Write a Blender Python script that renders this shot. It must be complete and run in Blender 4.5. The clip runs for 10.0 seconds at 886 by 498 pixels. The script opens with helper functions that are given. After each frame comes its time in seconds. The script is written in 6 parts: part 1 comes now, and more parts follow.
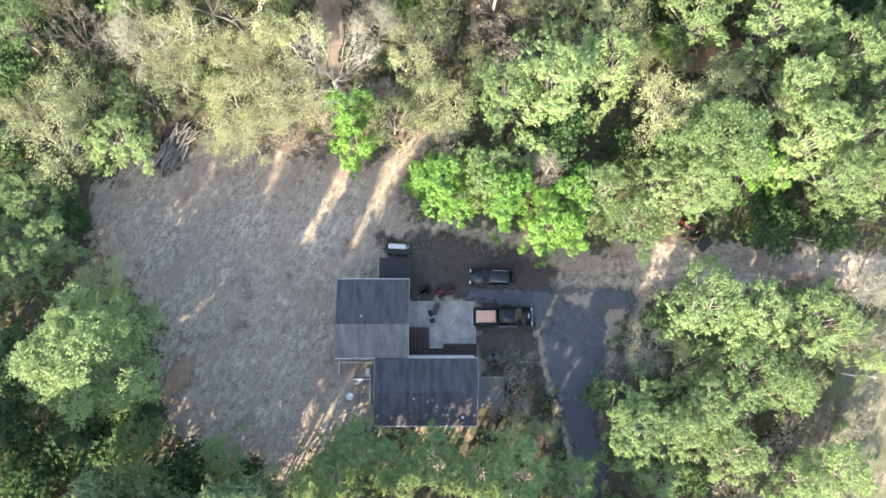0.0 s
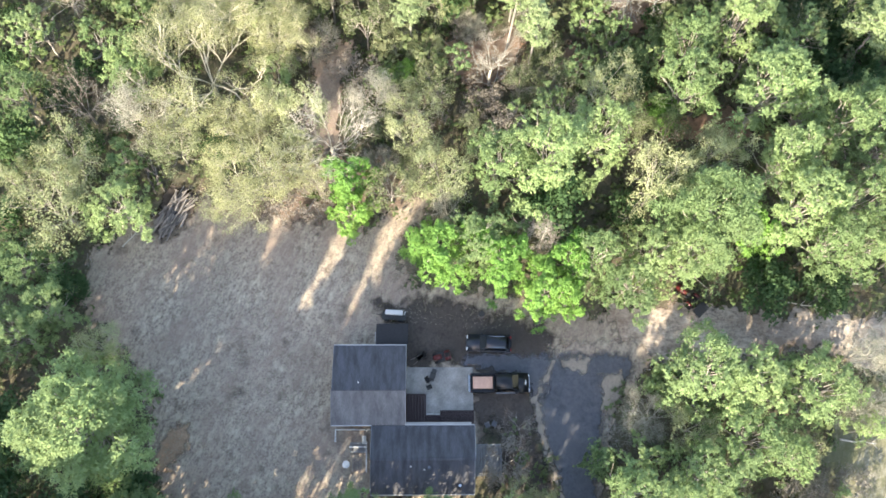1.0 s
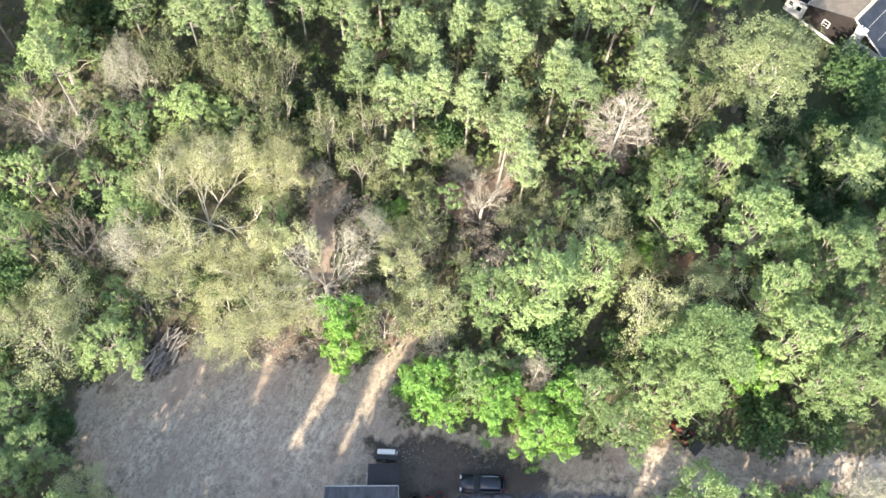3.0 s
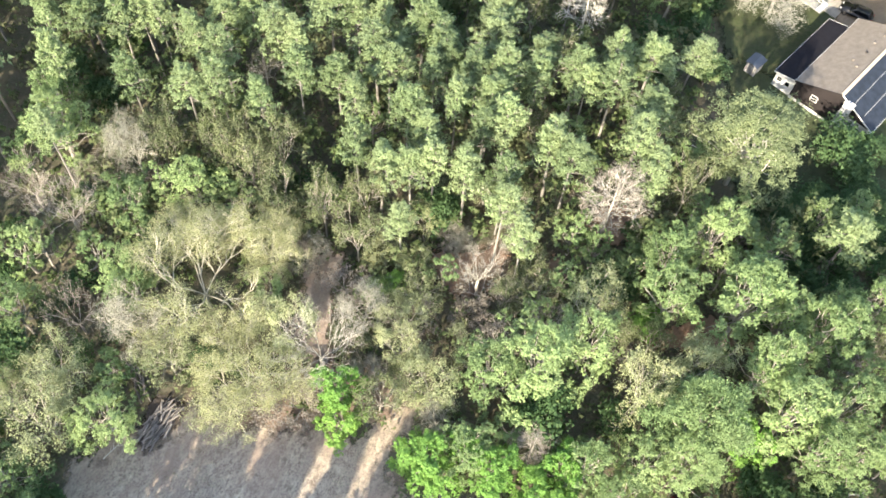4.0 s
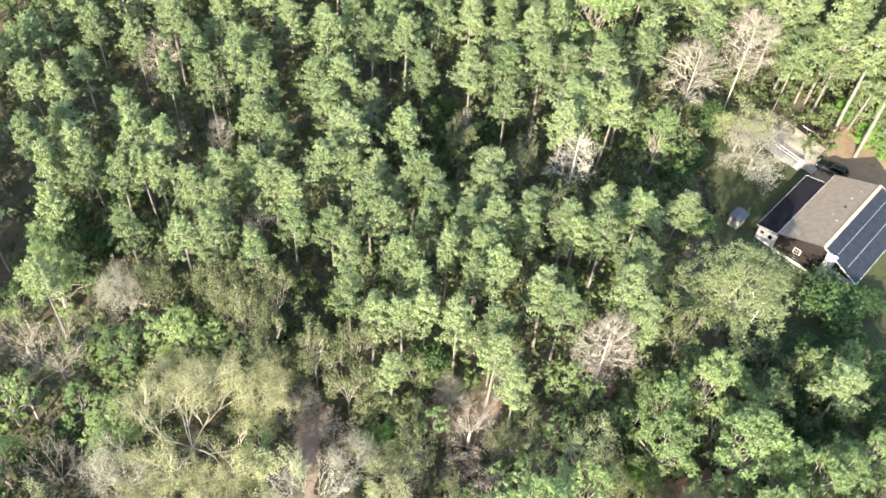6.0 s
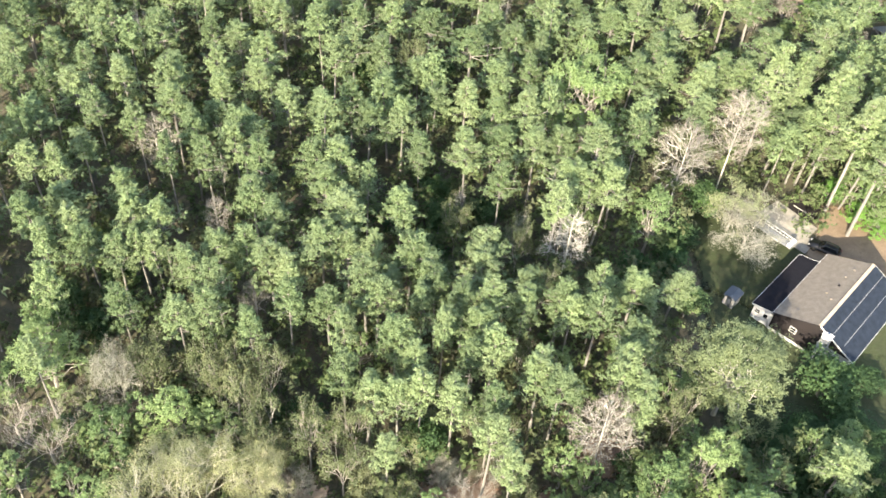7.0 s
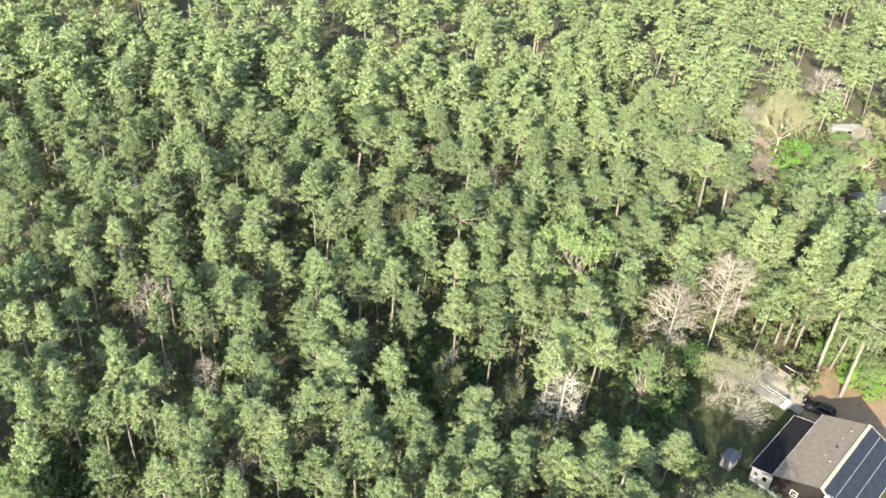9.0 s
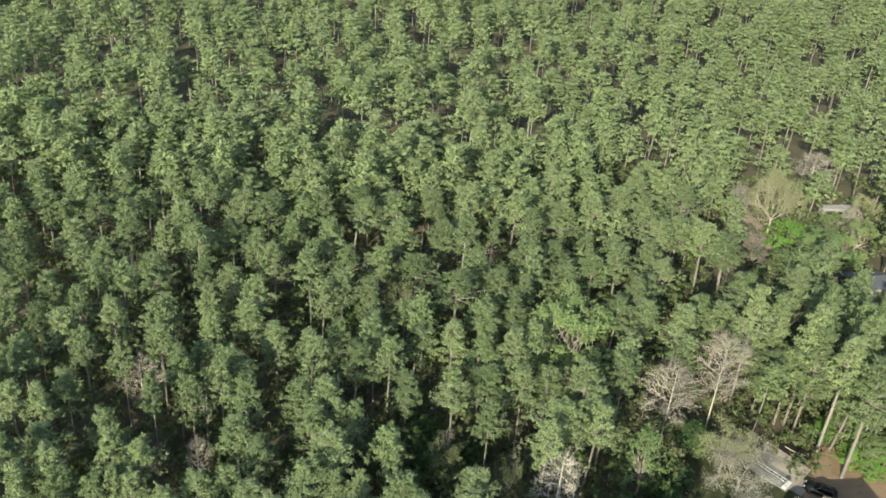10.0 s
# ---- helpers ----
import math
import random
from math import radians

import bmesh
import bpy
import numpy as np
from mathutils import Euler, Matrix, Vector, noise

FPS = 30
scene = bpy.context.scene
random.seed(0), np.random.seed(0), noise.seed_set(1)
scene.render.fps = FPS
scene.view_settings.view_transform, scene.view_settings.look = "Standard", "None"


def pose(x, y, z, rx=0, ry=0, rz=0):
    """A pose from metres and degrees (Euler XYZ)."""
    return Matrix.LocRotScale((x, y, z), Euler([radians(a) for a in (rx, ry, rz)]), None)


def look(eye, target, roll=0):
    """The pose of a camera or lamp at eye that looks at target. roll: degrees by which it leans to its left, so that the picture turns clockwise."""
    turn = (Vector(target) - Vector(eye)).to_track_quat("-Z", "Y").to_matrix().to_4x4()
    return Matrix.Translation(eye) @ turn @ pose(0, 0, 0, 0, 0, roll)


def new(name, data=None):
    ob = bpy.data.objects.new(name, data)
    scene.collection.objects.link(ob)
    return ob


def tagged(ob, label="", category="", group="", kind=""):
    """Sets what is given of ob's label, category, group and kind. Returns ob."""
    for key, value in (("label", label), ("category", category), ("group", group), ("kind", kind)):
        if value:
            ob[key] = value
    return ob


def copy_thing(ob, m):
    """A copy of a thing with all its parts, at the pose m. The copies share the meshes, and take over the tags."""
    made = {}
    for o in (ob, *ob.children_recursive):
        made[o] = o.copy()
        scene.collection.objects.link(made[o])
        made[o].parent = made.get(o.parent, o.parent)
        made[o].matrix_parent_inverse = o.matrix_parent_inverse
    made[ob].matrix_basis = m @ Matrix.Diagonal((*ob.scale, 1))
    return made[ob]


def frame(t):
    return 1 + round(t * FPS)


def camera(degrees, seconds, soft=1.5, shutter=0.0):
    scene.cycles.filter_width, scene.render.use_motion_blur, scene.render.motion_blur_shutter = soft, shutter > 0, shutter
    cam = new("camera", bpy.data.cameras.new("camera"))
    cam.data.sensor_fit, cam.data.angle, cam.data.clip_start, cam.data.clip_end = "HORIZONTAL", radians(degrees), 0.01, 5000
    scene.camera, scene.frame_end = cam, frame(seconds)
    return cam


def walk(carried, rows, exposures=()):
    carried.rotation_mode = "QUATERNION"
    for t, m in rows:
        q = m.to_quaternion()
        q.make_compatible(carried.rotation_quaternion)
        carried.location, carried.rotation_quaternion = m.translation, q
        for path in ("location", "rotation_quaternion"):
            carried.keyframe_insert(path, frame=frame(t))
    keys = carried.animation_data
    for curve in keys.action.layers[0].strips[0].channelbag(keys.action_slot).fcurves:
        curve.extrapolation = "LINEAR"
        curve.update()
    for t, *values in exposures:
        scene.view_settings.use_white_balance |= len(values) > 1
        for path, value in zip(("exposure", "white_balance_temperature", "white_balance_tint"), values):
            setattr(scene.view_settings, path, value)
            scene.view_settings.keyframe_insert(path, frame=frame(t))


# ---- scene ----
cam = camera(51.73, 10.0, soft=1.65)
# seconds, eye x, y, z, heading, pitch, lean
ROWS = [
    (0.0, -0.000, 0.000, 94.924, 0.000, -77.711, 5.680),
    (0.5, -0.132, 0.021, 95.142, 0.090, -75.702, 5.548),
    (1.0, -0.264, 0.075, 95.325, 0.156, -73.682, 5.440),
    (1.5, -0.392, 0.136, 95.486, 0.208, -71.640, 5.353),
    (2.0, -0.515, 0.184, 95.636, 0.250, -69.566, 5.281),
    (2.5, -0.630, 0.208, 95.779, 0.289, -67.453, 5.222),
    (3.0, -0.738, 0.202, 95.916, 0.328, -65.295, 5.173),
    (3.5, -0.840, 0.164, 96.047, 0.367, -63.089, 5.131),
    (4.0, -0.938, 0.098, 96.168, 0.409, -60.831, 5.093),
    (4.5, -1.034, 0.008, 96.274, 0.451, -58.520, 5.057),
    (5.0, -1.129, -0.099, 96.359, 0.495, -56.157, 5.022),
    (5.5, -1.226, -0.216, 96.418, 0.537, -53.744, 4.986),
    (6.0, -1.328, -0.337, 96.445, 0.577, -51.284, 4.949),
    (6.5, -1.435, -0.457, 96.438, 0.613, -48.781, 4.911),
    (7.0, -1.548, -0.574, 96.394, 0.646, -46.242, 4.872),
    (7.5, -1.667, -0.691, 96.316, 0.673, -43.674, 4.832),
    (8.0, -1.791, -0.814, 96.210, 0.698, -41.086, 4.793),
    (8.5, -1.917, -0.957, 96.084, 0.720, -38.489, 4.756),
    (9.0, -2.040, -1.140, 95.953, 0.745, -35.893, 4.724),
    (9.5, -2.154, -1.392, 95.839, 0.777, -33.311, 4.699),
    (10.0, -2.250, -1.750, 95.768, 0.823, -30.758, 4.684),
]
walk(cam, [(t, pose(x, y, z, 0, 0, yaw) @ pose(0, 0, 0, 90 + pitch, 0, 0) @ pose(0, 0, 0, 0, 0, lean))
           for t, x, y, z, yaw, pitch, lean in ROWS],
     exposures=[(0.0, 2.60, 7450, 13), (5.0, 2.48, 7450, 13), (7.0, 2.38, 7450, 12), (9.1, 2.25, 7450, 11), (9.5, 1.91, 7450, 9), (10.0, 1.33, 7450, 6)])

# ---- light: a low sun behind the eye, to the south-south-west, and the sky ----
SUN_AZ, SUN_EL = radians(200.0), radians(25.0)
world = bpy.data.worlds.new("world")
scene.world = world
world.use_nodes = True
wn = world.node_tree.nodes
wl = world.node_tree.links
sky = wn.new("ShaderNodeTexSky")
sky.sky_type, sky.sun_disc = "NISHITA", False
sky.sun_elevation, sky.sun_rotation = SUN_EL, SUN_AZ
wl.new(sky.outputs[0], wn["Background"].inputs[0])
wn["Background"].inputs[1].default_value = 0.125
sun = new("sun", bpy.data.lights.new("sun", "SUN"))
sun.data.energy, sun.data.angle, sun.data.color = 3.3, radians(0.6), (1.0, 0.945, 0.81)
SUN_DIR = Vector((math.sin(SUN_AZ) * math.cos(SUN_EL), math.cos(SUN_AZ) * math.cos(SUN_EL), math.sin(SUN_EL)))
sun.matrix_world = look(SUN_DIR * 100, (0, 0, 0))

# ---- materials ----


def material(name, c1, c2, scale=4.0, rough=0.8, bump=0.2, metal=0.0, rnd=0.15, big=0.15, stretch=(1, 1, 1), spec=0.5):
    """Two-tone procedural surface: fine grain mixes c1 and c2, broad stains and each object's own chance shift the value."""
    m = bpy.data.materials.new(name)
    m.use_nodes = True
    n, l = m.node_tree.nodes, m.node_tree.links
    b = n["Principled BSDF"]
    tc = n.new("ShaderNodeTexCoord")
    mp = n.new("ShaderNodeMapping")
    mp.inputs["Scale"].default_value = stretch
    l.new(tc.outputs["Object"], mp.inputs[0])
    n1 = n.new("ShaderNodeTexNoise")
    n1.inputs["Scale"].default_value, n1.inputs["Detail"].default_value, n1.inputs["Roughness"].default_value = scale, 6, 0.65
    n2 = n.new("ShaderNodeTexNoise")
    n2.inputs["Scale"].default_value, n2.inputs["Detail"].default_value = scale * 0.13, 3
    l.new(mp.outputs[0], n1.inputs[0])
    l.new(mp.outputs[0], n2.inputs[0])
    r = n.new("ShaderNodeMapRange")
    r.inputs[1].default_value, r.inputs[2].default_value = 0.3, 0.7
    l.new(n1.outputs[0], r.inputs[0])
    mix = n.new("ShaderNodeMix")
    mix.data_type = "RGBA"
    mix.inputs[6].default_value, mix.inputs[7].default_value = (*c1, 1), (*c2, 1)
    l.new(r.outputs[0], mix.inputs[0])
    info = n.new("ShaderNodeObjectInfo")
    v1 = n.new("ShaderNodeMapRange")
    v1.inputs[1].default_value, v1.inputs[2].default_value = 0.3, 0.7
    v1.inputs[3].default_value, v1.inputs[4].default_value = 1 - big, 1 + big
    l.new(n2.outputs[0], v1.inputs[0])
    v2 = n.new("ShaderNodeMapRange")
    v2.inputs[3].default_value, v2.inputs[4].default_value = 1 - rnd, 1 + rnd
    l.new(info.outputs["Random"], v2.inputs[0])
    mul = n.new("ShaderNodeMath")
    mul.operation = "MULTIPLY"
    l.new(v1.outputs[0], mul.inputs[0])
    l.new(v2.outputs[0], mul.inputs[1])
    hsv = n.new("ShaderNodeHueSaturation")
    l.new(mix.outputs[2], hsv.inputs["Color"])
    l.new(mul.outputs[0], hsv.inputs["Value"])
    l.new(hsv.outputs[0], b.inputs["Base Color"])
    b.inputs["Roughness"].default_value, b.inputs["Metallic"].default_value = rough, metal
    b.inputs["Specular IOR Level"].default_value = spec
    if bump:
        bp = n.new("ShaderNodeBump")
        bp.inputs["Strength"].default_value, bp.inputs["Distance"].default_value = bump, 0.05
        l.new(n1.outputs[0], bp.inputs["Height"])
        l.new(bp.outputs[0], b.inputs["Normal"])
    return m


def leaf_material(name, c1, c2, c3, glow=0.35, rnd=0.2):
    """Thin leaves: some light passes through; each leaf, each tree and each stretch of wood has its own tone."""
    m = bpy.data.materials.new(name)
    m.use_nodes = True
    n, l = m.node_tree.nodes, m.node_tree.links
    b = n["Principled BSDF"]
    geo = n.new("ShaderNodeNewGeometry")
    info = n.new("ShaderNodeObjectInfo")
    tn = n.new("ShaderNodeTexNoise")
    tn.inputs["Scale"].default_value, tn.inputs["Detail"].default_value = 0.16, 2
    l.new(geo.outputs["Position"], tn.inputs[0])
    ramp = n.new("ShaderNodeMix")
    ramp.data_type = "RGBA"
    ramp.inputs[6].default_value, ramp.inputs[7].default_value = (*c1, 1), (*c2, 1)
    l.new(geo.outputs["Random Per Island"], ramp.inputs[0])
    ramp2 = n.new("ShaderNodeMix")
    ramp2.data_type = "RGBA"
    ramp2.inputs[7].default_value = (*c3, 1)
    rr = n.new("ShaderNodeMapRange")
    rr.inputs[1].default_value, rr.inputs[2].default_value = 0.4, 0.65
    l.new(tn.outputs[0], rr.inputs[0])
    l.new(rr.outputs[0], ramp2.inputs[0])
    l.new(ramp.outputs[2], ramp2.inputs[6])
    v2 = n.new("ShaderNodeMapRange")
    v2.inputs[3].default_value, v2.inputs[4].default_value = 1 - rnd, 1 + rnd
    l.new(info.outputs["Random"], v2.inputs[0])
    hsv = n.new("ShaderNodeHueSaturation")
    l.new(ramp2.outputs[2], hsv.inputs["Color"])
    l.new(v2.outputs[0], hsv.inputs["Value"])
    tint = n.new("ShaderNodeMapRange")
    tint.inputs[3].default_value, tint.inputs[4].default_value = 0.508, 0.488
    l.new(info.outputs["Random"], tint.inputs[0])
    l.new(tint.outputs[0], hsv.inputs["Hue"])
    l.new(hsv.outputs[0], b.inputs["Base Color"])
    b.inputs["Roughness"].default_value = 0.7
    b.inputs["Specular IOR Level"].default_value = 0.1
    tr = n.new("ShaderNodeBsdfTranslucent")
    l.new(hsv.outputs[0], tr.inputs[0])
    ms = n.new("ShaderNodeMixShader")
    ms.inputs[0].default_value = glow
    l.new(b.outputs[0], ms.inputs[1])
    l.new(tr.outputs[0], ms.inputs[2])
    l.new(ms.outputs[0], n["Material Output"].inputs[0])
    return m


def plain(name, c, rough=0.5, metal=0.0, spec=0.5, coat=0.0):
    m = material(name, c, tuple(x * 0.82 for x in c), 9.0, rough, 0.03, metal, 0.04, 0.08, spec=spec)
    m.node_tree.nodes["Principled BSDF"].inputs["Coat Weight"].default_value = coat
    return m


# colours: needles and leaves of spring, bark, soil, shingles, paint
PINE = leaf_material("pine_needles", (0.131, 0.193, 0.092), (0.222, 0.296, 0.150), (0.171, 0.228, 0.122), 0.34, 0.24)
OAK = leaf_material("young_leaves", (0.158, 0.244, 0.102), (0.250, 0.345, 0.158), (0.190, 0.268, 0.125), 0.38, 0.22)
LIME = leaf_material("fresh_leaves", (0.128, 0.270, 0.062), (0.205, 0.375, 0.100), (0.150, 0.300, 0.076))
BUD = leaf_material("yellow_buds", (0.275, 0.300, 0.158), (0.360, 0.385, 0.218), (0.305, 0.325, 0.184), 0.45)
PALE = leaf_material("pale_leaves", (0.270, 0.318, 0.172), (0.362, 0.412, 0.233), (0.305, 0.338, 0.198), 0.45)
GREYGREEN = leaf_material("grey_green_leaves", (0.118, 0.148, 0.076), (0.190, 0.222, 0.122), (0.140, 0.168, 0.092))
PALEOAK = leaf_material("pale_oak_leaves", (0.180, 0.230, 0.120), (0.262, 0.312, 0.168), (0.205, 0.250, 0.135), 0.45)
DARK = leaf_material("evergreen_leaves", (0.045, 0.092, 0.038), (0.080, 0.142, 0.060), (0.058, 0.104, 0.050))
RUST = leaf_material("dry_leaves", (0.200, 0.186, 0.160), (0.278, 0.260, 0.226), (0.208, 0.186, 0.158))
HAZE = leaf_material("grey_buds", (0.258, 0.264, 0.206), (0.344, 0.350, 0.285), (0.275, 0.272, 0.222), 0.4)
SCRUB = leaf_material("undergrowth_leaves", (0.070, 0.112, 0.044), (0.130, 0.176, 0.078), (0.118, 0.132, 0.076))
STRAW = leaf_material("dry_grass", (0.26, 0.235, 0.18), (0.38, 0.345, 0.265), (0.25, 0.24, 0.165), 0.2)
PINEBARK = material("pine_bark", (0.145, 0.138, 0.126), (0.245, 0.234, 0.212), 6, 0.9, 0.5, stretch=(1, 1, 0.2))
BARK = material("bark", (0.125, 0.120, 0.112), (0.205, 0.196, 0.182), 6, 0.9, 0.5, stretch=(1, 1, 0.2))
PALEBARK = material("pale_bark", (0.35, 0.335, 0.295), (0.49, 0.47, 0.415), 6, 0.9, 0.4, stretch=(1, 1, 0.2))
BUDBARK = material("sunny_bark", (0.33, 0.315, 0.25), (0.45, 0.43, 0.35), 6, 0.9, 0.4)
GREYBARK = material("grey_bark", (0.23, 0.212, 0.190), (0.35, 0.325, 0.290), 6, 0.9, 0.4)
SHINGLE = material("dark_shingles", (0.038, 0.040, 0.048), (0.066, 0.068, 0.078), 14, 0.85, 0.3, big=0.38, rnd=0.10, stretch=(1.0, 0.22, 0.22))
PALESHINGLE = material("pale_shingles", (0.112, 0.106, 0.108), (0.176, 0.168, 0.166), 12, 0.9, 0.3, big=0.3, stretch=(1.0, 0.3, 0.3))
WALL = material("grey_siding", (0.30, 0.29, 0.28), (0.38, 0.37, 0.35), 5, 0.8, 0.1)
TRIM = plain("white_trim", (0.60, 0.60, 0.585), 0.5)
GUTTER = plain("weathered_white_metal", (0.40, 0.40, 0.40), 0.5)
VANSKIN = material("dull_white_skin", (0.20, 0.20, 0.20), (0.34, 0.34, 0.33), 2.5, 0.6, 0.1, big=0.3)
DECK = material("weathered_deck", (0.17, 0.18, 0.19), (0.25, 0.26, 0.27), 8, 0.9, 0.3, stretch=(1, 6, 1), rnd=0.2)
MAROON = material("maroon_stain", (0.018, 0.007, 0.008), (0.030, 0.011, 0.011), 6, 0.6, 0.2, rnd=0.25)
CONCRETE = material("concrete", (0.235, 0.225, 0.21), (0.34, 0.33, 0.305), 5, 0.9, 0.3, big=0.3)
OLDCONCRETE = material("dusty_concrete", (0.24, 0.222, 0.190), (0.32, 0.296, 0.255), 4, 0.95, 0.3, big=0.25)
BLACKPAINT = plain("black_paint", (0.008, 0.009, 0.012), 0.3, 0.0, 0.3, 0.15)
NAVYPAINT = plain("dark_blue_paint", (0.010, 0.014, 0.024), 0.3, 0.0, 0.35, 0.25)
GLASS = plain("tinted_glass", (0.012, 0.015, 0.018), 0.05, 0.0, 0.4)
RUBBER = plain("rubber", (0.02, 0.02, 0.02), 0.9)
CHROME = plain("chrome", (0.6, 0.6, 0.6), 0.2, 1.0)
LAMPGLASS = plain("lamp_glass", (0.65, 0.65, 0.62), 0.1)
REDLAMP = plain("red_lamp", (0.35, 0.02, 0.02), 0.15)
TAN = material("tan_plywood", (0.52, 0.30, 0.22), (0.62, 0.38, 0.28), 5, 0.9, 0.1)
REDPAINT = plain("red_paint", (0.095, 0.014, 0.014), 0.45)
DARKSTEEL = plain("dark_steel", (0.03, 0.03, 0.03), 0.6)
WOOD = material("dry_wood", (0.12, 0.105, 0.095), (0.30, 0.265, 0.24), 7, 0.9, 0.4, stretch=(6, 1, 1), rnd=0.25)
LOGWOOD = material("weathered_logs", (0.085, 0.078, 0.074), (0.290, 0.265, 0.245), 7, 0.9, 0.4, stretch=(6, 1, 1), rnd=0.45)
CUTWOOD = material("cut_wood", (0.42, 0.34, 0.26), (0.55, 0.46, 0.36), 9, 0.9, 0.2)
BLACKTARP = material("black_roofing", (0.008, 0.008, 0.010), (0.016, 0.016, 0.019), 5, 0.75, 0.3)
BROWNROOF = material("brown_shingles", (0.165, 0.140, 0.113), (0.230, 0.197, 0.162), 12, 0.9, 0.3, big=0.15)
NAVYROOF = material("blue_grey_roof", (0.012, 0.0165, 0.026), (0.018, 0.024, 0.036), 10, 0.6, 0.15, big=0.3, spec=0.2)
BLACKROOF = material("black_shingles", (0.007, 0.007, 0.010), (0.013, 0.013, 0.017), 12, 0.9, 0.3, spec=0.15)
# dark brown, set lower still to carry the oak's shade on the gable
DARKSIDING = material("dark_brown_siding", (0.009, 0.0062, 0.0066), (0.014, 0.0095, 0.010), 6, 0.8, 0.2)
WHITESIDING = material("white_siding", (0.44, 0.44, 0.43), (0.52, 0.52, 0.51), 5, 0.7, 0.1)
SHEDROOF = plain("grey_tin", (0.10, 0.112, 0.13), 0.6, 0.1)

# ---- helpers for meshes ----


def mesh_from(name, verts, faces, mat, smooth=False):
    me = bpy.data.meshes.new(name)
    me.from_pydata(verts, [], faces)
    me.update()
    if mat:
        me.materials.append(mat)
    if smooth:
        me.polygons.foreach_set("use_smooth", [True] * len(me.polygons))
    return me


def part(name, bm, mat, parent=None, label="", smooth=False):
    """Links a bmesh as one mesh object under a thing or a part."""
    me = bpy.data.meshes.new(name)
    bm.normal_update()
    bm.to_mesh(me)
    bm.free()
    if mat:
        me.materials.append(mat)
    if smooth:
        me.polygons.foreach_set("use_smooth", [True] * len(me.polygons))
    ob = new(name, me)
    if parent:
        ob.parent = parent
    if label:
        tagged(ob, label)
    return ob


def thing(name, label, category, m, group="", kind=""):
    ob = new(name)
    ob.empty_display_size = 0.3
    ob.matrix_world = m
    return tagged(ob, label, category, group, kind)


def box(x0, x1, y0, y1, z0, z1, bevel=0.0, bm=None):
    bm = bm or bmesh.new()
    c = bmesh.ops.create_cube(bm, size=1, matrix=Matrix.LocRotScale(((x0 + x1) / 2, (y0 + y1) / 2, (z0 + z1) / 2), None, (x1 - x0, y1 - y0, z1 - z0)))
    if bevel:
        edges = {e for v in c["verts"] for e in v.link_edges}
        bmesh.ops.bevel(bm, geom=list(edges), offset=bevel, segments=2, affect="EDGES")
    return bm


def rod(a, b, r0, r1=None, seg=8, bm=None):
    """A round bar from a to b."""
    bm = bm or bmesh.new()
    a, b = Vector(a), Vector(b)
    d = b - a
    m = Matrix.Translation((a + b) / 2) @ d.to_track_quat("Z", "Y").to_matrix().to_4x4()
    bmesh.ops.create_cone(bm, cap_ends=True, segments=seg, radius1=r0, radius2=r0 if r1 is None else r1, depth=d.length, matrix=m)
    return bm


def slab(pts, t, bm=None):
    """A plate on the corners pts (counter-clockwise from above), t thick below them."""
    bm = bm or bmesh.new()
    top = [bm.verts.new(p) for p in pts]
    low = [bm.verts.new((p[0], p[1], p[2] - t)) for p in pts]
    k = len(pts)
    bm.faces.new(top)
    bm.faces.new(low[::-1])
    for i in range(k):
        bm.faces.new((top[i], low[i], low[(i + 1) % k], top[(i + 1) % k]))
    return bm


# ---- the ground ----


def inside(px, py, poly):
    """Signed distance to the border of a polygon, positive inside (arrays)."""
    res = np.zeros(px.shape, bool)
    dist = np.full(px.shape, 1e9)
    k = len(poly)
    for i in range(k):
        (x0, y0), (x1, y1) = poly[i], poly[(i + 1) % k]
        dx, dy = x1 - x0, y1 - y0
        t = np.clip(((px - x0) * dx + (py - y0) * dy) / (dx * dx + dy * dy), 0, 1)
        dist = np.minimum(dist, np.hypot(px - x0 - t * dx, py - y0 - t * dy))
        if y0 != y1:
            hit = ((y0 > py) != (y1 > py)) & (px < dx * (py - y0) / dy + x0)
            res ^= hit
    return np.where(res, dist, -dist)


def wave(px, py, size, seed):
    """Smooth noise of about -1 to 1 from a few crossing waves."""
    rng = np.random.RandomState(seed)
    out = np.zeros(px.shape)
    for i in range(7):
        a, k, p = rng.uniform(0, 6.283), 6.283 / size * rng.uniform(0.5, 1.9), rng.uniform(0, 6.283)
        out += np.sin((px * math.cos(a) + py * math.sin(a)) * k + p)
    return out / 3.5


YARD = [(-38, 23), (-35, 27), (-28, 31), (-14, 32), (-10, 29), (-4, 34), (-1.5, 34), (-5, 27), (-3, 24), (8, 23.5), (17, 22.5), (25, 24.5), (25, 17.5),
        (11, 15.5), (10.5, 12.5), (8.3, 11.3), (5.5, 9.5), (4.5, 2), (-5, 1), (-10, -1), (-13, -6), (-23, -3.5), (-28, 1), (-28.5, 9), (-33, 13.5), (-38, 18)]
DRIVE = [(11.0, 17.6), (20, 18.3), (21, 17), (18.2, 14), (18, 9), (17.6, 5), (18.6, -1), (18, -8), (15.2, -8), (14.6, 1), (13.2, 5.5), (11.4, 9.5), (10.8, 12.8)]
ROAD = [(18, 23.4), (25, 24.2), (37, 24.6), (50, 25.2), (110, 28), (110, 22), (50, 20.2), (37, 20.2), (24, 18.3), (19, 18.5)]
TRACK = [(-9.5, 30), (-4, 33.5), (-12, 38), (-14, 47), (-12, 52), (-16, 52), (-18, 46), (-16, 38)]
GLADE = [(36, 6), (42, 13), (47, 19), (60, 19), (60, -12), (40, -12)]
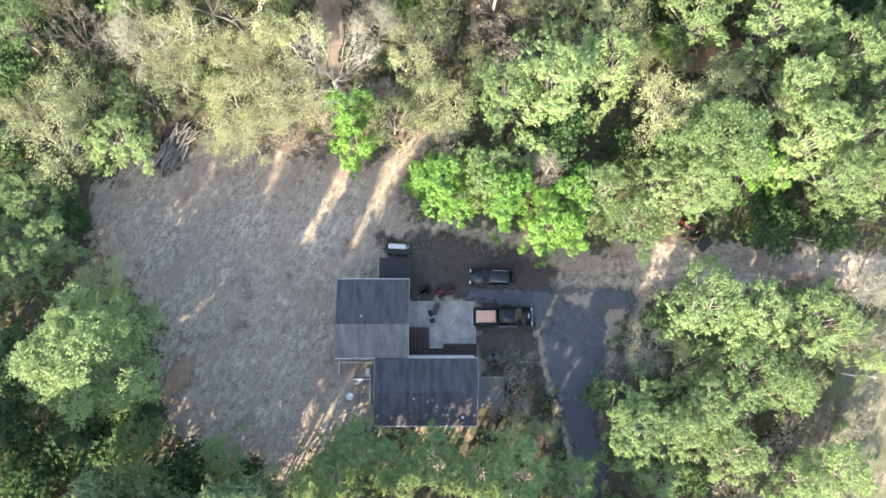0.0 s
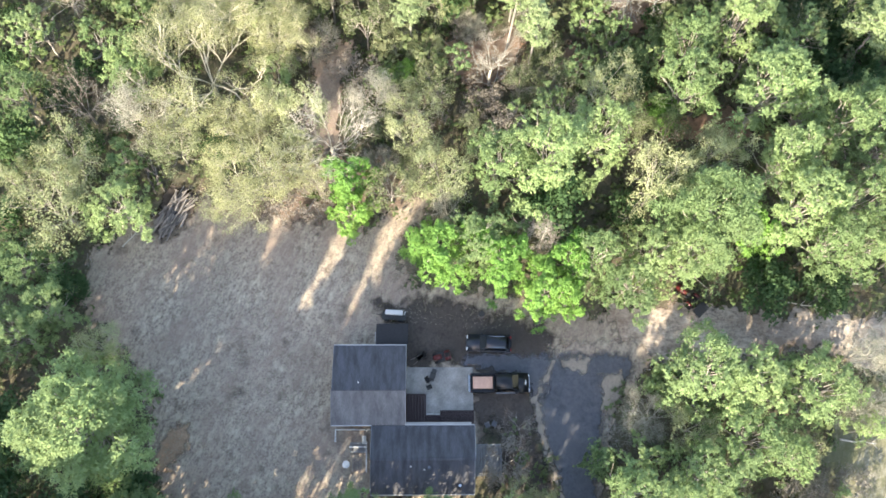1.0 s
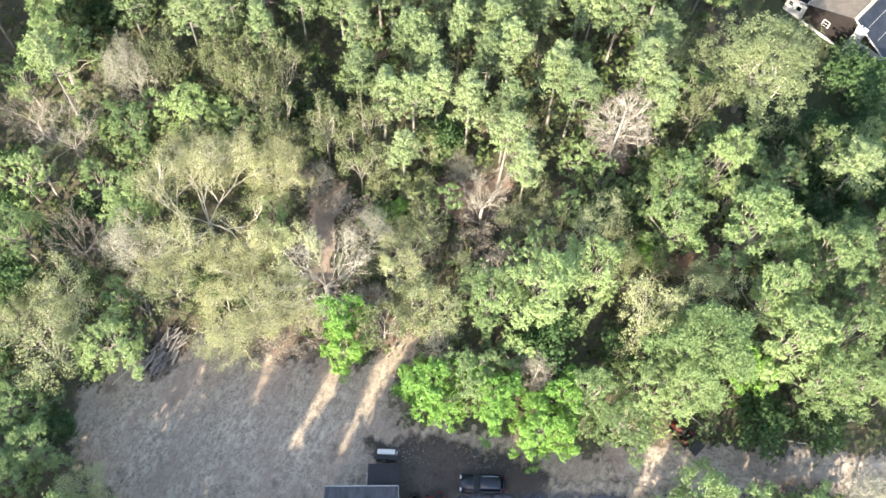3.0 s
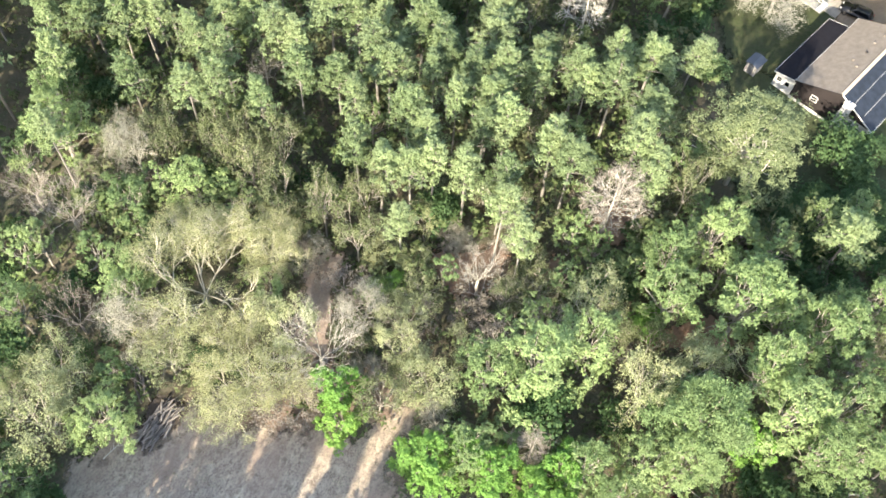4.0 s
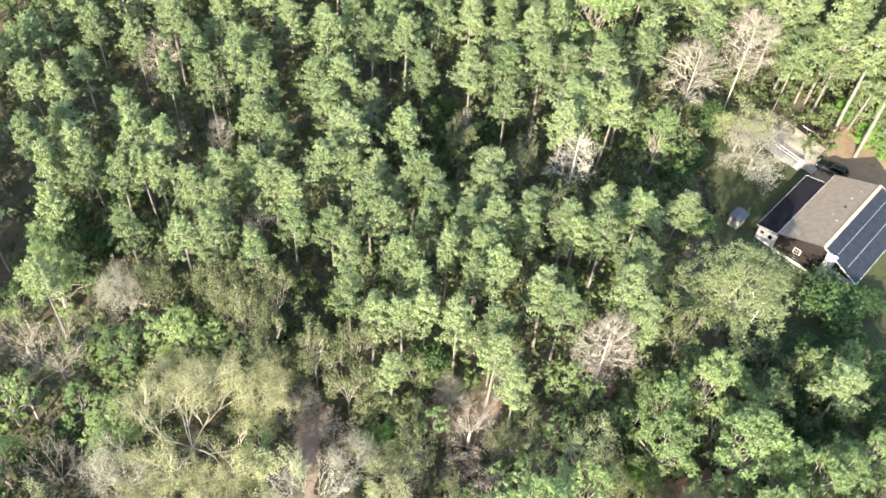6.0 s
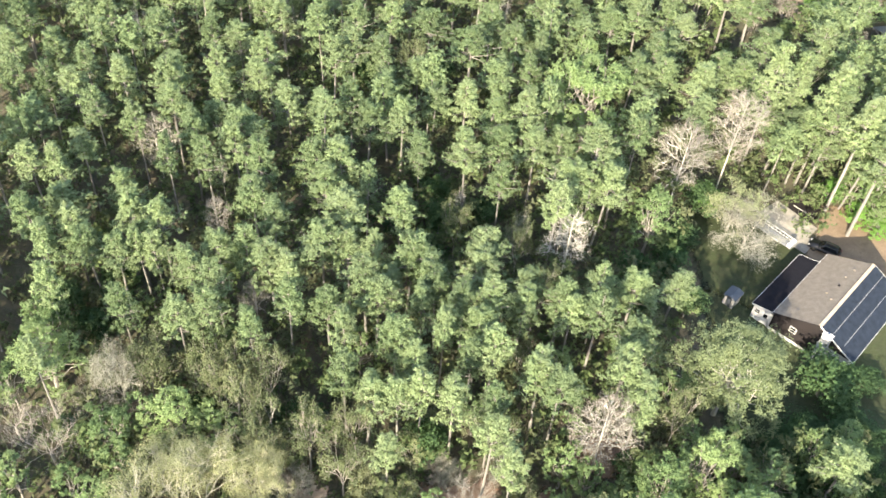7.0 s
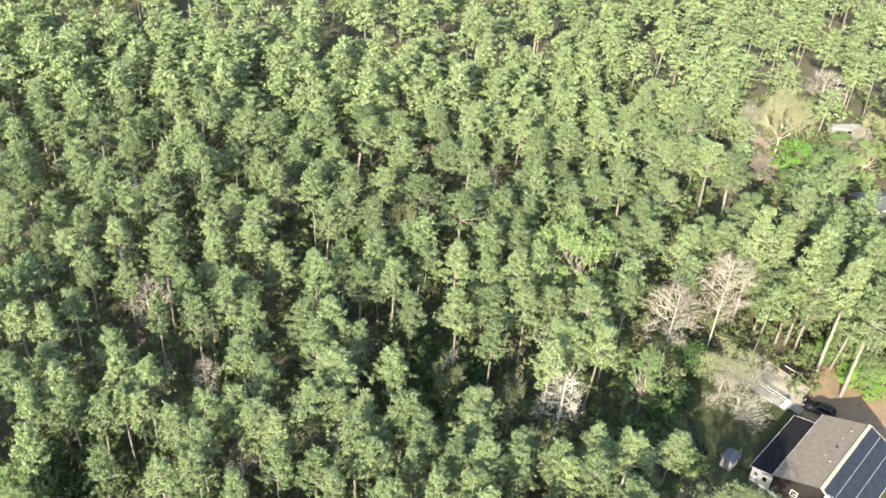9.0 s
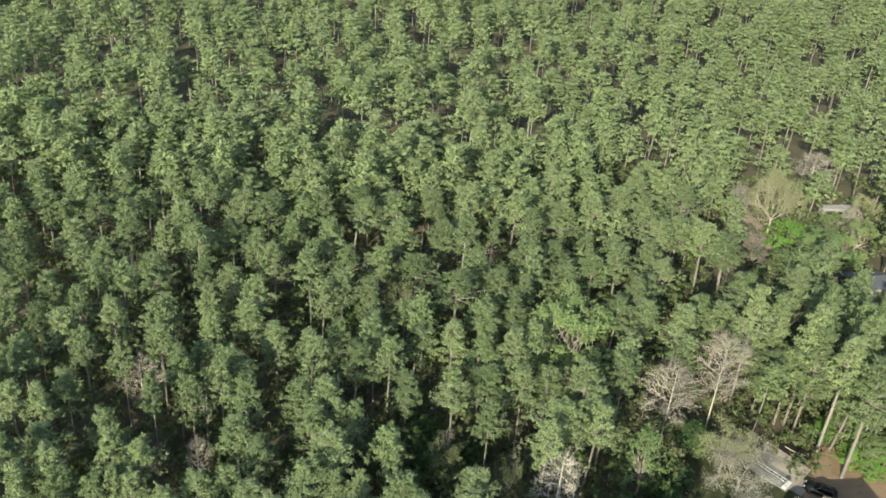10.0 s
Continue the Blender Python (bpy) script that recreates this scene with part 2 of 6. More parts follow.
LAWN = [(33.5, 104), (35, 86), (41, 82), (50, 74), (46, 64), (60, 60), (75, 72), (66, 96), (55, 98), (46, 108), (38, 110)]
CLAY = [(51.5, 97), (54.5, 102.5), (56, 108), (59, 109.5), (64, 106.5), (72, 104), (80, 98), (72, 86), (62, 92), (57, 95)]
VERGE = [(11.5, 18.4), (20, 20.2), (23.5, 18.2), (19.0, 13.5), (18.6, 9), (18.2, 5), (18.9, -1), (18.4, -9), (16, -9), (16, 0.5), (15, 5), (14, 12)]
DARKSOIL = [(-7, 21.5), (0, 22), (9, 21.5), (13, 19.5), (12, 16.5), (10.8, 12.8), (11.5, 9), (14, 2), (14, -3), (7, -1), (7.5, 8), (4.6, 11), (4.2, 15.3), (-3, 14.8), (-4, 17.5)]
BRUSHY = [(-26, 33), (-20, 36), (-13, 38), (-7, 37.5), (-4.5, 35), (-6.5, 32.5), (-9.5, 30.5), (-12, 31), (-15, 29.5), (-21, 29)]
EDGE = [(12.2, 17.2), (10.5, 12.8), (11.3, 9.5), (14.1, 2.1), (14.9, -0.5), (15.3, -0.4), (14.7, 2.2), (11.9, 9.6), (11.1, 12.7), (12.8, 17.0)]
LITTER = [[(-4.4, 53.6), (1.1, 53.3), (5.6, 56.1), (7.8, 54.0), (5.2, 47.8), (1.6, 46.7), (-1.6, 49.3)], [(15.8, 59.7), (19.2, 63.3), (22.7, 61.3), (24.8, 59.9), (22.0, 57.3), (16.5, 56.7)],
          [(22.1, 43.1), (24.7, 46.3), (30.7, 48.4), (34.0, 47.2), (32.5, 44.2), (27.3, 43.0)], [(9.3, 51.6), (12.6, 53.9), (14.6, 52.6), (12.7, 50.9), (9.3, 50.5)]]
BARE = [(-24.6, 7.2), (-24.4, 5), (-26.4, 0.5), (-27.8, 0.8), (-27, 5)]
FARTRACK = [(63.0, 160), (62.5, 170), (60, 180), (59.5, 186), (64, 190), (66, 186), (66, 176), (66.5, 162)]
OPENING = [[(46, 140), (52, 138), (66, 168), (74, 191), (60, 191), (57, 168)], [(66, 134), (77, 134), (90, 160), (75, 160)], [(71, 160), (79, 158), (93, 194), (80, 196)]]


def ground_z(x, y):
    return 0.05 * np.sin(x * 0.31 + 1) * np.cos(y * 0.27) + 0.01 * np.sin(x * 0.5 + y * 0.4)


def soil(name, tones, scale=3.0, bump=0.5, edge=True, streak=None):
    """Loose ground: grain, clods and stains in several tones; towards its border it thins out over the soil below."""
    m = bpy.data.materials.new(name)
    m.use_nodes = True
    n, l = m.node_tree.nodes, m.node_tree.links
    b = n["Principled BSDF"]
    geo = n.new("ShaderNodeNewGeometry")
    mp = n.new("ShaderNodeMapping")
    if streak:
        mp.vector_type = "TEXTURE"
        mp.inputs["Rotation"].default_value, mp.inputs["Scale"].default_value = (0, 0, streak), (0.8, 1.7, 1)
    l.new(geo.outputs["Position"], mp.inputs[0])

    def noise_at(s, detail, src):
        t = n.new("ShaderNodeTexNoise")
        t.inputs["Scale"].default_value, t.inputs["Detail"].default_value, t.inputs["Roughness"].default_value = s, detail, 0.7
        l.new(src, t.inputs[0])
        return t.outputs[0]

    def blend(fac, lo, hi, a, c):
        r = n.new("ShaderNodeMapRange")
        r.inputs[1].default_value, r.inputs[2].default_value = lo, hi
        l.new(fac, r.inputs[0])
        x = n.new("ShaderNodeMix")
        x.data_type = "RGBA"
        l.new(r.outputs[0], x.inputs[0])
        for s, v in ((6, a), (7, c)):
            if isinstance(v, tuple):
                x.inputs[s].default_value = (*v, 1)
            else:
                l.new(v, x.inputs[s])
        return x.outputs[2]

    fine, mid, broad = noise_at(scale * 1.3, 8, geo.outputs["Position"]), noise_at(scale * 0.5, 6, mp.outputs[0]), noise_at(0.16, 5, mp.outputs[0])
    c = blend(fine, 0.36, 0.66, tones[0], tones[1])
    c = blend(mid, 0.44, 0.70, c, tones[2])
    c = blend(noise_at(1.3, 6, mp.outputs[0]), 0.54, 0.78, c, tuple(v * 0.7 for v in tones[0]))
    c = blend(broad, 0.45, 0.68, c, tones[3])
    c = blend(noise_at(0.42, 7, geo.outputs["Position"]), 0.56, 0.72, c, tuple(v * 0.72 for v in tones[0]))
    c = blend(noise_at(11.0, 4, geo.outputs["Position"]), 0.62, 0.80, c, tuple(v * 0.65 for v in tones[0]))
    if edge:
        at = n.new("ShaderNodeAttribute")
        at.attribute_name = "edge"
        add = n.new("ShaderNodeMath")
        add.operation = "ADD"
        sub = n.new("ShaderNodeMath")
        sub.operation, sub.inputs[1].default_value = "MULTIPLY_ADD", 1.6
        sub.inputs[2].default_value = -0.8
        l.new(noise_at(1.1, 6, geo.outputs["Position"]), sub.inputs[0])
        l.new(at.outputs["Fac"], add.inputs[0])
        l.new(sub.outputs[0], add.inputs[1])
        fade = n.new("ShaderNodeMapRange")
        fade.inputs[1].default_value, fade.inputs[2].default_value = -0.3, 0.35
        l.new(add.outputs[0], fade.inputs[0])
        l.new(fade.outputs[0], b.inputs["Alpha"])
    l.new(c, b.inputs["Base Color"])
    b.inputs["Roughness"].default_value, b.inputs["Specular IOR Level"].default_value = 0.95, 0.2
    bp = n.new("ShaderNodeBump")
    bp.inputs["Strength"].default_value, bp.inputs["Distance"].default_value = bump, 0.15
    l.new(fine, bp.inputs["Height"])
    l.new(bp.outputs[0], b.inputs["Normal"])
    return m


FLOOR_TONES = [(0.070, 0.066, 0.047), (0.135, 0.124, 0.090), (0.060, 0.082, 0.041), (0.118, 0.098, 0.070)]
M_FLOOR = soil("forest_floor", FLOOR_TONES, 3.0, 0.8, False)
YARD_TONES = [(0.150, 0.119, 0.097), (0.390, 0.328, 0.264), (0.490, 0.430, 0.325), (0.264, 0.205, 0.165)]
# grain drawn out along the sun's rays to imitate streaks of sunlight
M_YARD = soil("yard_soil", YARD_TONES, 3.0, 0.35, True, -0.35)
# dark tones stand for wheel tracks and also for stripes of tree shade
M_ROAD = soil("road_dirt", [(0.165, 0.134, 0.110), (0.420, 0.360, 0.305), (0.540, 0.465, 0.385), (0.230, 0.172, 0.135)], 2.4, 0.6, True, 1.62)
M_DRIVE = soil("worn_asphalt", [(0.066, 0.072, 0.085), (0.098, 0.104, 0.118), (0.115, 0.120, 0.130), (0.085, 0.090, 0.100)], 3.0, 0.3, True)
M_TRACK = soil("forest_track", [(0.260, 0.210, 0.170), (0.360, 0.300, 0.250), (0.300, 0.230, 0.180), (0.300, 0.230, 0.190)], 3.0, 0.5, True)
M_GLADE = soil("rough_grass", [(0.110, 0.112, 0.066), (0.185, 0.180, 0.118), (0.275, 0.262, 0.210), (0.098, 0.106, 0.056)], 3.0, 0.6, True, -0.4)
# grass tones lowered so that the trees' shade sits in the colour
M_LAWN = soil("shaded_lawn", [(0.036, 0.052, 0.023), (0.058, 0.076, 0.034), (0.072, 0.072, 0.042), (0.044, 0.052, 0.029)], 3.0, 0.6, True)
# dark soil; its tones are lowered further to hold house and tree shade
M_DARKSOIL = soil("dark_shaded_soil", [(0.046, 0.039, 0.035), (0.095, 0.081, 0.071), (0.085, 0.072, 0.062), (0.054, 0.046, 0.040)], 3.0, 0.5, True)
M_BARE = soil("reddish_earth", [(0.280, 0.190, 0.125), (0.400, 0.285, 0.195), (0.360, 0.250, 0.175), (0.260, 0.180, 0.120)], 3.0, 0.5, True)
M_BRUSHY = soil("reddish_litter", [(0.150, 0.110, 0.086), (0.260, 0.200, 0.160), (0.220, 0.160, 0.125), (0.170, 0.128, 0.100)], 3.0, 0.6, True)
M_LITTER = soil("red_litter", [(0.180, 0.110, 0.078), (0.330, 0.215, 0.155), (0.280, 0.175, 0.120), (0.210, 0.150, 0.110)], 3.0, 0.6, True)
M_SAND = soil("pale_sand", [(0.200, 0.172, 0.140), (0.330, 0.288, 0.238), (0.290, 0.250, 0.205), (0.210, 0.178, 0.145)], 3.0, 0.4, True)
M_CLAY = soil("red_clay", [(0.205, 0.150, 0.100), (0.280, 0.210, 0.145), (0.245, 0.180, 0.122), (0.180, 0.130, 0.092)], 3.0, 0.3, True)


def build_ground():
    ax = np.concatenate([-np.geomspace(1500, 72, 14), np.arange(-70, 121, 2.0), np.geomspace(125, 1500, 14)])
    ay = np.concatenate([-np.geomspace(1500, 30, 14), np.arange(-28, 221, 2.0), np.geomspace(226, 2500, 16)])
    gx, gy = np.meshgrid(ax, ay)
    gz = ground_z(gx, gy)
    nx, ny = len(ax), len(ay)
    idx = np.arange(nx * ny).reshape(ny, nx)
    faces = np.stack([idx[:-1, :-1], idx[:-1, 1:], idx[1:, 1:], idx[1:, :-1]], -1).reshape(-1, 4)
    me = mesh_from("ground", np.stack([gx, gy, gz], -1).reshape(-1, 3).tolist(), faces.tolist(), M_FLOOR, True)
    tagged(new("ground", me), "brown forest floor of leaf litter and low green plants", "ground", kind="structure")


def patch(name, poly, mat, lift, label, category, cell=0.3, ragged=1.2, soft=2.0):
    """A draped sheet of another soil, with a ragged border; the border thins out over the soil below."""
    p = np.array(poly)
    ax = np.arange(p[:, 0].min() - 3, p[:, 0].max() + 3, cell)
    ay = np.arange(p[:, 1].min() - 3, p[:, 1].max() + 3, cell)
    gx, gy = np.meshgrid(ax, ay)
    d = inside(gx, gy, poly) + ragged * (0.6 * wave(gx, gy, 6, 3) + 0.5 * wave(gx, gy, 1.8, 4))
    keep = d > -0.75 * soft
    quad = keep[:-1, :-1] & keep[:-1, 1:] & keep[1:, 1:] & keep[1:, :-1]
    idx = np.arange(gx.size).reshape(gx.shape)
    faces = np.stack([idx[:-1, :-1], idx[:-1, 1:], idx[1:, 1:], idx[1:, :-1]], -1)[quad]
    used, inv = np.unique(faces, return_inverse=True)
    co = np.stack([gx, gy, ground_z(gx, gy) + lift], -1).reshape(-1, 3)[used]
    me = mesh_from(name, co.tolist(), inv.reshape(-1, 4).tolist(), mat, True)
    at = me.attributes.new("edge", "FLOAT", "POINT")
    at.data.foreach_set("value", np.clip(d.reshape(-1)[used] / soft, -1, 1).astype(np.float32))
    return tagged(new(name, me), label, category, kind="structure")


build_ground()
patch("dirt_yard", YARD, M_YARD, 0.03, "bare grey-brown dirt yard with dry grass", "yard")
patch("forest_track", TRACK, M_TRACK, 0.05, "narrow dirt track into the wood", "track", soft=1.2)
patch("dirt_road", ROAD, M_ROAD, 0.06, "pale sandy dirt road through the trees", "road", soft=1.2)
patch("sandy_verge", VERGE, M_YARD, 0.065, "sandy verge along the asphalt driveway", "verge", ragged=0.9, soft=1.2)
patch("dark_shaded_soil", DARKSOIL, M_DARKSOIL, 0.05, "dark soil round the parked cars, with shade in its colour", "yard", ragged=1.2, soft=2.2)
patch("bare_earth", BRUSHY, M_BRUSHY, 0.06, "reddish-brown bare ground with dead stalks", "earth", ragged=1.6, soft=2.5)
# dark sheet standing in for the shade in the gaps of the log heap
patch("dark_shaded_soil", [(-32.2, 26.4), (-31.2, 31), (-29, 32.4), (-27.6, 30.6), (-28.6, 27), (-30.4, 26)], M_DARKSOIL, 0.05, "dark sheet under the log heap, for the shade between the logs", "yard", ragged=0.9, soft=1.6)
for spot in LITTER:
    patch("bare_earth", spot, M_LITTER, 0.06, "reddish-brown litter in an opening of the wood", "earth", cell=0.4, ragged=1.0, soft=2.0)
patch("driveway", DRIVE, M_DRIVE, 0.09, "worn dark asphalt driveway with sandy edges", "driveway", ragged=0.5, soft=1.4)
patch("driveway", [(2.6, 15.5), (3.2, 16.6), (9.5, 17.2), (12.5, 17.4), (12, 13.5), (10.6, 12.6), (9.5, 15.3)], M_DRIVE, 0.1, "dark asphalt between the parked cars", "driveway", ragged=0.4, soft=1.0)
patch("bare_earth", [(12.8, 17.3), (16.2, 17.5), (15.6, 15.9), (13.2, 15.8)], M_SAND, 0.12, "sand washed over the asphalt", "earth", cell=0.2, ragged=0.7, soft=1.2)
patch("bare_earth", EDGE, M_SAND, 0.12, "narrow pale sandy line along the driveway", "earth", cell=0.12, ragged=0.4, soft=0.6)
patch("grass_glade", GLADE, M_GLADE, 0.03, "rough yellow-green grass in a clearing", "grass")
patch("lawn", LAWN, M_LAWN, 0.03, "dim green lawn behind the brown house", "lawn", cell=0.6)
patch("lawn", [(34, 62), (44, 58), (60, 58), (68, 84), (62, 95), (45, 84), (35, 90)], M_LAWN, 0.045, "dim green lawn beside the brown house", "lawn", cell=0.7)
patch("clay_drive", CLAY, M_CLAY, 0.06, "orange-red clay driveway", "driveway", cell=0.5, ragged=0.8, soft=1.0)
patch("bare_earth", BARE, M_BARE, 0.055, "strip of reddish bare earth in the yard", "earth", cell=0.3, ragged=0.8, soft=1.2)
patch("bare_earth", [(17.4, 15.8), (19.4, 16.0), (19.2, 12.4), (17.9, 11.8)], M_SAND, 0.12, "pale sandy blotch on the driveway's edge", "earth", cell=0.2, ragged=0.6, soft=0.8)
patch("forest_track", FARTRACK, M_TRACK, 0.03, "brown dirt track between the pines", "track", cell=0.8)

# ---- trees ----


class Sticks:
    """Collects tapered tubes (trunk, limbs, twigs) into one vertex and face list."""

    def __init__(self):
        self.v, self.f = [], []

    def tube(self, pts, radii, sides=5, cap=True):
        base = len(self.v)
        k = len(pts)
        for i, (p, r) in enumerate(zip(pts, radii)):
            d = (Vector(pts[min(i + 1, k - 1)]) - Vector(pts[max(i - 1, 0)])).normalized()
            a = d.orthogonal().normalized()
            c = d.cross(a)
            for j in range(sides):
                t = 6.28318 * j / sides
                q = Vector(p) + (a * math.cos(t) + c * math.sin(t)) * r
                self.v.append((q.x, q.y, q.z))
        for i in range(k - 1):
            for j in range(sides):
                a0, a1 = base + i * sides + j, base + i * sides + (j + 1) % sides
                self.f.append((a0, a1, a1 + sides, a0 + sides))
        if cap:
            self.f.append(tuple(base + (k - 1) * sides + j for j in range(sides)))

    def limb(self, rng, a, b, r0, r1, bend=0.12, sides=4, steps=4):
        """A crooked limb from a to b; returns its points."""
        a, b = np.array(a, float), np.array(b, float)
        ln = np.linalg.norm(b - a)
        pts = [a + (b - a) * t + rng.normal(0, bend * ln * 0.35, 3) * (math.sin(3.14 * t)) for t in np.linspace(0, 1, steps + 1)]
        self.tube(pts, np.linspace(r0, r1, steps + 1), sides)
        return pts


def leaves(rng, centres, radii, per, size, up=0.35, long=1.5, jitter=0.7, quad=True, shell=(0.15, 1.35), heart=None):
    """Small leaf sprays on the shells of clumps: positions and faces. They face outwards and up, unevenly."""
    centres, radii = np.asarray(centres, float), np.asarray(radii, float)
    per = np.broadcast_to(np.asarray(per, int), (len(centres),))
    who = np.repeat(np.arange(len(centres)), per)
    n = len(who)
    u = rng.normal(0, 1, (n, 3))
    u[:, 2] += up * 1.2
    u /= np.linalg.norm(u, axis=1)[:, None]
    # every clump is pulled about a little, so that none is a ball
    pull = rng.normal(0, 0.32, (len(centres), 3, 3)) + np.eye(3)
    u2 = np.einsum("nij,nj->ni", pull[who], u)
    pos = centres[who] + u2 * radii[who] * (rng.uniform(*shell, (n, 1)) ** 0.6)
    nor = u + rng.normal(0, jitter, (n, 3)) + np.array([0, 0, up])
    if heart is not None:
        out = pos - np.asarray(heart)
        out /= np.linalg.norm(out, axis=1)[:, None] + 1e-6
        nor += out * 0.7 - u * 0.25
    nor /= np.linalg.norm(nor, axis=1)[:, None]
    a = np.cross(nor, rng.normal(0, 1, (n, 3)))
    a /= np.linalg.norm(a, axis=1)[:, None]
    b = np.cross(nor, a)
    s = size * rng.uniform(0.6, 1.4, (n, 1))
    droop = nor * s * 0.18
    if quad:
        v = np.stack([pos - a * s * long * 0.5 - droop, pos - b * s * 0.42, pos + a * s * long * 0.5 - droop, pos + b * s * 0.42], 1)
    else:
        v = np.stack([pos - a * s * long * 0.5, pos + a * s * long * 0.3 - b * s * 0.55, pos + a * s * long * 0.3 + b * s * 0.55], 1)
    k = v.shape[1]
    return v.reshape(-1, 3), np.arange(n * k).reshape(n, k)


def tufts(rng, centres, radii, per, size, heart, up=0.45, long=1.6, jitter=0.6):
    """Small tufts of leaves: each a loose star of narrow blades that point away from its middle and from the crown's heart."""
    centres, radii = np.asarray(centres, float), np.asarray(radii, float)
    who = np.repeat(np.arange(len(centres)), per)
    n = len(who)
    u = rng.normal(0, 1, (n, 3)) * [1, 1, 0.7] + [0, 0, 0.25]
    u /= np.linalg.norm(u, axis=1)[:, None]
    pos = centres[who] + u * radii[who][:, None] * rng.uniform(0.25, 1.15, (n, 1))
    out = centres[who] - np.asarray(heart)
    out /= np.linalg.norm(out, axis=1)[:, None] + 1e-6
    nor = out * 0.75 + u * 0.35 + rng.normal(0, jitter, (n, 3)) + np.array([0, 0, up])
    nor /= np.linalg.norm(nor, axis=1)[:, None]
    a = u + out * 0.5 + rng.normal(0, 0.35, (n, 3))
    a -= nor * np.sum(a * nor, axis=1)[:, None]
    a /= np.linalg.norm(a, axis=1)[:, None] + 1e-6
    b = np.cross(nor, a)
    s = size * rng.uniform(0.6, 1.4, (n, 1))
    v = np.stack([pos - a * s * long * 0.45 - b * s * 0.42, pos - a * s * long * 0.35 + b * s * 0.45, pos + a * s * long * 0.6], 1)
    return v.reshape(-1, 3), np.arange(n * 3).reshape(n, 3)


def crown_pine(rng, h, r, leaf, per, whorls=10, sprigs=6, limbs=True, foot=0.56):
    """Loblolly pine: a straight bare stem, and high up whorls of limbs with tufts along their twigs."""
    st = Sticks()
    lean = rng.normal(0, 0.02, 2) * h
    top = np.array([lean[0], lean[1], h * 0.97])
    stem = [(0, 0, -0.3), tuple(top * [0.4, 0.4, 0.35]), tuple(top * [0.7, 0.7, 0.7]), tuple(top)]
    st.tube(stem, [h * 0.0098, h * 0.0082, h * 0.0058, 0.03], 6 if limbs else 3)
    cen, rad = [], []
    low = foot + rng.uniform(-0.06, 0.06)
    p1 = rng.uniform(0, 6.28)
    for lev in np.linspace(low, 0.95, whorls):
        t = (lev - low) / (0.95 - low)
        wide = r * (0.8 + 1.8 * t) if t < 0.15 else r * (1.07 - 0.78 * (t - 0.15) / 0.85)
        k = 3 if t < 0.15 else 5 if t < 0.85 else 4
        a0 = rng.uniform(0, 6.28)
        for i in range(k):
            a = a0 + 6.28 * i / k + rng.normal(0, 0.3)
            d = wide * rng.uniform(0.6, 1.2) * (1 + 0.22 * math.sin(2 * a + p1))
            base = np.array([top[0] * lev, top[1] * lev, h * (lev - 0.02)])
            tip = base + [d * math.cos(a), d * math.sin(a), d * rng.uniform(-0.02, 0.36) + h * 0.02]
            if limbs:
                st.limb(rng, base, tip, 0.065, 0.02, 0.1, 3, 2)
            side = np.array([-math.sin(a), math.cos(a), 0.0])
            for q in np.linspace(0.42, 1.0, sprigs):
                c = base + (tip - base) * q + side * rng.normal(0, 0.20 * d * (1.2 - 0.55 * q)) + [0, 0, rng.normal(0.08, 0.12)]
                cen.append(c)
                rad.append(r * rng.uniform(0.10, 0.17) * (1.0 if limbs else 1.35))
    return st, tufts(rng, cen, rad, per, leaf, top * [0.72, 0.72, 0.72])


def crown_broad(rng, h, r, leaf, per, clumps=26, low=0.35, sprigs=8):
    """Broadleaf tree: forking limbs and an open crown of clumps, each of several leafy sprigs."""
    st = Sticks()
    fork = h * rng.uniform(0.28, 0.4)
    st.limb(rng, (0, 0, -0.3), (rng.normal(0, 0.2), rng.normal(0, 0.2), fork), h * 0.021, h * 0.016, 0.05, 6, 3)
    cen, rad = [], []
    p1, p2 = rng.uniform(0, 6.28, 2)
    for i in range(clumps):
        a = 2.39996 * i + rng.normal(0, 0.4)
        lobe = 1 + 0.24 * math.sin(3 * a + p1) + 0.16 * math.sin(5 * a + p2)
        v = rng.uniform(0, 1) if i > 4 else rng.uniform(0.8, 1)
        z = h * (low + (0.97 - low) * v)
        ring = r * math.sqrt(max(0.05, 1 - (v * 0.95) ** 2.2)) * rng.uniform(0.4, 0.98) * lobe
        c = np.array([ring * math.cos(a), ring * math.sin(a), z - r * 0.1])
        s = r * rng.uniform(0.12, 0.23)
        if i % 2 == 0:
            st.limb(rng, (0, 0, fork * rng.uniform(0.85, 1.0)), c, h * 0.0058, 0.02, 0.2, 4, 4)
        for q in range(sprigs):
            u = rng.normal(0, 1, 3) * [1, 1, 0.55] + [0.5 * math.cos(a), 0.5 * math.sin(a), 0.3]
            e = c + u / (np.linalg.norm(u) + 1e-6) * s * rng.uniform(0.5, 1.35)
            cen.append(e)
            rad.append(r * rng.uniform(0.055, 0.10))
    return st, tufts(rng, cen, rad, per, leaf, (0, 0, h * 0.45), 0.4, 1.4)


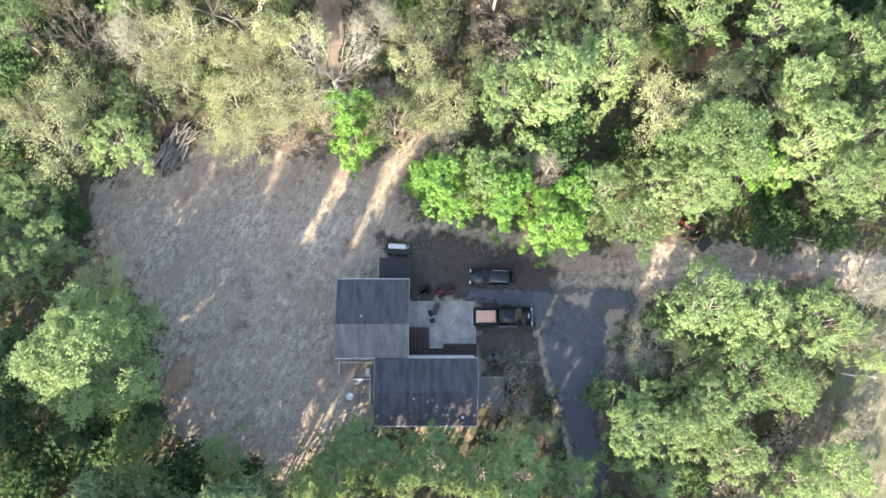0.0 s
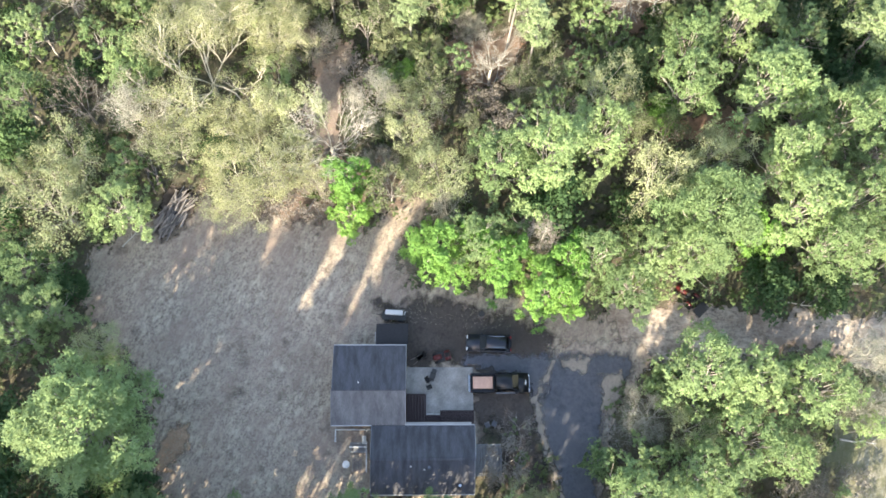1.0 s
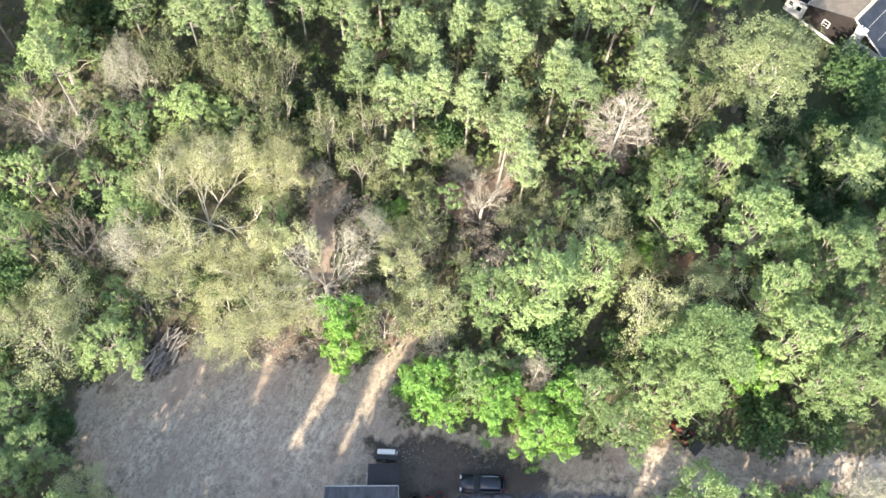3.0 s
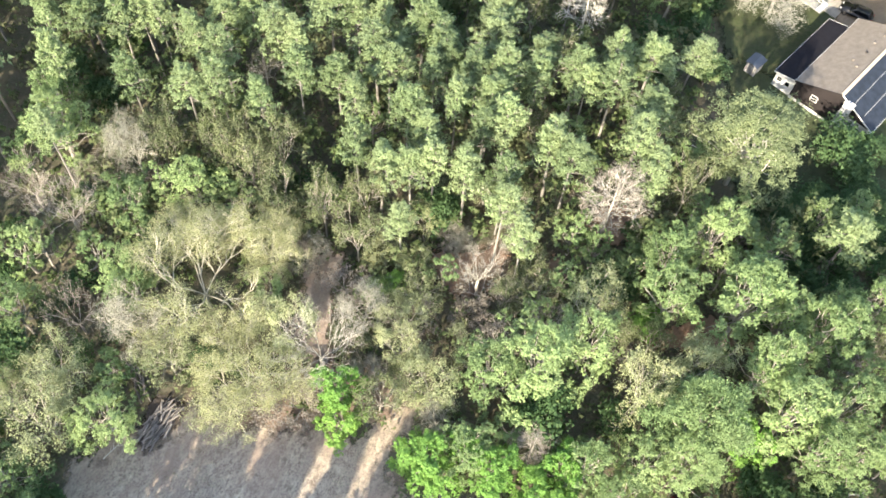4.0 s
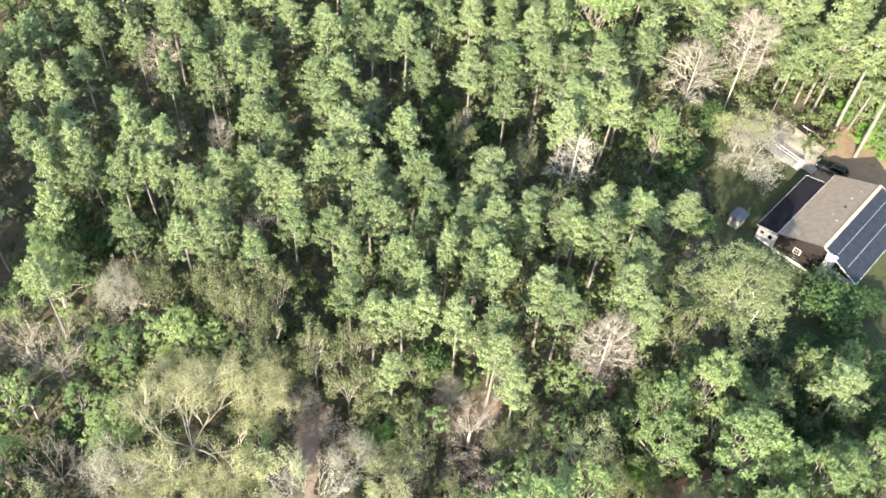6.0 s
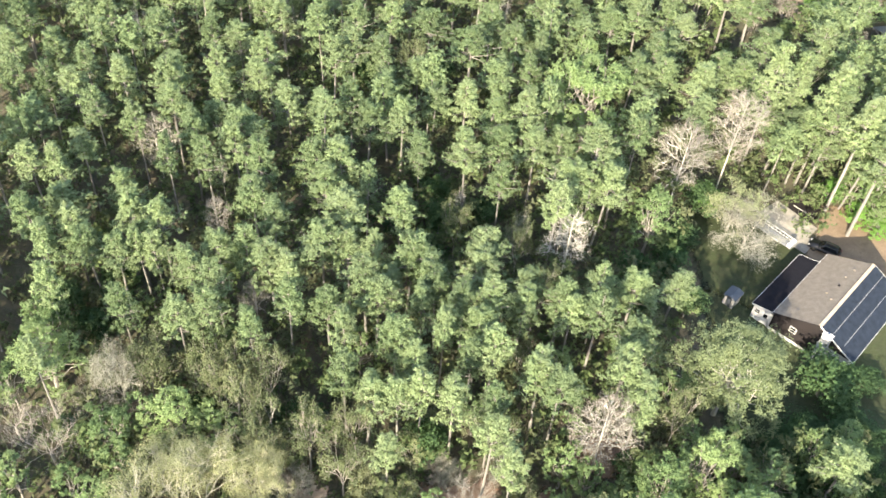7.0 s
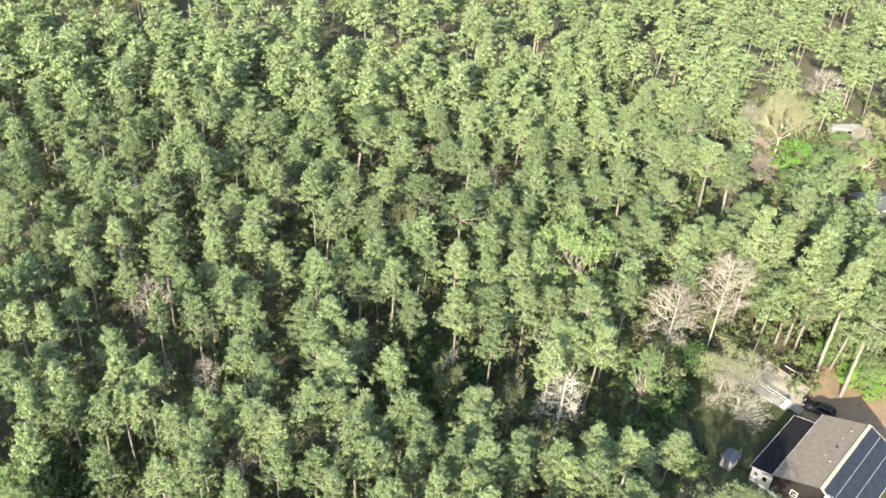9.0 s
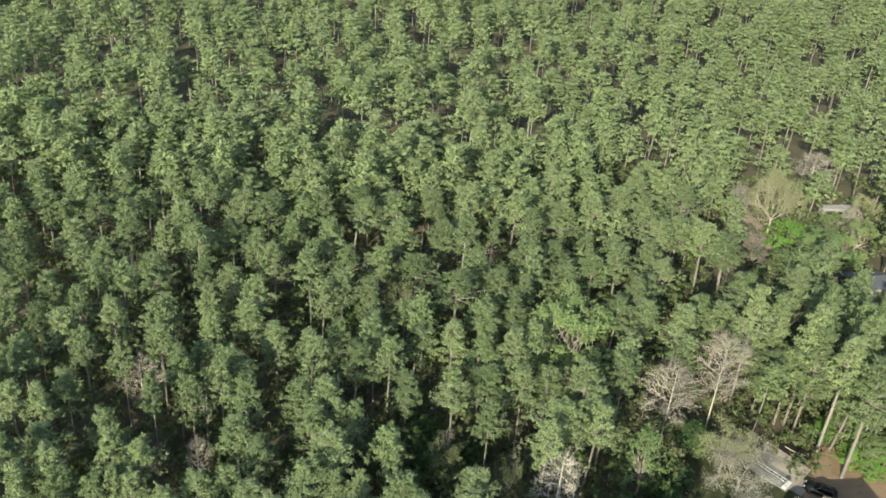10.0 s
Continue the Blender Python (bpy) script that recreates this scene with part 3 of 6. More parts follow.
def grow(st, rng, a, d, ln, r, depth, tips, spread=0.55, sides=4, thin=0.58):
    """Branches that fork and thin out; tips collects where they end."""
    b = a + d * ln
    if depth > 1:
        mid = (a + b) / 2 + rng.normal(0, 0.05 * ln, 3)
        st.tube([a, mid, b], [r, r * 0.85, r * 0.68], sides if depth > 2 else 3)
    else:
        st.tube([a, b], [r, r * 0.5], 3, False)
    if depth == 0:
        tips.append(b)
        return
    for i in range(3 if depth > 1 else 2 + int(rng.uniform() < 0.6)):
        nd = d + rng.normal(0, spread, 3) + np.array([0, 0, 0.12])
        nd /= np.linalg.norm(nd)
        grow(st, rng, b if i == 0 else a + (b - a) * rng.uniform(0.55, 1), nd, ln * rng.uniform(0.62, 0.86), r * thin, depth - 1, tips, spread, sides, thin)


def crown_twiggy(rng, h, r, leaf, per, depth=5, flat=0.6, thick=0.0085, thin=0.58, haze=0.12, spread=0.5, arms=6):
    """A spreading tree whose limbs show: pale forking branches with a haze of buds, or none."""
    st = Sticks()
    tips = []
    fork = np.array([0, 0, h * rng.uniform(0.22, 0.32)])
    st.limb(rng, (0, 0, -0.3), fork, h * 0.02, h * 0.016, 0.04, 6, 3)
    for i in range(arms):
        a = 6.28 * i / arms + rng.normal(0, 0.3)
        d = np.array([math.cos(a) * flat, math.sin(a) * flat, rng.uniform(0.45, 1.0)])
        d /= np.linalg.norm(d)
        grow(st, rng, fork, d, h * 0.24, h * thick, depth - 1, tips, spread, 4, thin)
    t = np.array(tips)
    # bring the spread to the wanted crown
    sc = np.array([r / np.percentile(np.hypot(t[:, 0], t[:, 1]), 92)] * 2 + [(h - fork[2]) / (t[:, 2].max() - fork[2])])
    v = np.array(st.v)
    far = v[:, 2] > fork[2]
    v[far] = (v[far] - fork) * sc + fork
    st.v = v.tolist()
    t = (t - fork) * sc + fork
    if not per:
        return st, None
    t = t[rng.permutation(len(t))]
    s = r * (haze if depth > 4 else haze * 1.4)
    return st, leaves(rng, t, np.full((len(t), 3), s), per, leaf * 1.2, 0.2, 1.4, 0.7, False)


def crown_spire(rng, h, r, leaf, per):
    """A leafless tree with one straight stem and thin side limbs that fork into a haze of twigs."""
    st = Sticks()
    tips = []
    lean = rng.normal(0, 0.02, 2) * h
    top = np.array([lean[0], lean[1], h * 0.96])
    st.tube([(0, 0, -0.3), tuple(top * 0.4), tuple(top * 0.75), tuple(top)], [h * 0.011, h * 0.009, h * 0.006, 0.025], 6)
    for i in range(34):
        lev = 0.36 + 0.6 * (i / 33) ** 0.9
        a = 2.39996 * i + rng.normal(0, 0.3)
        wide = r * (0.35 + 0.75 * math.sin(3.14 * min(1, (lev - 0.30) / 0.62)) ** 0.8) * rng.uniform(0.7, 1.15)
        d = np.array([math.cos(a), math.sin(a), rng.uniform(0.15, 0.55)])
        grow(st, rng, top * lev, d / np.linalg.norm(d), wide * 0.48, 0.032, 3, tips, 0.42, 3, 0.72)
    if not per:
        return st, None
    return st, leaves(rng, tips, np.full((len(tips), 3), r * 0.1), per, leaf, 0.2, 1.4, 0.7, False)


def crown_bush(rng, h, r, leaf, per, clumps=14):
    st = Sticks()
    cen, rad = [], []
    for i in range(clumps):
        a = 2.39996 * i + rng.normal(0, 0.3)
        ring = r * math.sqrt((i + 0.5) / clumps) * 0.8
        z = h * (0.8 - 0.45 * (ring / r) ** 1.5) * rng.uniform(0.85, 1.1)
        s = r * rng.uniform(0.26, 0.42)
        cen.append((ring * math.cos(a), ring * math.sin(a), z))
        rad.append((s, s, min(s, h * 0.4)))
        st.limb(rng, (0, 0, -0.2), cen[-1], 0.06, 0.015, 0.15, 3, 3)
    return st, leaves(rng, cen, rad, per, leaf * 1.1, 0.35, 1.4, 0.7, False)


# kind: (maker, leaf material, bark material, variants, label, name)
KINDS = {
    "pine": (lambda g: crown_pine(g, 18, 2.7, 0.20, 15), PINE, PINEBARK, 8, "tall pine with a bare stem and tufted yellow-green crown", "pine_tree"),
    "tallpine": (lambda g: crown_pine(g, 18, 2.7, 0.20, 15, 14, 6, True, 0.36), PINE, PINEBARK, 4, "very tall pine with a deep open crown over a pale stem", "pine_tree"),
    "oak": (lambda g: crown_broad(g, 13, 4.2, 0.17, 17, 62, 0.35, 8), OAK, GREYBARK, 6, "broadleaf tree in young yellow-green leaf", "broadleaf_tree"),
    "bigoak": (lambda g: crown_broad(g, 16, 6.0, 0.17, 18, 95, 0.3, 18), OAK, GREYBARK, 3, "large spreading tree in pale young leaf", "broadleaf_tree"),
    "lime": (lambda g: crown_broad(g, 8, 3.0, 0.15, 22, 58, 0.25, 9), LIME, GREYBARK, 4, "small tree in bright fresh green leaf", "young_tree"),
    "bud": (lambda g: crown_twiggy(g, 11, 5.5, 0.068, 26, 6, 0.8, 0.0062, 0.70, 0.09), BUD, BUDBARK, 3, "spreading tree with pale limbs and yellow buds", "budding_tree"),
    "bigbud": (lambda g: crown_twiggy(g, 14, 9.0, 0.072, 44, 6, 0.9, 0.0062, 0.70, 0.07), BUD, BUDBARK, 1, "wide spreading budding tree", "budding_tree"),
    "pale": (lambda g: crown_twiggy(g, 11, 4.0, 0.11, 52, 4, 0.6, 0.0085, 0.62), PALE, GREYBARK, 4, "tree with sparse pale olive leaves and thin twigs", "sparse_tree"),
    "grey": (lambda g: crown_twiggy(g, 11, 4.0, 0.16, 24, 4, 0.6, 0.0085, 0.66), GREYGREEN, GREYBARK, 4, "thin tree with dim grey-green foliage", "sparse_tree"),
    "paleoak": (lambda g: crown_broad(g, 16, 6.0, 0.16, 17, 120, 0.3, 11), PALEOAK, PALEBARK, 2, "large spreading tree in pale young leaf", "broadleaf_tree"),
    "rust": (lambda g: crown_spire(g, 13, 3.4, 0.085, 8), RUST, PALEBARK, 3, "leafless tree with pinkish-brown twigs", "bare_tree"),
    "spire": (lambda g: crown_spire(g, 13, 3.0, 0.085, 0), None, PALEBARK, 3, "dead upright tree with thin pale side limbs", "bare_tree"),
    "bare": (lambda g: crown_twiggy(g, 10, 3.5, 0.2, 0, 6, 0.6, 0.0036, 0.62, 0, 0.40, 8), None, PALEBARK, 4, "leafless tree with pale grey branches", "bare_tree"),
    "greybare": (lambda g: crown_twiggy(g, 8, 3.5, 0.2, 0, 6, 0.8, 0.0040, 0.64, 0, 0.48, 7), None, GREYBARK, 3, "leafless grey tree with tangled branches", "bare_tree"),
    "haze": (lambda g: crown_twiggy(g, 8, 3.5, 0.062, 8, 6, 0.8, 0.0075, 0.66, 0.10), HAZE, PALEBARK, 2, "leafless tree with a haze of pale grey twigs", "bare_tree"),
    "dark": (lambda g: crown_bush(g, 5, 2.6, 0.20, 150, 18), DARK, BARK, 4, "dense dark evergreen bush", "evergreen_bush"),
    "thicket": (lambda g: crown_bush(g, 5, 2.6, 0.24, 64, 16), DARK, BARK, 4, "dark green sapling under the taller trees", "evergreen_bush"),
    "small": (lambda g: crown_broad(g, 9, 2.6, 0.19, 14, 28, 0.3, 6), OAK, GREYBARK, 5, "small broadleaf tree in young leaf", "broadleaf_tree"),
    "bush": (lambda g: crown_bush(g, 2.2, 1.6, 0.16, 100, 12), OAK, GREYBARK, 4, "low green bush at the wood's edge", "bush"),
    "shrub": (lambda g: crown_twiggy(g, 3.0, 1.8, 0.085, 12, 4, 0.9, 0.011, 0.68), RUST, GREYBARK, 3, "brown leafless shrub with a haze of twigs", "shrub"),
}
FORMS, BUILT = {}, {}
NATURAL = {"pine": (18, 2.7), "tallpine": (18, 2.7), "oak": (13, 3.7), "bigoak": (16, 5.4), "lime": (8, 2.6), "bud": (11, 5.5), "pale": (11, 4.0), "grey": (11, 4.0), "paleoak": (16, 5.4), "rust": (13, 3.4), "spire": (13, 3.0), "bare": (10, 3.5),
           "greybare": (8, 3.5), "haze": (8, 3.5), "bigbud": (14, 9.0), "dark": (5, 2.6), "thicket": (5, 2.6), "small": (9, 2.4), "bush": (2.2, 1.6), "shrub": (3.0, 1.8)}


def form(kind, v):
    """The two meshes, stem and crown, of one grown form of a kind."""
    if (kind, v) not in FORMS:
        maker, lm, bark, _, _, _ = KINDS[kind]
        st, lv = maker(np.random.RandomState(sum(map(ord, kind)) * 7 + v))
        trunk = mesh_from("trunk", st.v, st.f, bark)
        crown = mesh_from("crown", lv[0].tolist(), lv[1].tolist(), lm) if lv is not None else None
        FORMS[kind, v] = trunk, crown
    return FORMS[kind, v]


count = [0]
PLACED = []


def tree(kind, x, y, h, r, label="", v=None):
    """One tree at (x, y), h high, with a crown of radius r."""
    count[0] += 1
    g = np.random.RandomState(1000 + count[0])
    v = g.randint(KINDS[kind][3]) if v is None else v
    if kind == "pine":
        r *= 1.20
    h0, r0 = NATURAL[kind]
    m = Matrix.LocRotScale((x, y, float(ground_z(x, y))), Euler((0, 0, g.uniform(0, 6.28))), (r / r0, r / r0, h / h0))
    PLACED.append((x, y, r))
    if (kind, v) in BUILT:
        s = BUILT[kind, v].scale
        ob = copy_thing(BUILT[kind, v], m @ Matrix.Diagonal((1 / s.x, 1 / s.y, 1 / s.z, 1)))
        if label:
            tagged(ob, label)
        return ob
    root = thing(KINDS[kind][5], label or KINDS[kind][4], "tree" if "tree" in KINDS[kind][5] else "bush", m, KINDS[kind][5].replace("_", " ") + "s")
    trunk, crown = form(kind, v)
    new("trunk", trunk).parent = root
    if crown:
        new("crown", crown).parent = root
    root.matrix_world = m
    BUILT[kind, v] = root
    return root

# ---- the grey house ----
HOUSE = pose(-3.0, 8.7, 0, 0, 0, 5.7)


def roof_slope(name, x0, x1, ya, za, yb, zb, mat, parent, t=0.12, label=""):
    """One slope, from its eave (ya, za) up to its ridge (yb, zb)."""
    pts = [(x0, ya, za), (x1, ya, za), (x1, yb, zb), (x0, yb, zb)]
    return part(name, slab(pts if ya < yb else pts[::-1], t), mat, parent, label)


def bar(a, b, w, h, bm=None):
    """A square-edged bar from a to b, w wide and h high."""
    bm = bm or bmesh.new()
    a, b = Vector(a), Vector(b)
    d = b - a
    m = Matrix.Translation((a + b) / 2) @ d.to_track_quat("X", "Z").to_matrix().to_4x4() @ Matrix.Diagonal((d.length, w, h, 1))
    bmesh.ops.create_cube(bm, size=1, matrix=m)
    return bm


def gable(x, ys, zs, t, bm=None):
    """An upright triangle of wall across y, t thick."""
    bm = bm or bmesh.new()
    a = [bm.verts.new((x, y, z)) for y, z in zip(ys, zs)]
    b = [bm.verts.new((x + t, y, z)) for y, z in zip(ys, zs)]
    k = len(a)
    bm.faces.new(a)
    bm.faces.new(b[::-1])
    for i in range(k):
        bm.faces.new((a[i], a[(i + 1) % k], b[(i + 1) % k], b[i]))
    return bm


def window(parent, m, w, h, frame_mat=None, name="window"):
    """A window unit set 3 cm proud of the wall; m takes its face (x along the wall, y out) to the house."""
    fr = part(name, box(-w / 2, w / 2, -0.02, 0.05, -h / 2, h / 2, 0.01), frame_mat or TRIM, parent)
    fr.matrix_local = m
    g = 0.09
    part("pane", box(-w / 2 + g, w / 2 - g, 0.04, 0.06, g / 2, h / 2 - g), GLASS, fr)
    part("pane", box(-w / 2 + g, w / 2 - g, 0.04, 0.06, -h / 2 + g, -g / 2), GLASS, fr)
    return fr


house = thing("house", "low single-storey house with two dark grey shingle roofs", "house", HOUSE)
part("wall", box(-6.35, 0.30, 0.11, 7.5, 0, 2.62), WALL, house)
part("wall", box(-2.4, 7.2, -6.6, 0.098, 0, 2.62), WALL, house)
for x in (-6.35, 0.12):
    part("gable", gable(x, (0.11, 7.5, 3.2), (2.62, 2.62, 3.86), 0.18), WALL, house)
for x in (-2.4, 7.02):
    part("gable", gable(x, (-6.6, 0.098, -3.6), (2.62, 2.62, 3.92), 0.18), WALL, house)
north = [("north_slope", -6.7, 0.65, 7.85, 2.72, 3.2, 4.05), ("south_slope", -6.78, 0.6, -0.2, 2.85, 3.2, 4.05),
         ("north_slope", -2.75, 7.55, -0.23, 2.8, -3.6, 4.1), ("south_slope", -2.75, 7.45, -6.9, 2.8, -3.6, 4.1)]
# the slope whose eave lies at y -0.2 takes the paler shingles
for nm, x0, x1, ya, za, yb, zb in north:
    s = roof_slope("roof", x0, x1, ya, za, yb, zb, PALESHINGLE if ya == -0.2 else SHINGLE, house, 0.12)
    sg = -1 if ya < yb else 1
    g0, g1 = (x0, -2.8) if ya == -0.2 else (0.66, x1) if ya == -0.23 else (x0, x1)
    part("gutter", bar((g0, ya + sg * 0.05, za - 0.05), (g1, ya + sg * 0.05, za - 0.05), 0.09, 0.11), GUTTER, s)
    for x in (x0 - 0.02, x1 + 0.02):
        part("rake_board", bar((x, ya, za - 0.06), (x, yb, zb - 0.06), 0.035, 0.15), GUTTER if x > 0 else DECK, s)
part("ridge_cap", bar((-6.74, 3.2, 4.06), (0.62, 3.2, 4.06), 0.28, 0.035), SHINGLE, house)
part("ridge_cap", bar((-2.75, -3.6, 4.11), (7.5, -3.6, 4.11), 0.28, 0.035), SHINGLE, house)
for x, y, z in ((-4.1, 3.9, 3.82), (1.2, -4.3, 3.8), (2.5, -4.6, 3.7)):
    part("vent_pipe", rod((x, y, z - 0.1), (x, y, z + 0.35), 0.07, 0.07, 10), TRIM, house, "white plastic roof vent pipe")
part("roof_vent", rod((6.0, -6.1, 3.0), (6.0, -6.1, 3.35), 0.22, 0.16, 14), CHROME, house, "round metal roof vent")
part("roof_vent", rod((3.0, -4.4, 3.75), (3.0, -4.4, 4.05), 0.2, 0.15, 12), SHEDROOF, house, "round metal roof vent")
for x, y, rot in ((-3.5, 7.5, 0), (-5.2, 7.5, 0), (1.5, 0.1, 0), (5.5, 0.1, 0), (-0.5, -6.6, 180), (3.8, -6.6, 180)):
    window(house, pose(x, y, 1.5, 0, 0, rot), 1.1, 1.2)
for y in (1.6, 5.6):
    window(house, pose(-6.35, y, 1.5, 0, 0, 90), 1.1, 1.2)
door = part("door", box(-0.45, 0.45, -0.02, 0.05, 0, 2.03, 0.01), TRIM, house)
door.matrix_local = pose(0.30, 1.8, 0.62, 0, 0, -90)
part("door_handle", rod((0.32, 0.05, 1.0), (0.32, 0.11, 1.0), 0.03), CHROME, door)

pad = tagged(part("concrete_pad", box(0.7, 7.6, 0.0, 6.0, -0.1, 0.14, 0.02), CONCRETE), "pale concrete parking pad beside the house", "pavement", kind="structure")
pad.matrix_world = HOUSE


def planked(name, label, x0, x1, y0, y1, z, mat, along="x", posts=True, w=0.145):
    """A low timber deck: joist frame, posts and separate boards with gaps."""
    d = thing(name, label, "deck", HOUSE)
    bm = box(x0, x1, y0, y0 + 0.06, z - 0.24, z - 0.04)
    for a in ((x0, x1, y1 - 0.06, y1), (x0, x0 + 0.06, y0 + 0.06, y1 - 0.06), (x1 - 0.06, x1, y0 + 0.06, y1 - 0.06)):
        box(*a, z - 0.24, z - 0.04, bm=bm)
    part("joist_frame", bm, mat, d)
    if posts:
        for x in (x0 + 0.1, x1 - 0.1):
            for y in (y0 + 0.1, y1 - 0.1):
                part("post", box(x - 0.06, x + 0.06, y - 0.06, y + 0.06, 0, z - 0.24), mat, d)
    lo, hi = (y0, y1) if along == "x" else (x0, x1)
    n = int((hi - lo) / w)
    me = None
    for i in range(n):
        p = lo + (hi - lo) * (i + 0.5) / n
        if me is None:
            ln = (x1 - x0 if along == "x" else y1 - y0) + 0.05
            b = box(-ln / 2, ln / 2, -w / 2 + 0.009, w / 2 - 0.009, -0.04, 0)
            me = bpy.data.meshes.new("board")
            b.to_mesh(me)
            b.free()
            me.materials.append(mat)
        o = new("board", me)
        o.parent = d
        o.matrix_local = pose((x0 + x1) / 2, p, z, 0, 0, 0) if along == "x" else pose(p, (y0 + y1) / 2, z, 0, 0, 90)
    return d


def railing(parent, a, b, z, h, mat, n=None):
    """Posts, two rails and balusters from a to b."""
    a, b = Vector((*a, z)), Vector((*b, z))
    ln = (b - a).length
    k = n or max(2, round(ln / 1.5) + 1)
    for i in range(k):
        p = a.lerp(b, i / (k - 1))
        part("railing_post", box(p.x - 0.05, p.x + 0.05, p.y - 0.05, p.y + 0.05, z, z + h), mat, parent)
    for hh in (0.12, h - 0.04):
        part("rail", bar(a + Vector((0, 0, hh)), b + Vector((0, 0, hh)), 0.07, 0.07), mat, parent)
    k = int(ln / 0.14)
    bm = bmesh.new()
    for i in range(1, k):
        p = a.lerp(b, i / k)
        box(p.x - 0.018, p.x + 0.018, p.y - 0.018, p.y + 0.018, z + 0.15, z + h - 0.07, bm=bm)
    part("balusters", bm, mat, parent)


deck = planked("deck", "weathered grey timber deck with railings on the house's east side", 7.62, 10.3, -5.1, -2.0, 0.75, DECK, "y")
railing(deck, (7.7, -2.05), (10.25, -2.05), 0.75, 0.95, DECK)
railing(deck, (10.25, -2.05), (10.25, -5.05), 0.75, 0.95, DECK)
planked("porch_deck", "dark maroon stained porch in the corner of the house", 0.68, 2.7, 0.12, 3.15, 0.6, MAROON, "y")
planked("porch_deck", "dark maroon stained porch along the wall", 4.2, 7.6, 0.12, 1.5, 0.45, MAROON, "x")
planked("step", "low dark timber step between the porches", 2.74, 4.16, 0.12, 1.0, 0.3, MAROON, "x", False)
edge = tagged(part("edging_board", bar((2.75, 1.15, 0.2), (4.15, 1.15, 0.2), 0.09, 0.12), TRIM), "white board edging the step", "board")
edge.matrix_world = HOUSE
landing = planked("back_landing", "small worn landing with white railings behind the house", -5.0, -3.3, -2.7, -1.7, 0.4, DECK, "x")
railing(landing, (-3.3, -1.7), (-3.3, -4.6), 0.0, 1.2, TRIM)
railing(landing, (-5.0, -2.2), (-3.35, -2.2), 0.4, 0.9, TRIM)
fence = thing("low_fence", "low white rail fence behind the house", "fence", HOUSE)
railing(fence, (-6.5, -0.45), (-3.0, -0.45), 0.0, 1.1, TRIM)
railing(fence, (-6.5, -0.52), (-6.5, -1.6), 0.0, 1.1, TRIM)

table = thing("round_table", "round white garden table behind the house", "table", HOUSE @ pose(-5.35, -3.9, 0))
part("tabletop", rod((0, 0, 0.70), (0, 0, 0.74), 0.38, 0.38, 24), TRIM, table)
for i in range(4):
    a = 0.785 + 1.5708 * i
    part("leg", rod((0.4 * math.cos(a), 0.4 * math.sin(a), 0), (0.3 * math.cos(a), 0.3 * math.sin(a), 0.7), 0.025), TRIM, table)
pallet = thing("pallet", "grey slatted wooden pallet leaning flat by the railing", "pallet", HOUSE @ pose(-4.3, -3.95, 0))
for y in (-0.55, 0, 0.55):
    part("runner", box(-0.5, 0.5, y - 0.05, y + 0.05, 0, 0.1), WOOD, pallet)
for i in range(7):
    part("slat", box(-0.48 + i * 0.145, -0.37 + i * 0.145, -0.62, 0.62, 0.1, 0.13), WOOD, pallet)
cooler = thing("cool_box", "white plastic cool box on the landing", "box", HOUSE @ pose(-3.6, -1.45, 0))
part("body", box(-0.2, 0.2, -0.4, 0.4, 0, 0.4, 0.03), TRIM, cooler)
part("lid", box(-0.21, 0.21, -0.41, 0.41, 0.4, 0.46, 0.02), TRIM, cooler)
shed = thing("lean_to_shed", "low black-roofed lean-to against the house's north wall", "shed", HOUSE @ pose(-0.85, 9.15, 0))
part("roof", slab([(-1.65, -1.1, 2.05), (1.65, -1.1, 2.05), (1.7, 1.15, 1.75), (-1.6, 1.15, 1.75)], 0.08), BLACKTARP, shed)
for x in (-1.5, 1.5):
    for y in (-1.0, 1.0):
        part("post", box(x - 0.05, x + 0.05, y - 0.05, y + 0.05, 0, 1.88 - y * 0.13 - 0.08), DECK, shed)
part("back_wall", box(-1.45, 1.45, 0.98, 1.02, 0, 1.68), BLACKTARP, shed)
part("side_wall", box(-1.54, -1.5, -0.95, 0.95, 0, 1.66), BLACKTARP, shed)
part("gutter", bar((-1.72, -0.7, 1.6), (-1.72, 0.3, 1.55), 0.05, 0.08), TRIM, shed)

cart = thing("utility_cart", "small dark utility cart with a long white tank", "cart", HOUSE @ pose(-0.65, 11.45, 0, 0, 0, -3))
part("frame", box(-1.25, 1.25, -0.45, 0.4, 0.35, 0.42), DARKSTEEL, cart)
part("tank", box(-0.95, 0.9, 0.02, 0.52, 0.44, 0.95, 0.06), TRIM, cart, "long white plastic tank")
part("drawbar", bar((-1.25, 0, 0.38), (-2.0, 0.1, 0.3), 0.06, 0.06), DARKSTEEL, cart)
for x in (-0.8, 0.7):
    for y in (-0.52, 0.47):
        w = part("wheel", rod((x, y - 0.06, 0.24), (x, y + 0.06, 0.24), 0.24, 0.24, 16), RUBBER, cart)
        part("hub", rod((x, y - 0.07, 0.24), (x, y + 0.07, 0.24), 0.09, 0.09, 10), CHROME, w)
part("spout", rod((1.05, 0.1, 0.42), (1.15, 0.35, 1.0), 0.07, 0.05), TRIM, cart)


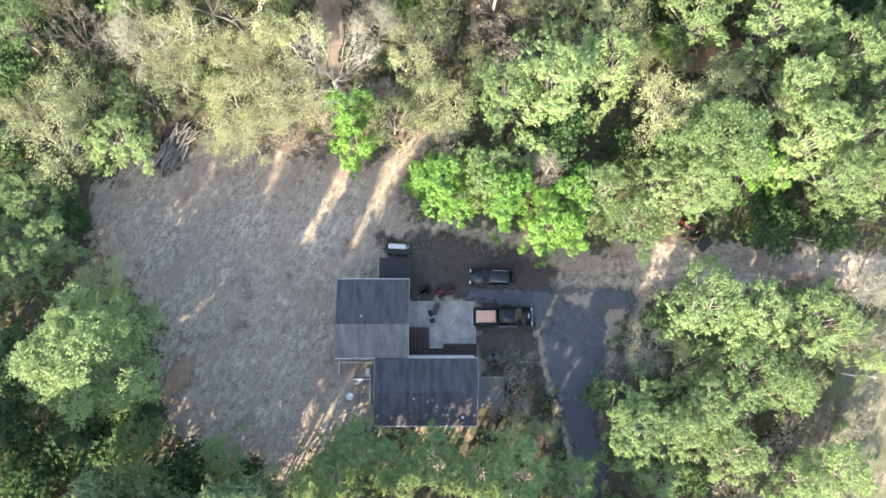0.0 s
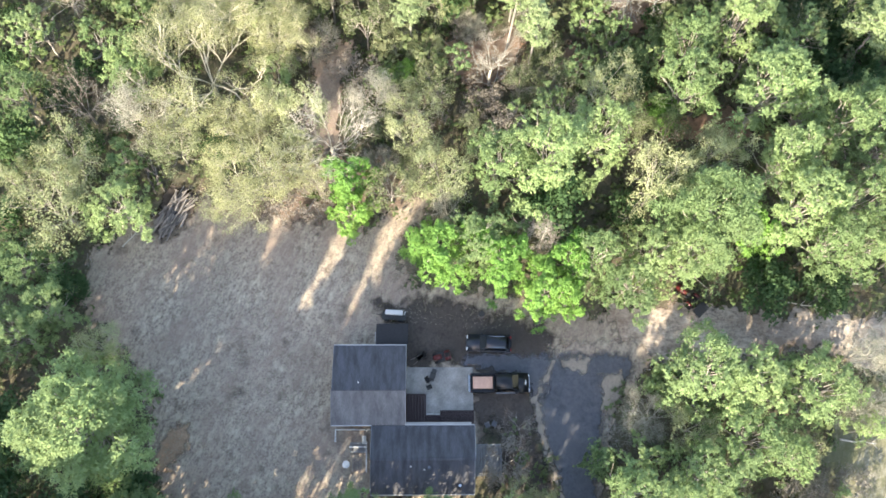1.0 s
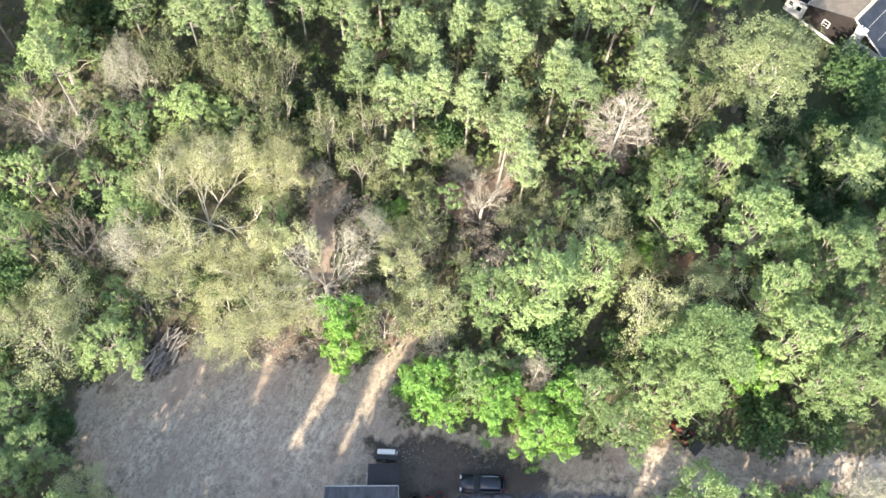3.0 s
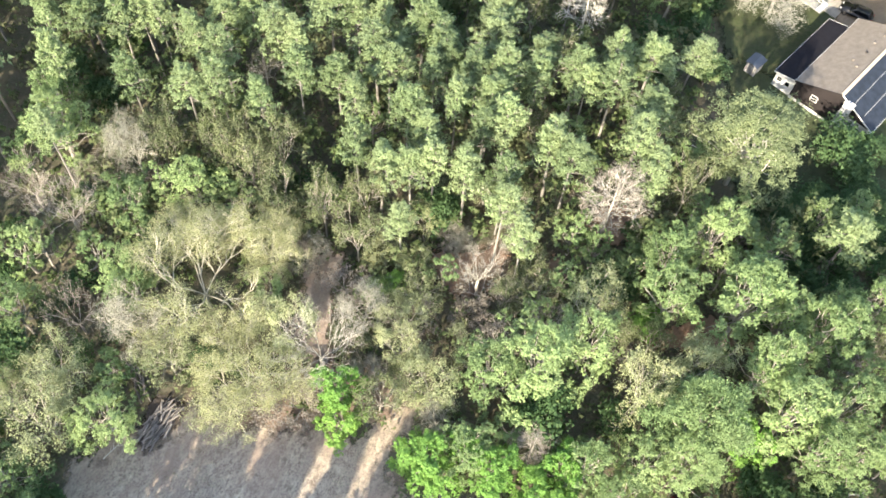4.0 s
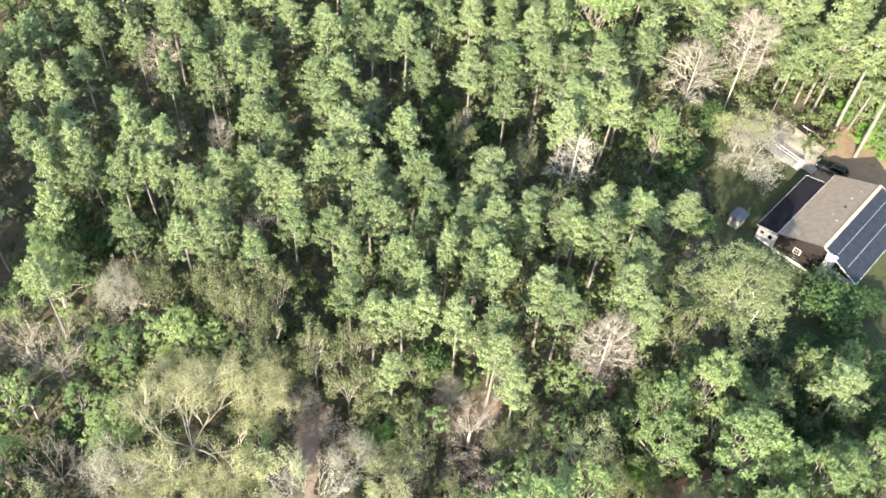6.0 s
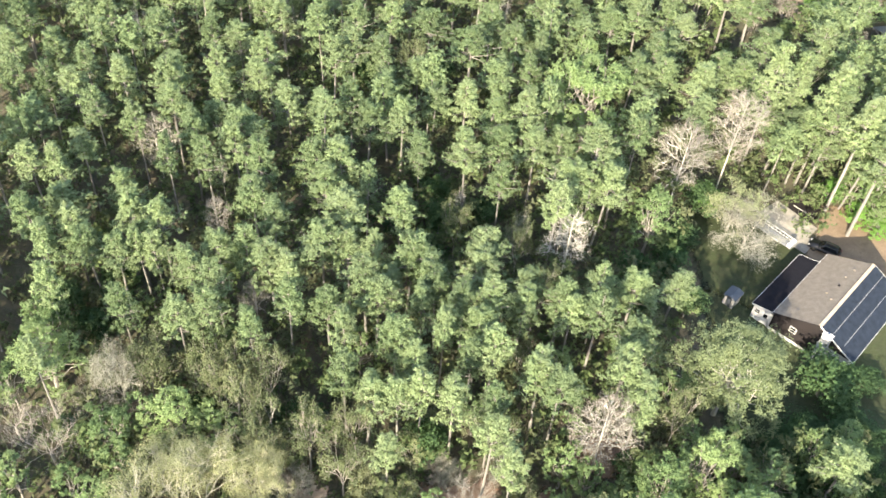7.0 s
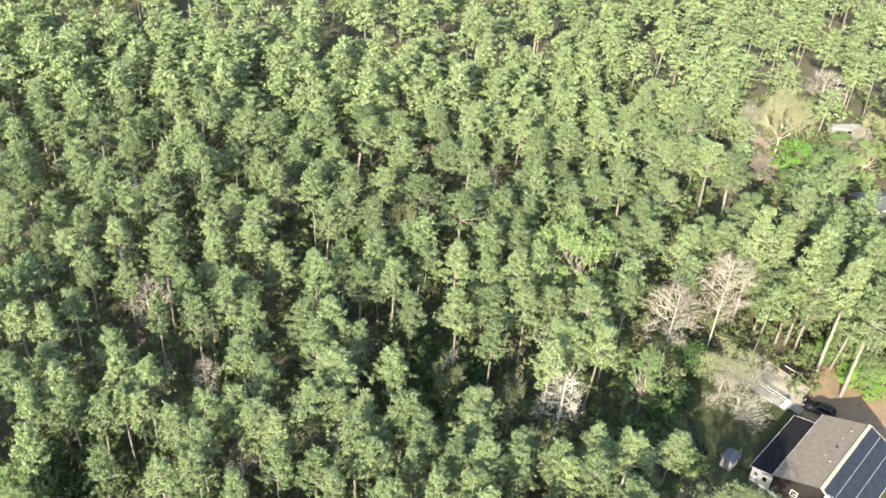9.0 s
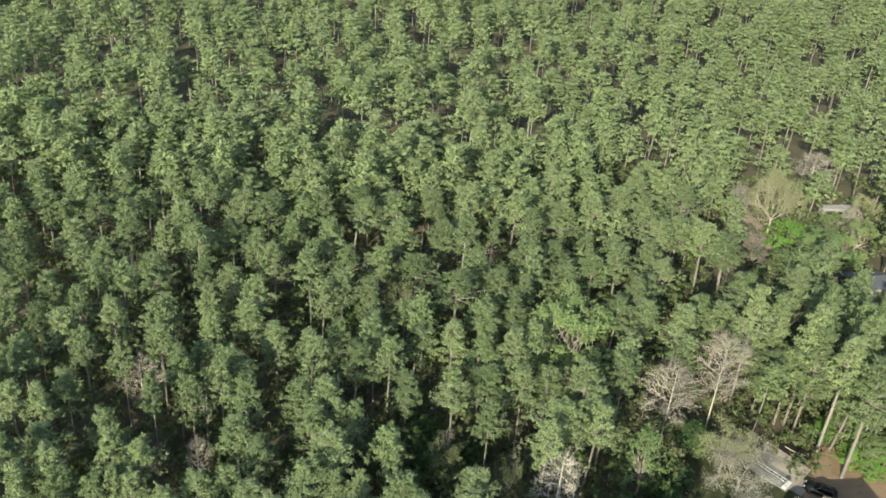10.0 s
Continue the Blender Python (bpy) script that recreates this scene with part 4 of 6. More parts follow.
# ---- vehicles ----


def side_profile(pts, y0, y1, bevel=0.05):
    """A body from its side outline (x, z), from y0 to y1, with rounded edges."""
    bm = bmesh.new()
    a = [bm.verts.new((x, y0, z)) for x, z in pts]
    b = [bm.verts.new((x, y1, z)) for x, z in pts]
    k = len(pts)
    bm.faces.new(a)
    bm.faces.new(b[::-1])
    for i in range(k):
        bm.faces.new((a[(i + 1) % k], a[i], b[i], b[(i + 1) % k]))
    bmesh.ops.recalc_face_normals(bm, faces=bm.faces)
    if bevel:
        bmesh.ops.bevel(bm, geom=[e for e in bm.edges], offset=bevel, segments=3, affect="EDGES", clamp_overlap=True)
    return bm


def cabin(x0, x1, tx0, tx1, w, tw, z0, z1, body, parent):
    """The glazed upper body: pillars and roof in paint, panes in glass. x0..x1 at the belt, tx0..tx1 at the roof."""
    lo = [(x0, -w), (x1, -w), (x1, w), (x0, w)]
    up = [(tx0, -tw), (tx1, -tw), (tx1, tw), (tx0, tw)]
    bm = bmesh.new()
    a = [bm.verts.new((*p, z0)) for p in lo]
    b = [bm.verts.new((*p, z1)) for p in up]
    bm.faces.new(a[::-1])
    bm.faces.new(b)
    for i in range(4):
        bm.faces.new((a[i], a[(i + 1) % 4], b[(i + 1) % 4], b[i]))
    bmesh.ops.bevel(bm, geom=list(bm.edges), offset=0.07, segments=3, affect="EDGES", clamp_overlap=True)
    part("cabin", bm, body, parent, smooth=True)
    names = ("side_window", "windscreen", "side_window", "rear_window")
    for i in range(4):
        j = (i + 1) % 4
        p = [Vector((*lo[i], z0)), Vector((*lo[j], z0)), Vector((*up[j], z1)), Vector((*up[i], z1))]
        c = sum(p, Vector()) / 4
        nrm = (p[1] - p[0]).cross(p[3] - p[0]).normalized()
        q = [c + (v - c) * 0.84 + nrm * 0.012 for v in p]
        bm = bmesh.new()
        f = bm.faces.new([bm.verts.new(v) for v in q])
        bmesh.ops.solidify(bm, geom=[f], thickness=-0.015)
        part(names[i], bm, GLASS, parent, "dark tinted glass")


def wheels(parent, xs, y, r, w):
    for x in xs:
        for s in (-1, 1):
            t = part("wheel", rod((x, s * (y - w), r), (x, s * y, r), r, r, 20), RUBBER, parent)
            part("rim", rod((x, s * (y - 0.05), r), (x, s * (y + 0.008), r), r * 0.62, r * 0.62, 16), CHROME, t)


def road_car(name, label, m, paint, scale=1.0, rails=True):
    c = thing(name, label, "car", m)
    part("body", side_profile([(-2.32, 0.32), (2.28, 0.32), (2.36, 0.62), (2.28, 0.82), (1.15, 0.97), (-2.05, 1.0), (-2.34, 0.86)], -0.90, 0.90, 0.10), paint, c, smooth=True)
    cabin(-2.12, 1.02, -1.75, 0.22, 0.84, 0.66, 0.94, 1.55, paint, c)
    wheels(c, (-1.4, 1.42), 0.91, 0.34, 0.22)
    for s in (-1, 1):
        part("headlight", box(2.12, 2.345, s * 0.62 - 0.18, s * 0.62 + 0.18, 0.64, 0.78, 0.03), LAMPGLASS, c)
        part("tail_light", box(-2.345, -2.2, s * 0.66 - 0.14, s * 0.66 + 0.14, 0.72, 0.9, 0.02), REDLAMP, c)
        part("mirror", box(0.70, 0.88, s * 0.98 - 0.08, s * 0.98 + 0.08, 0.95, 1.08, 0.03), paint, c)
        if rails:
            part("roof_rail", bar((-1.6, s * 0.58, 1.58), (0.1, s * 0.58, 1.58), 0.04, 0.04), CHROME, c)
    part("front_bumper", box(2.20, 2.40, -0.78, 0.78, 0.34, 0.55, 0.05), DARKSTEEL, c)
    part("rear_bumper", box(-2.40, -2.24, -0.78, 0.78, 0.36, 0.58, 0.05), paint, c)
    return c


car = road_car("estate_car", "dark blue-black estate car parked on the dirt", pose(5.4, 18.0, 0.04, 0, 0, 184), NAVYPAINT)
parked = road_car("estate_car", "black car parked on the clay drive beside the brown house", pose(54.5, 98.6, 0.08, 0, 0, 152), BLACKPAINT)

truck = thing("pickup_truck", "black crew-cab pickup with a tan-floored load bed", "truck", pose(6.85, 13.95, 0.1, 0, 0, 6))
part("chassis", box(-2.9, 2.8, -0.75, 0.75, 0.45, 0.62), DARKSTEEL, truck)
part("front_body", side_profile([(-0.55, 0.5), (2.95, 0.5), (3.05, 0.75), (3.0, 1.08), (1.9, 1.2), (-0.55, 1.22)], -0.98, 0.98, 0.09), BLACKPAINT, truck, smooth=True)
cabin(-0.55, 1.95, -0.42, 1.15, 0.93, 0.74, 1.18, 1.86, BLACKPAINT, truck)
for s in (-1, 1):
    part("bed_side", box(-3.02, -0.58, s * 0.89 - 0.09, s * 0.89 + 0.09, 0.55, 1.28, 0.03), BLACKPAINT, truck)
    part("headlight", box(2.8, 3.04, s * 0.72 - 0.17, s * 0.72 + 0.17, 0.82, 1.0, 0.03), LAMPGLASS, truck)
    part("tail_light", box(-3.05, -2.95, s * 0.88 - 0.07, s * 0.88 + 0.07, 0.85, 1.15, 0.01), REDLAMP, truck)
    part("mirror", box(1.55, 1.75, s * 1.12 - 0.13, s * 1.12 + 0.13, 1.22, 1.48, 0.04), BLACKPAINT, truck)
    part("running_board", box(-0.4, 1.6, s * 1.0 - 0.06, s * 1.0 + 0.06, 0.42, 0.48), CHROME, truck)
part("tailgate", box(-3.08, -2.98, -0.8, 0.8, 0.58, 1.26, 0.02), BLACKPAINT, truck)
part("bulkhead", box(-0.66, -0.58, -0.8, 0.8, 0.58, 1.3, 0.02), BLACKPAINT, truck)
part("bed_floor", box(-2.96, -0.67, -0.79, 0.79, 0.78, 0.83), DARKSTEEL, truck)
part("load_cover", box(-2.78, -0.74, -0.62, 0.62, 0.85, 1.12, 0.02), TAN, truck, "tan plywood sheets in the bed")
part("front_bumper", box(2.95, 3.12, -0.92, 0.92, 0.5, 0.72, 0.04), CHROME, truck)
part("rear_bumper", box(-3.22, -3.08, -0.9, 0.9, 0.5, 0.66, 0.03), CHROME, truck)
part("bonnet_badge", box(2.62, 2.72, -0.24, 0.24, 1.165, 1.185), LAMPGLASS, truck, "pale strip on the bonnet")
wheels(truck, (-1.85, 2.0), 1.0, 0.40, 0.27)


def mower(m, label):
    t = thing("garden_tractor", label, "tractor", m)
    part("bonnet", side_profile([(0.1, 0.45), (1.05, 0.45), (1.05, 0.78), (0.2, 0.88)], -0.25, 0.25, 0.05), REDPAINT, t, smooth=True)
    part("footplate", box(-0.6, 0.3, -0.45, 0.45, 0.36, 0.42), DARKSTEEL, t)
    part("rear_fender", side_profile([(-0.85, 0.5), (-0.15, 0.5), (-0.2, 0.68), (-0.8, 0.7)], -0.5, 0.5, 0.04), REDPAINT, t, smooth=True)
    part("seat", side_profile([(-0.65, 0.7), (-0.2, 0.7), (-0.2, 0.78), (-0.5, 0.82), (-0.6, 1.1), (-0.7, 1.1)], -0.22, 0.22, 0.03), RUBBER, t)
    part("steering_column", rod((0.2, 0, 0.8), (0.02, 0, 1.05), 0.03), DARKSTEEL, t)
    part("steering_wheel", rod((0.02, 0, 1.04), (0.0, 0, 1.07), 0.18, 0.18, 16), RUBBER, t)
    part("mower_deck", box(-0.1, 0.6, -0.55, 0.55, 0.12, 0.3, 0.05), DARKSTEEL, t)
    for x, r in ((-0.5, 0.27), (0.8, 0.19)):
        for s in (-1, 1):
            part("wheel", rod((x, s * 0.34, r), (x, s * 0.52, r), r, r, 16), RUBBER, t)
    return t


mower(pose(0.75, 16.2, 0.04, 0, 0, 200), "small red garden tractor parked by the pad")


def wheelbarrow(m, label):
    w = thing("wheelbarrow", label, "wheelbarrow", m)
    bm = bmesh.new()
    lo = [bm.verts.new(v) for v in ((-0.3, -0.2, 0.35), (0.35, -0.2, 0.35), (0.35, 0.2, 0.35), (-0.3, 0.2, 0.35))]
    hi = [bm.verts.new(v) for v in ((-0.45, -0.33, 0.62), (0.6, -0.33, 0.62), (0.6, 0.33, 0.62), (-0.45, 0.33, 0.62))]
    fs = [bm.faces.new(lo[::-1])] + [bm.faces.new((lo[i], lo[(i + 1) % 4], hi[(i + 1) % 4], hi[i])) for i in range(4)]
    bmesh.ops.solidify(bm, geom=fs, thickness=0.02)
    part("tray", bm, DARKSTEEL, w)
    for s in (-1, 1):
        part("handle", rod((0.6, s * 0.12, 0.3), (-1.0, s * 0.3, 0.55), 0.02), WOOD, w)
        part("leg", rod((-0.35, s * 0.22, 0.42), (-0.4, s * 0.22, 0), 0.018), DARKSTEEL, w)
    part("wheel", rod((0.68, -0.05, 0.2), (0.68, 0.05, 0.2), 0.2, 0.2, 16), RUBBER, w)
    return w


wheelbarrow(pose(-1.6, 15.9, 0.04, 0, 0, 40), "dark metal wheelbarrow standing by the pad")
grill = thing("barbecue_grill", "black barbecue grill on the concrete pad", "grill", HOUSE @ pose(3.35, 4.9, 0.14, 0, 0, 70))
part("firebox", side_profile([(-0.4, 0.75), (0.4, 0.75), (0.42, 1.0), (0.25, 1.15), (-0.25, 1.15), (-0.42, 1.0)], -0.28, 0.28, 0.04), DARKSTEEL, grill)
part("side_shelf", box(0.43, 0.8, -0.25, 0.25, 0.92, 0.96), DARKSTEEL, grill)
for x in (-0.35, 0.35):
    for y in (-0.22, 0.22):
        part("leg", rod((x, y, 0), (x, y, 0.75), 0.025), DARKSTEEL, grill)
part("chimney", rod((-0.5, 0, 0.95), (-0.5, 0, 1.5), 0.06), DARKSTEEL, grill)
for x, y, r in ((2.9, 4.55, 35), (3.1, 3.9, 110)):
    ch = thing("folding_chair", "dark folding garden chair on the pad", "chair", HOUSE @ pose(x, y, 0.14, 0, 0, r), "chairs on the pad")
    part("seat", box(-0.22, 0.22, -0.22, 0.22, 0.42, 0.45), RUBBER, ch)
    part("backrest", slab([(-0.22, 0.22, 0.46), (0.22, 0.22, 0.46), (0.22, 0.38, 0.95), (-0.22, 0.38, 0.95)], 0.03), RUBBER, ch)
    for a in (-0.2, 0.2):
        for b in (-0.2, 0.2):
            part("leg", rod((a, b, 0.42), (a * 1.15, -b * 1.1, 0), 0.014), CHROME, ch)
for x, y, r in ((9.0, 0.0, 20), (9.7, 0.1, -30)):
    ch = thing("garden_chair", "pale grey garden chair in the shade of the house", "chair", HOUSE @ pose(x, y, 0.02, 0, 0, r), "garden chairs")
    part("seat", box(-0.25, 0.25, -0.25, 0.25, 0.4, 0.44, 0.015), SHEDROOF, ch)
    part("backrest", box(-0.25, 0.25, 0.22, 0.27, 0.44, 0.9, 0.015), SHEDROOF, ch)
    for a in (-0.22, 0.22):
        for b in (-0.22, 0.22):
            part("leg", rod((a, b, 0), (a, b, 0.4), 0.02), SHEDROOF, ch)
        part("armrest", box(a - 0.03, a + 0.03, -0.24, 0.24, 0.62, 0.65), SHEDROOF, ch)
for x, y in ((-0.2, -7.4), (0.5, -7.3), (0.9, -7.55)):
    pot = thing("flower_pot", "pale flower pot along the back wall", "pot", HOUSE @ pose(x, y, 0.02), "flower pots")
    part("pot", rod((0, 0, 0), (0, 0, 0.35), 0.14, 0.22, 14), TRIM, pot)
    part("soil", rod((0, 0, 0.34), (0, 0, 0.36), 0.19, 0.19, 14), DARKSTEEL, pot)

stand = thing("burn_barrel", "rusty brown burn barrel beside a leaning post", "barrel", pose(4.4, 21.0, 0.04))
part("barrel", rod((0, 0, 0), (0, 0, 0.88), 0.3, 0.29, 18), WOOD, stand)
part("rim", rod((0, 0, 0.86), (0, 0, 0.91), 0.32, 0.32, 18), DARKSTEEL, stand)
part("post", rod((0.05, -0.6, 0), (-0.15, -0.45, 1.1), 0.05), WOOD, stand)

trac = thing("tractor", "red compact tractor at the edge of the road", "tractor", pose(26.2, 25.2, 0.05, 0, 0, 138))
part("bonnet", side_profile([(0.2, 0.6), (1.5, 0.6), (1.55, 1.0), (0.3, 1.15)], -0.32, 0.32, 0.07), REDPAINT, trac, smooth=True)
part("chassis", box(-0.9, 1.4, -0.2, 0.2, 0.4, 0.62), DARKSTEEL, trac)
part("seat", side_profile([(-0.75, 0.95), (-0.3, 0.95), (-0.3, 1.05), (-0.62, 1.08), (-0.7, 1.4), (-0.78, 1.4)], -0.24, 0.24, 0.03), RUBBER, trac)
part("steering_wheel", rod((0.05, 0, 1.3), (0.02, 0, 1.34), 0.2, 0.2, 16), RUBBER, trac)
part("roll_bar", bar((-0.95, -0.5, 1.95), (-0.95, 0.5, 1.95), 0.06, 0.06), DARKSTEEL, trac)
for s in (-1, 1):
    part("fender", side_profile([(-1.15, 0.85), (-0.3, 0.85), (-0.35, 1.15), (-0.6, 1.25), (-1.05, 1.2)], s * 0.65 - 0.16, s * 0.65 + 0.16, 0.04), REDPAINT, trac, smooth=True)
    part("roll_post", rod((-0.95, s * 0.5, 0.8), (-0.95, s * 0.5, 1.95), 0.03), DARKSTEEL, trac)
    part("rear_wheel", rod((-0.7, s * 0.48, 0.52), (-0.7, s * 0.82, 0.52), 0.52, 0.52, 20), RUBBER, trac)
    part("front_wheel", rod((1.05, s * 0.42, 0.3), (1.05, s * 0.62, 0.3), 0.3, 0.3, 18), RUBBER, trac)
harrow = thing("disc_harrow", "dark steel harrow standing behind the tractor", "implement", pose(27.7, 23.9, 0.05, 0, 0, 138))
part("frame", box(-0.5, 0.5, -0.8, 0.8, 0.5, 0.58), DARKSTEEL, harrow)
part("hitch", bar((0.5, 0, 0.55), (1.0, 0, 0.6), 0.08, 0.08), DARKSTEEL, harrow)
for y in np.linspace(-0.75, 0.75, 7):
    part("disc", rod((-0.25, y - 0.02, 0.28), (-0.25, y + 0.03, 0.28), 0.28, 0.24, 16), CHROME, harrow)
    part("tine", bar((-0.25, y, 0.3), (-0.1, y, 0.52), 0.04, 0.04), DARKSTEEL, harrow)

# ---- stacked logs, fallen wood ----


def log_pile(m, n, label, ln, spread, deep, seed):
    p = thing("log_pile", label, "logs", m)
    g = np.random.RandomState(seed)
    for i in range(n):
        lev = 0 if i < n * 0.5 else (1 if i < n * 0.85 else 2)
        r = g.uniform(0.07, 0.13)
        x = g.uniform(-spread, spread) * (1 - 0.22 * lev)
        y = g.uniform(-1, 1) * deep
        z = 0.13 + lev * 0.27 + g.uniform(0, 0.06)
        a = g.normal(0, 0.26)
        half = ln * g.uniform(0.7, 1.1) / 2
        d = Vector((math.sin(a), math.cos(a), g.normal(0, 0.03)))
        c = Vector((x, y, z))
        lg = part("log", rod(c - d * half, c + d * half, r, r * 0.85, 9), LOGWOOD, p)
        part("cut_end", rod(c + d * half, c + d * (half + 0.012), r * 0.84, r * 0.83, 9), CUTWOOD, lg)
    return p


log_pile(pose(-29.8, 28.9, 0.03, 0, 0, -24), 96, "heap of long grey cut logs at the yard's edge", 1.55, 1.35, 2.4, 3)
log_pile(pose(-33.2, 33.6, 0, 0, 0, 40), 14, "small dark heap of old logs under the trees", 2.6, 1.1, 1.7, 4)


def fallen(x, y, ln, a, label, seed, mat=None, r=0.09, branches=5):
    """A dead branch or stem on the ground, with side branches."""
    g = np.random.RandomState(seed)
    st = Sticks()
    d = np.array([math.cos(a), math.sin(a), 0])
    end = d * ln + [0, 0, 0.25]
    st.limb(g, (0, 0, r), end, r, r * 0.4, 0.05, 6, 5)
    for i in range(branches):
        b = end * g.uniform(0.25, 0.95)
        s = a + g.choice([-1, 1]) * g.uniform(0.4, 1.0)
        l2 = ln * g.uniform(0.15, 0.4)
        st.limb(g, b, b + np.array([math.cos(s) * l2, math.sin(s) * l2, g.uniform(0, 0.5)]), r * 0.5, 0.012, 0.1, 4, 3)
    ob = new("fallen_branch", mesh_from("fallen_branch", st.v, st.f, mat or PALEBARK))
    ob.location = (x, y, 0.03)
    return tagged(ob, label, "branch")


fallen(36.8, 25.8, 5.2, -0.07, "pale dead branch lying at the road's edge", 71, PALEBARK, 0.08, 6)
fallen(42.4, 27.9, 4.6, 0.25, "forked dead branch at the wood's edge", 72, PALEBARK, 0.09, 6)
fallen(42.5, 11.7, 3.7, -0.03, "pale fallen stem lying across the grass", 73, PALEBARK, 0.12, 2)
fallen(34.6, 1.1, 4.0, -0.04, "pale fallen stem between shrubs", 74, PALEBARK, 0.11, 1)
fallen(-31.0, 27.9, 4.7, 1.19, "bleached branch beside the log heap", 75, GREYBARK, 0.06, 3)
fallen(-34.7, 24.7, 2.5, 0.95, "pale dead branch under the trees", 76, PALEBARK, 0.07, 4)
fallen(-13.6, 46.5, 6.0, 0.62, "dry brushwood beside the track", 77, PALEBARK, 0.06, 8)
fallen(-5.5, 45.2, 3.9, -0.48, "dry brushwood in the wood", 78, GREYBARK, 0.06, 8)
fallen(51.9, 108.3, 3.8, -0.87, "pale dead branch on the dark bed", 79, PALEBARK, 0.07, 7)
fallen(39.1, 106.6, 4.0, -0.36, "leafless limb on the lawn's edge", 80, PALEBARK, 0.05, 5)
fallen(-17.3, 49.5, 2.3, 0.27, "pale log beside the track", 81, CUTWOOD, 0.14, 1)
fallen(-3.2, 53.5, 5.2, -0.70, "brown brushwood under the trees", 82, GREYBARK, 0.06, 8)

# ---- the brown house ----
HOUSE2 = pose(40.9, 84.0, 0, 0, 0, 50.5)
house2 = thing("house", "brown-roofed house with a dark extension and blue-grey metal slope", "house", HOUSE2)
part("wall", box(0.35, 15.6, -14.0, -2.75, 0, 3.1), WHITESIDING, house2)
part("extension_wall", box(0.45, 13.4, -2.748, 0.1, 0, 2.5), WHITESIDING, house2)
part("gable", gable(0.30, (-14.0, -2.75, -8.75), (3.1, 3.1, 5.82), 0.18), DARKSIDING, house2, "dark brown gable siding")
part("gable_cladding", box(0.27, 0.345, -9.3, -2.8, 0.45, 3.098), DARKSIDING, house2, "dark brown siding boards")
part("gable", gable(15.42, (-14.0, -2.75, -8.75), (3.1, 3.1, 5.82), 0.18), WHITESIDING, house2)
roofs2 = [(0.2, 13.7, 0.42, 2.65, -2.6, 3.25, BLACKROOF, "black shingle roof of the extension"),
          (0.0, 16.0, -2.6, 3.42, -8.75, 6.0, BROWNROOF, "sun-bleached brown shingle slope"),
          (0.05, 16.0, -14.4, 3.3, -8.75, 6.0, NAVYROOF, "blue-grey metal roof slope")]
for x0, x1, ya, za, yb, zb, mt, lb in roofs2:
    s = roof_slope("roof", x0, x1, ya, za, yb, zb, mt, house2, 0.12, lb)
    sg = -1 if ya < yb else 1
    part("fascia", bar((x0, ya + sg * 0.02, za - 0.08), (x1, ya + sg * 0.02, za - 0.08), 0.04, 0.2), TRIM, s)
    for x in (x0 - 0.02, x1 + 0.02):
        part("rake_board", bar((x, ya, za - 0.07), (x, yb, zb - 0.07), 0.04, 0.18), TRIM if mt is not BROWNROOF else DARKSIDING, s)
for y in (-10.5, -12.35):
    z = 6.0 - (abs(y) - 8.75) * (2.7 / 5.65)
    part("standing_seam", bar((0.9, y, z + 0.03), (15.8, y, z + 0.03), 0.05, 0.05), GUTTER, house2, "white seam across the metal roof")
part("ridge_cap", bar((0, -8.75, 6.02), (16.0, -8.75, 6.02), 0.45, 0.05), CUTWOOD, house2, "pale worn ridge capping")
for x, y in ((13.6, -7.2), (11.6, -6.9), (9.3, -7.0), (7.1, -6.4), (6.0, -7.4)):
    z = 3.42 + (abs(y) - 2.6) * (2.58 / 6.15)
    part("roof_vent", box(x - 0.14, x + 0.14, y - 0.14, y + 0.14, z - 0.05, z + 0.16, 0.03), BROWNROOF if x != 9.3 else DARKSIDING, house2, "small square roof vent")
ch = part("chimney", box(-0.35, 0.29, -10.75, -9.5, 0, 5.4), WHITESIDING, house2, "white-sided chimney chase")
part("cap", box(-0.42, 0.36, -10.83, -9.42, 5.4, 5.5, 0.02), TRIM, ch)
part("flue", rod((-0.03, -10.1, 5.5), (-0.03, -10.1, 5.8), 0.14, 0.14, 12), CHROME, ch)
window(house2, pose(0.27, -5.9, 2.35, 0, 0, 90), 1.0, 1.0)
window(house2, pose(0.35, -12.3, 1.6, 0, 0, 90), 1.2, 1.3)
window(house2, pose(0.45, -0.6, 1.65, 0, 0, 90), 0.8, 0.8)
for x in (3.0, 6.5, 10.0):
    window(house2, pose(x, 0.1, 1.6, 0, 0, 0), 1.1, 1.2)
d2 = part("door", box(-0.45, 0.45, -0.02, 0.05, 0, 2.05, 0.01), TRIM, house2)
d2.matrix_local = pose(0.45, -1.85, 0.15, 0, 0, 90)
part("pane", box(-0.28, 0.28, 0.045, 0.062, 1.1, 1.8), GLASS, d2)
part("door_handle", rod((0.34, 0.05, 1.0), (0.34, 0.11, 1.0), 0.03), CHROME, d2)
part("footing", box(0.24, 0.349, -9.4, -2.76, 0, 0.448), WHITESIDING, house2, "white painted base of the gable wall")

shed2 = thing("garden_shed", "small grey garden shed on the lawn", "shed", pose(38.7, 86.6, 0, 0, 0, 50))
part("wall", box(-1.0, 1.0, -0.8, 0.8, 0, 1.85), WALL, shed2)
roof_slope("roof", -1.2, 1.2, -1.0, 1.85, 0, 2.15, SHEDROOF, shed2, 0.06)
roof_slope("roof", -1.2, 1.2, 1.0, 1.85, 0, 2.15, SHEDROOF, shed2, 0.06)
part("door", box(-1.03, -0.998, -0.4, 0.4, 0.05, 1.75), SHEDROOF, shed2)

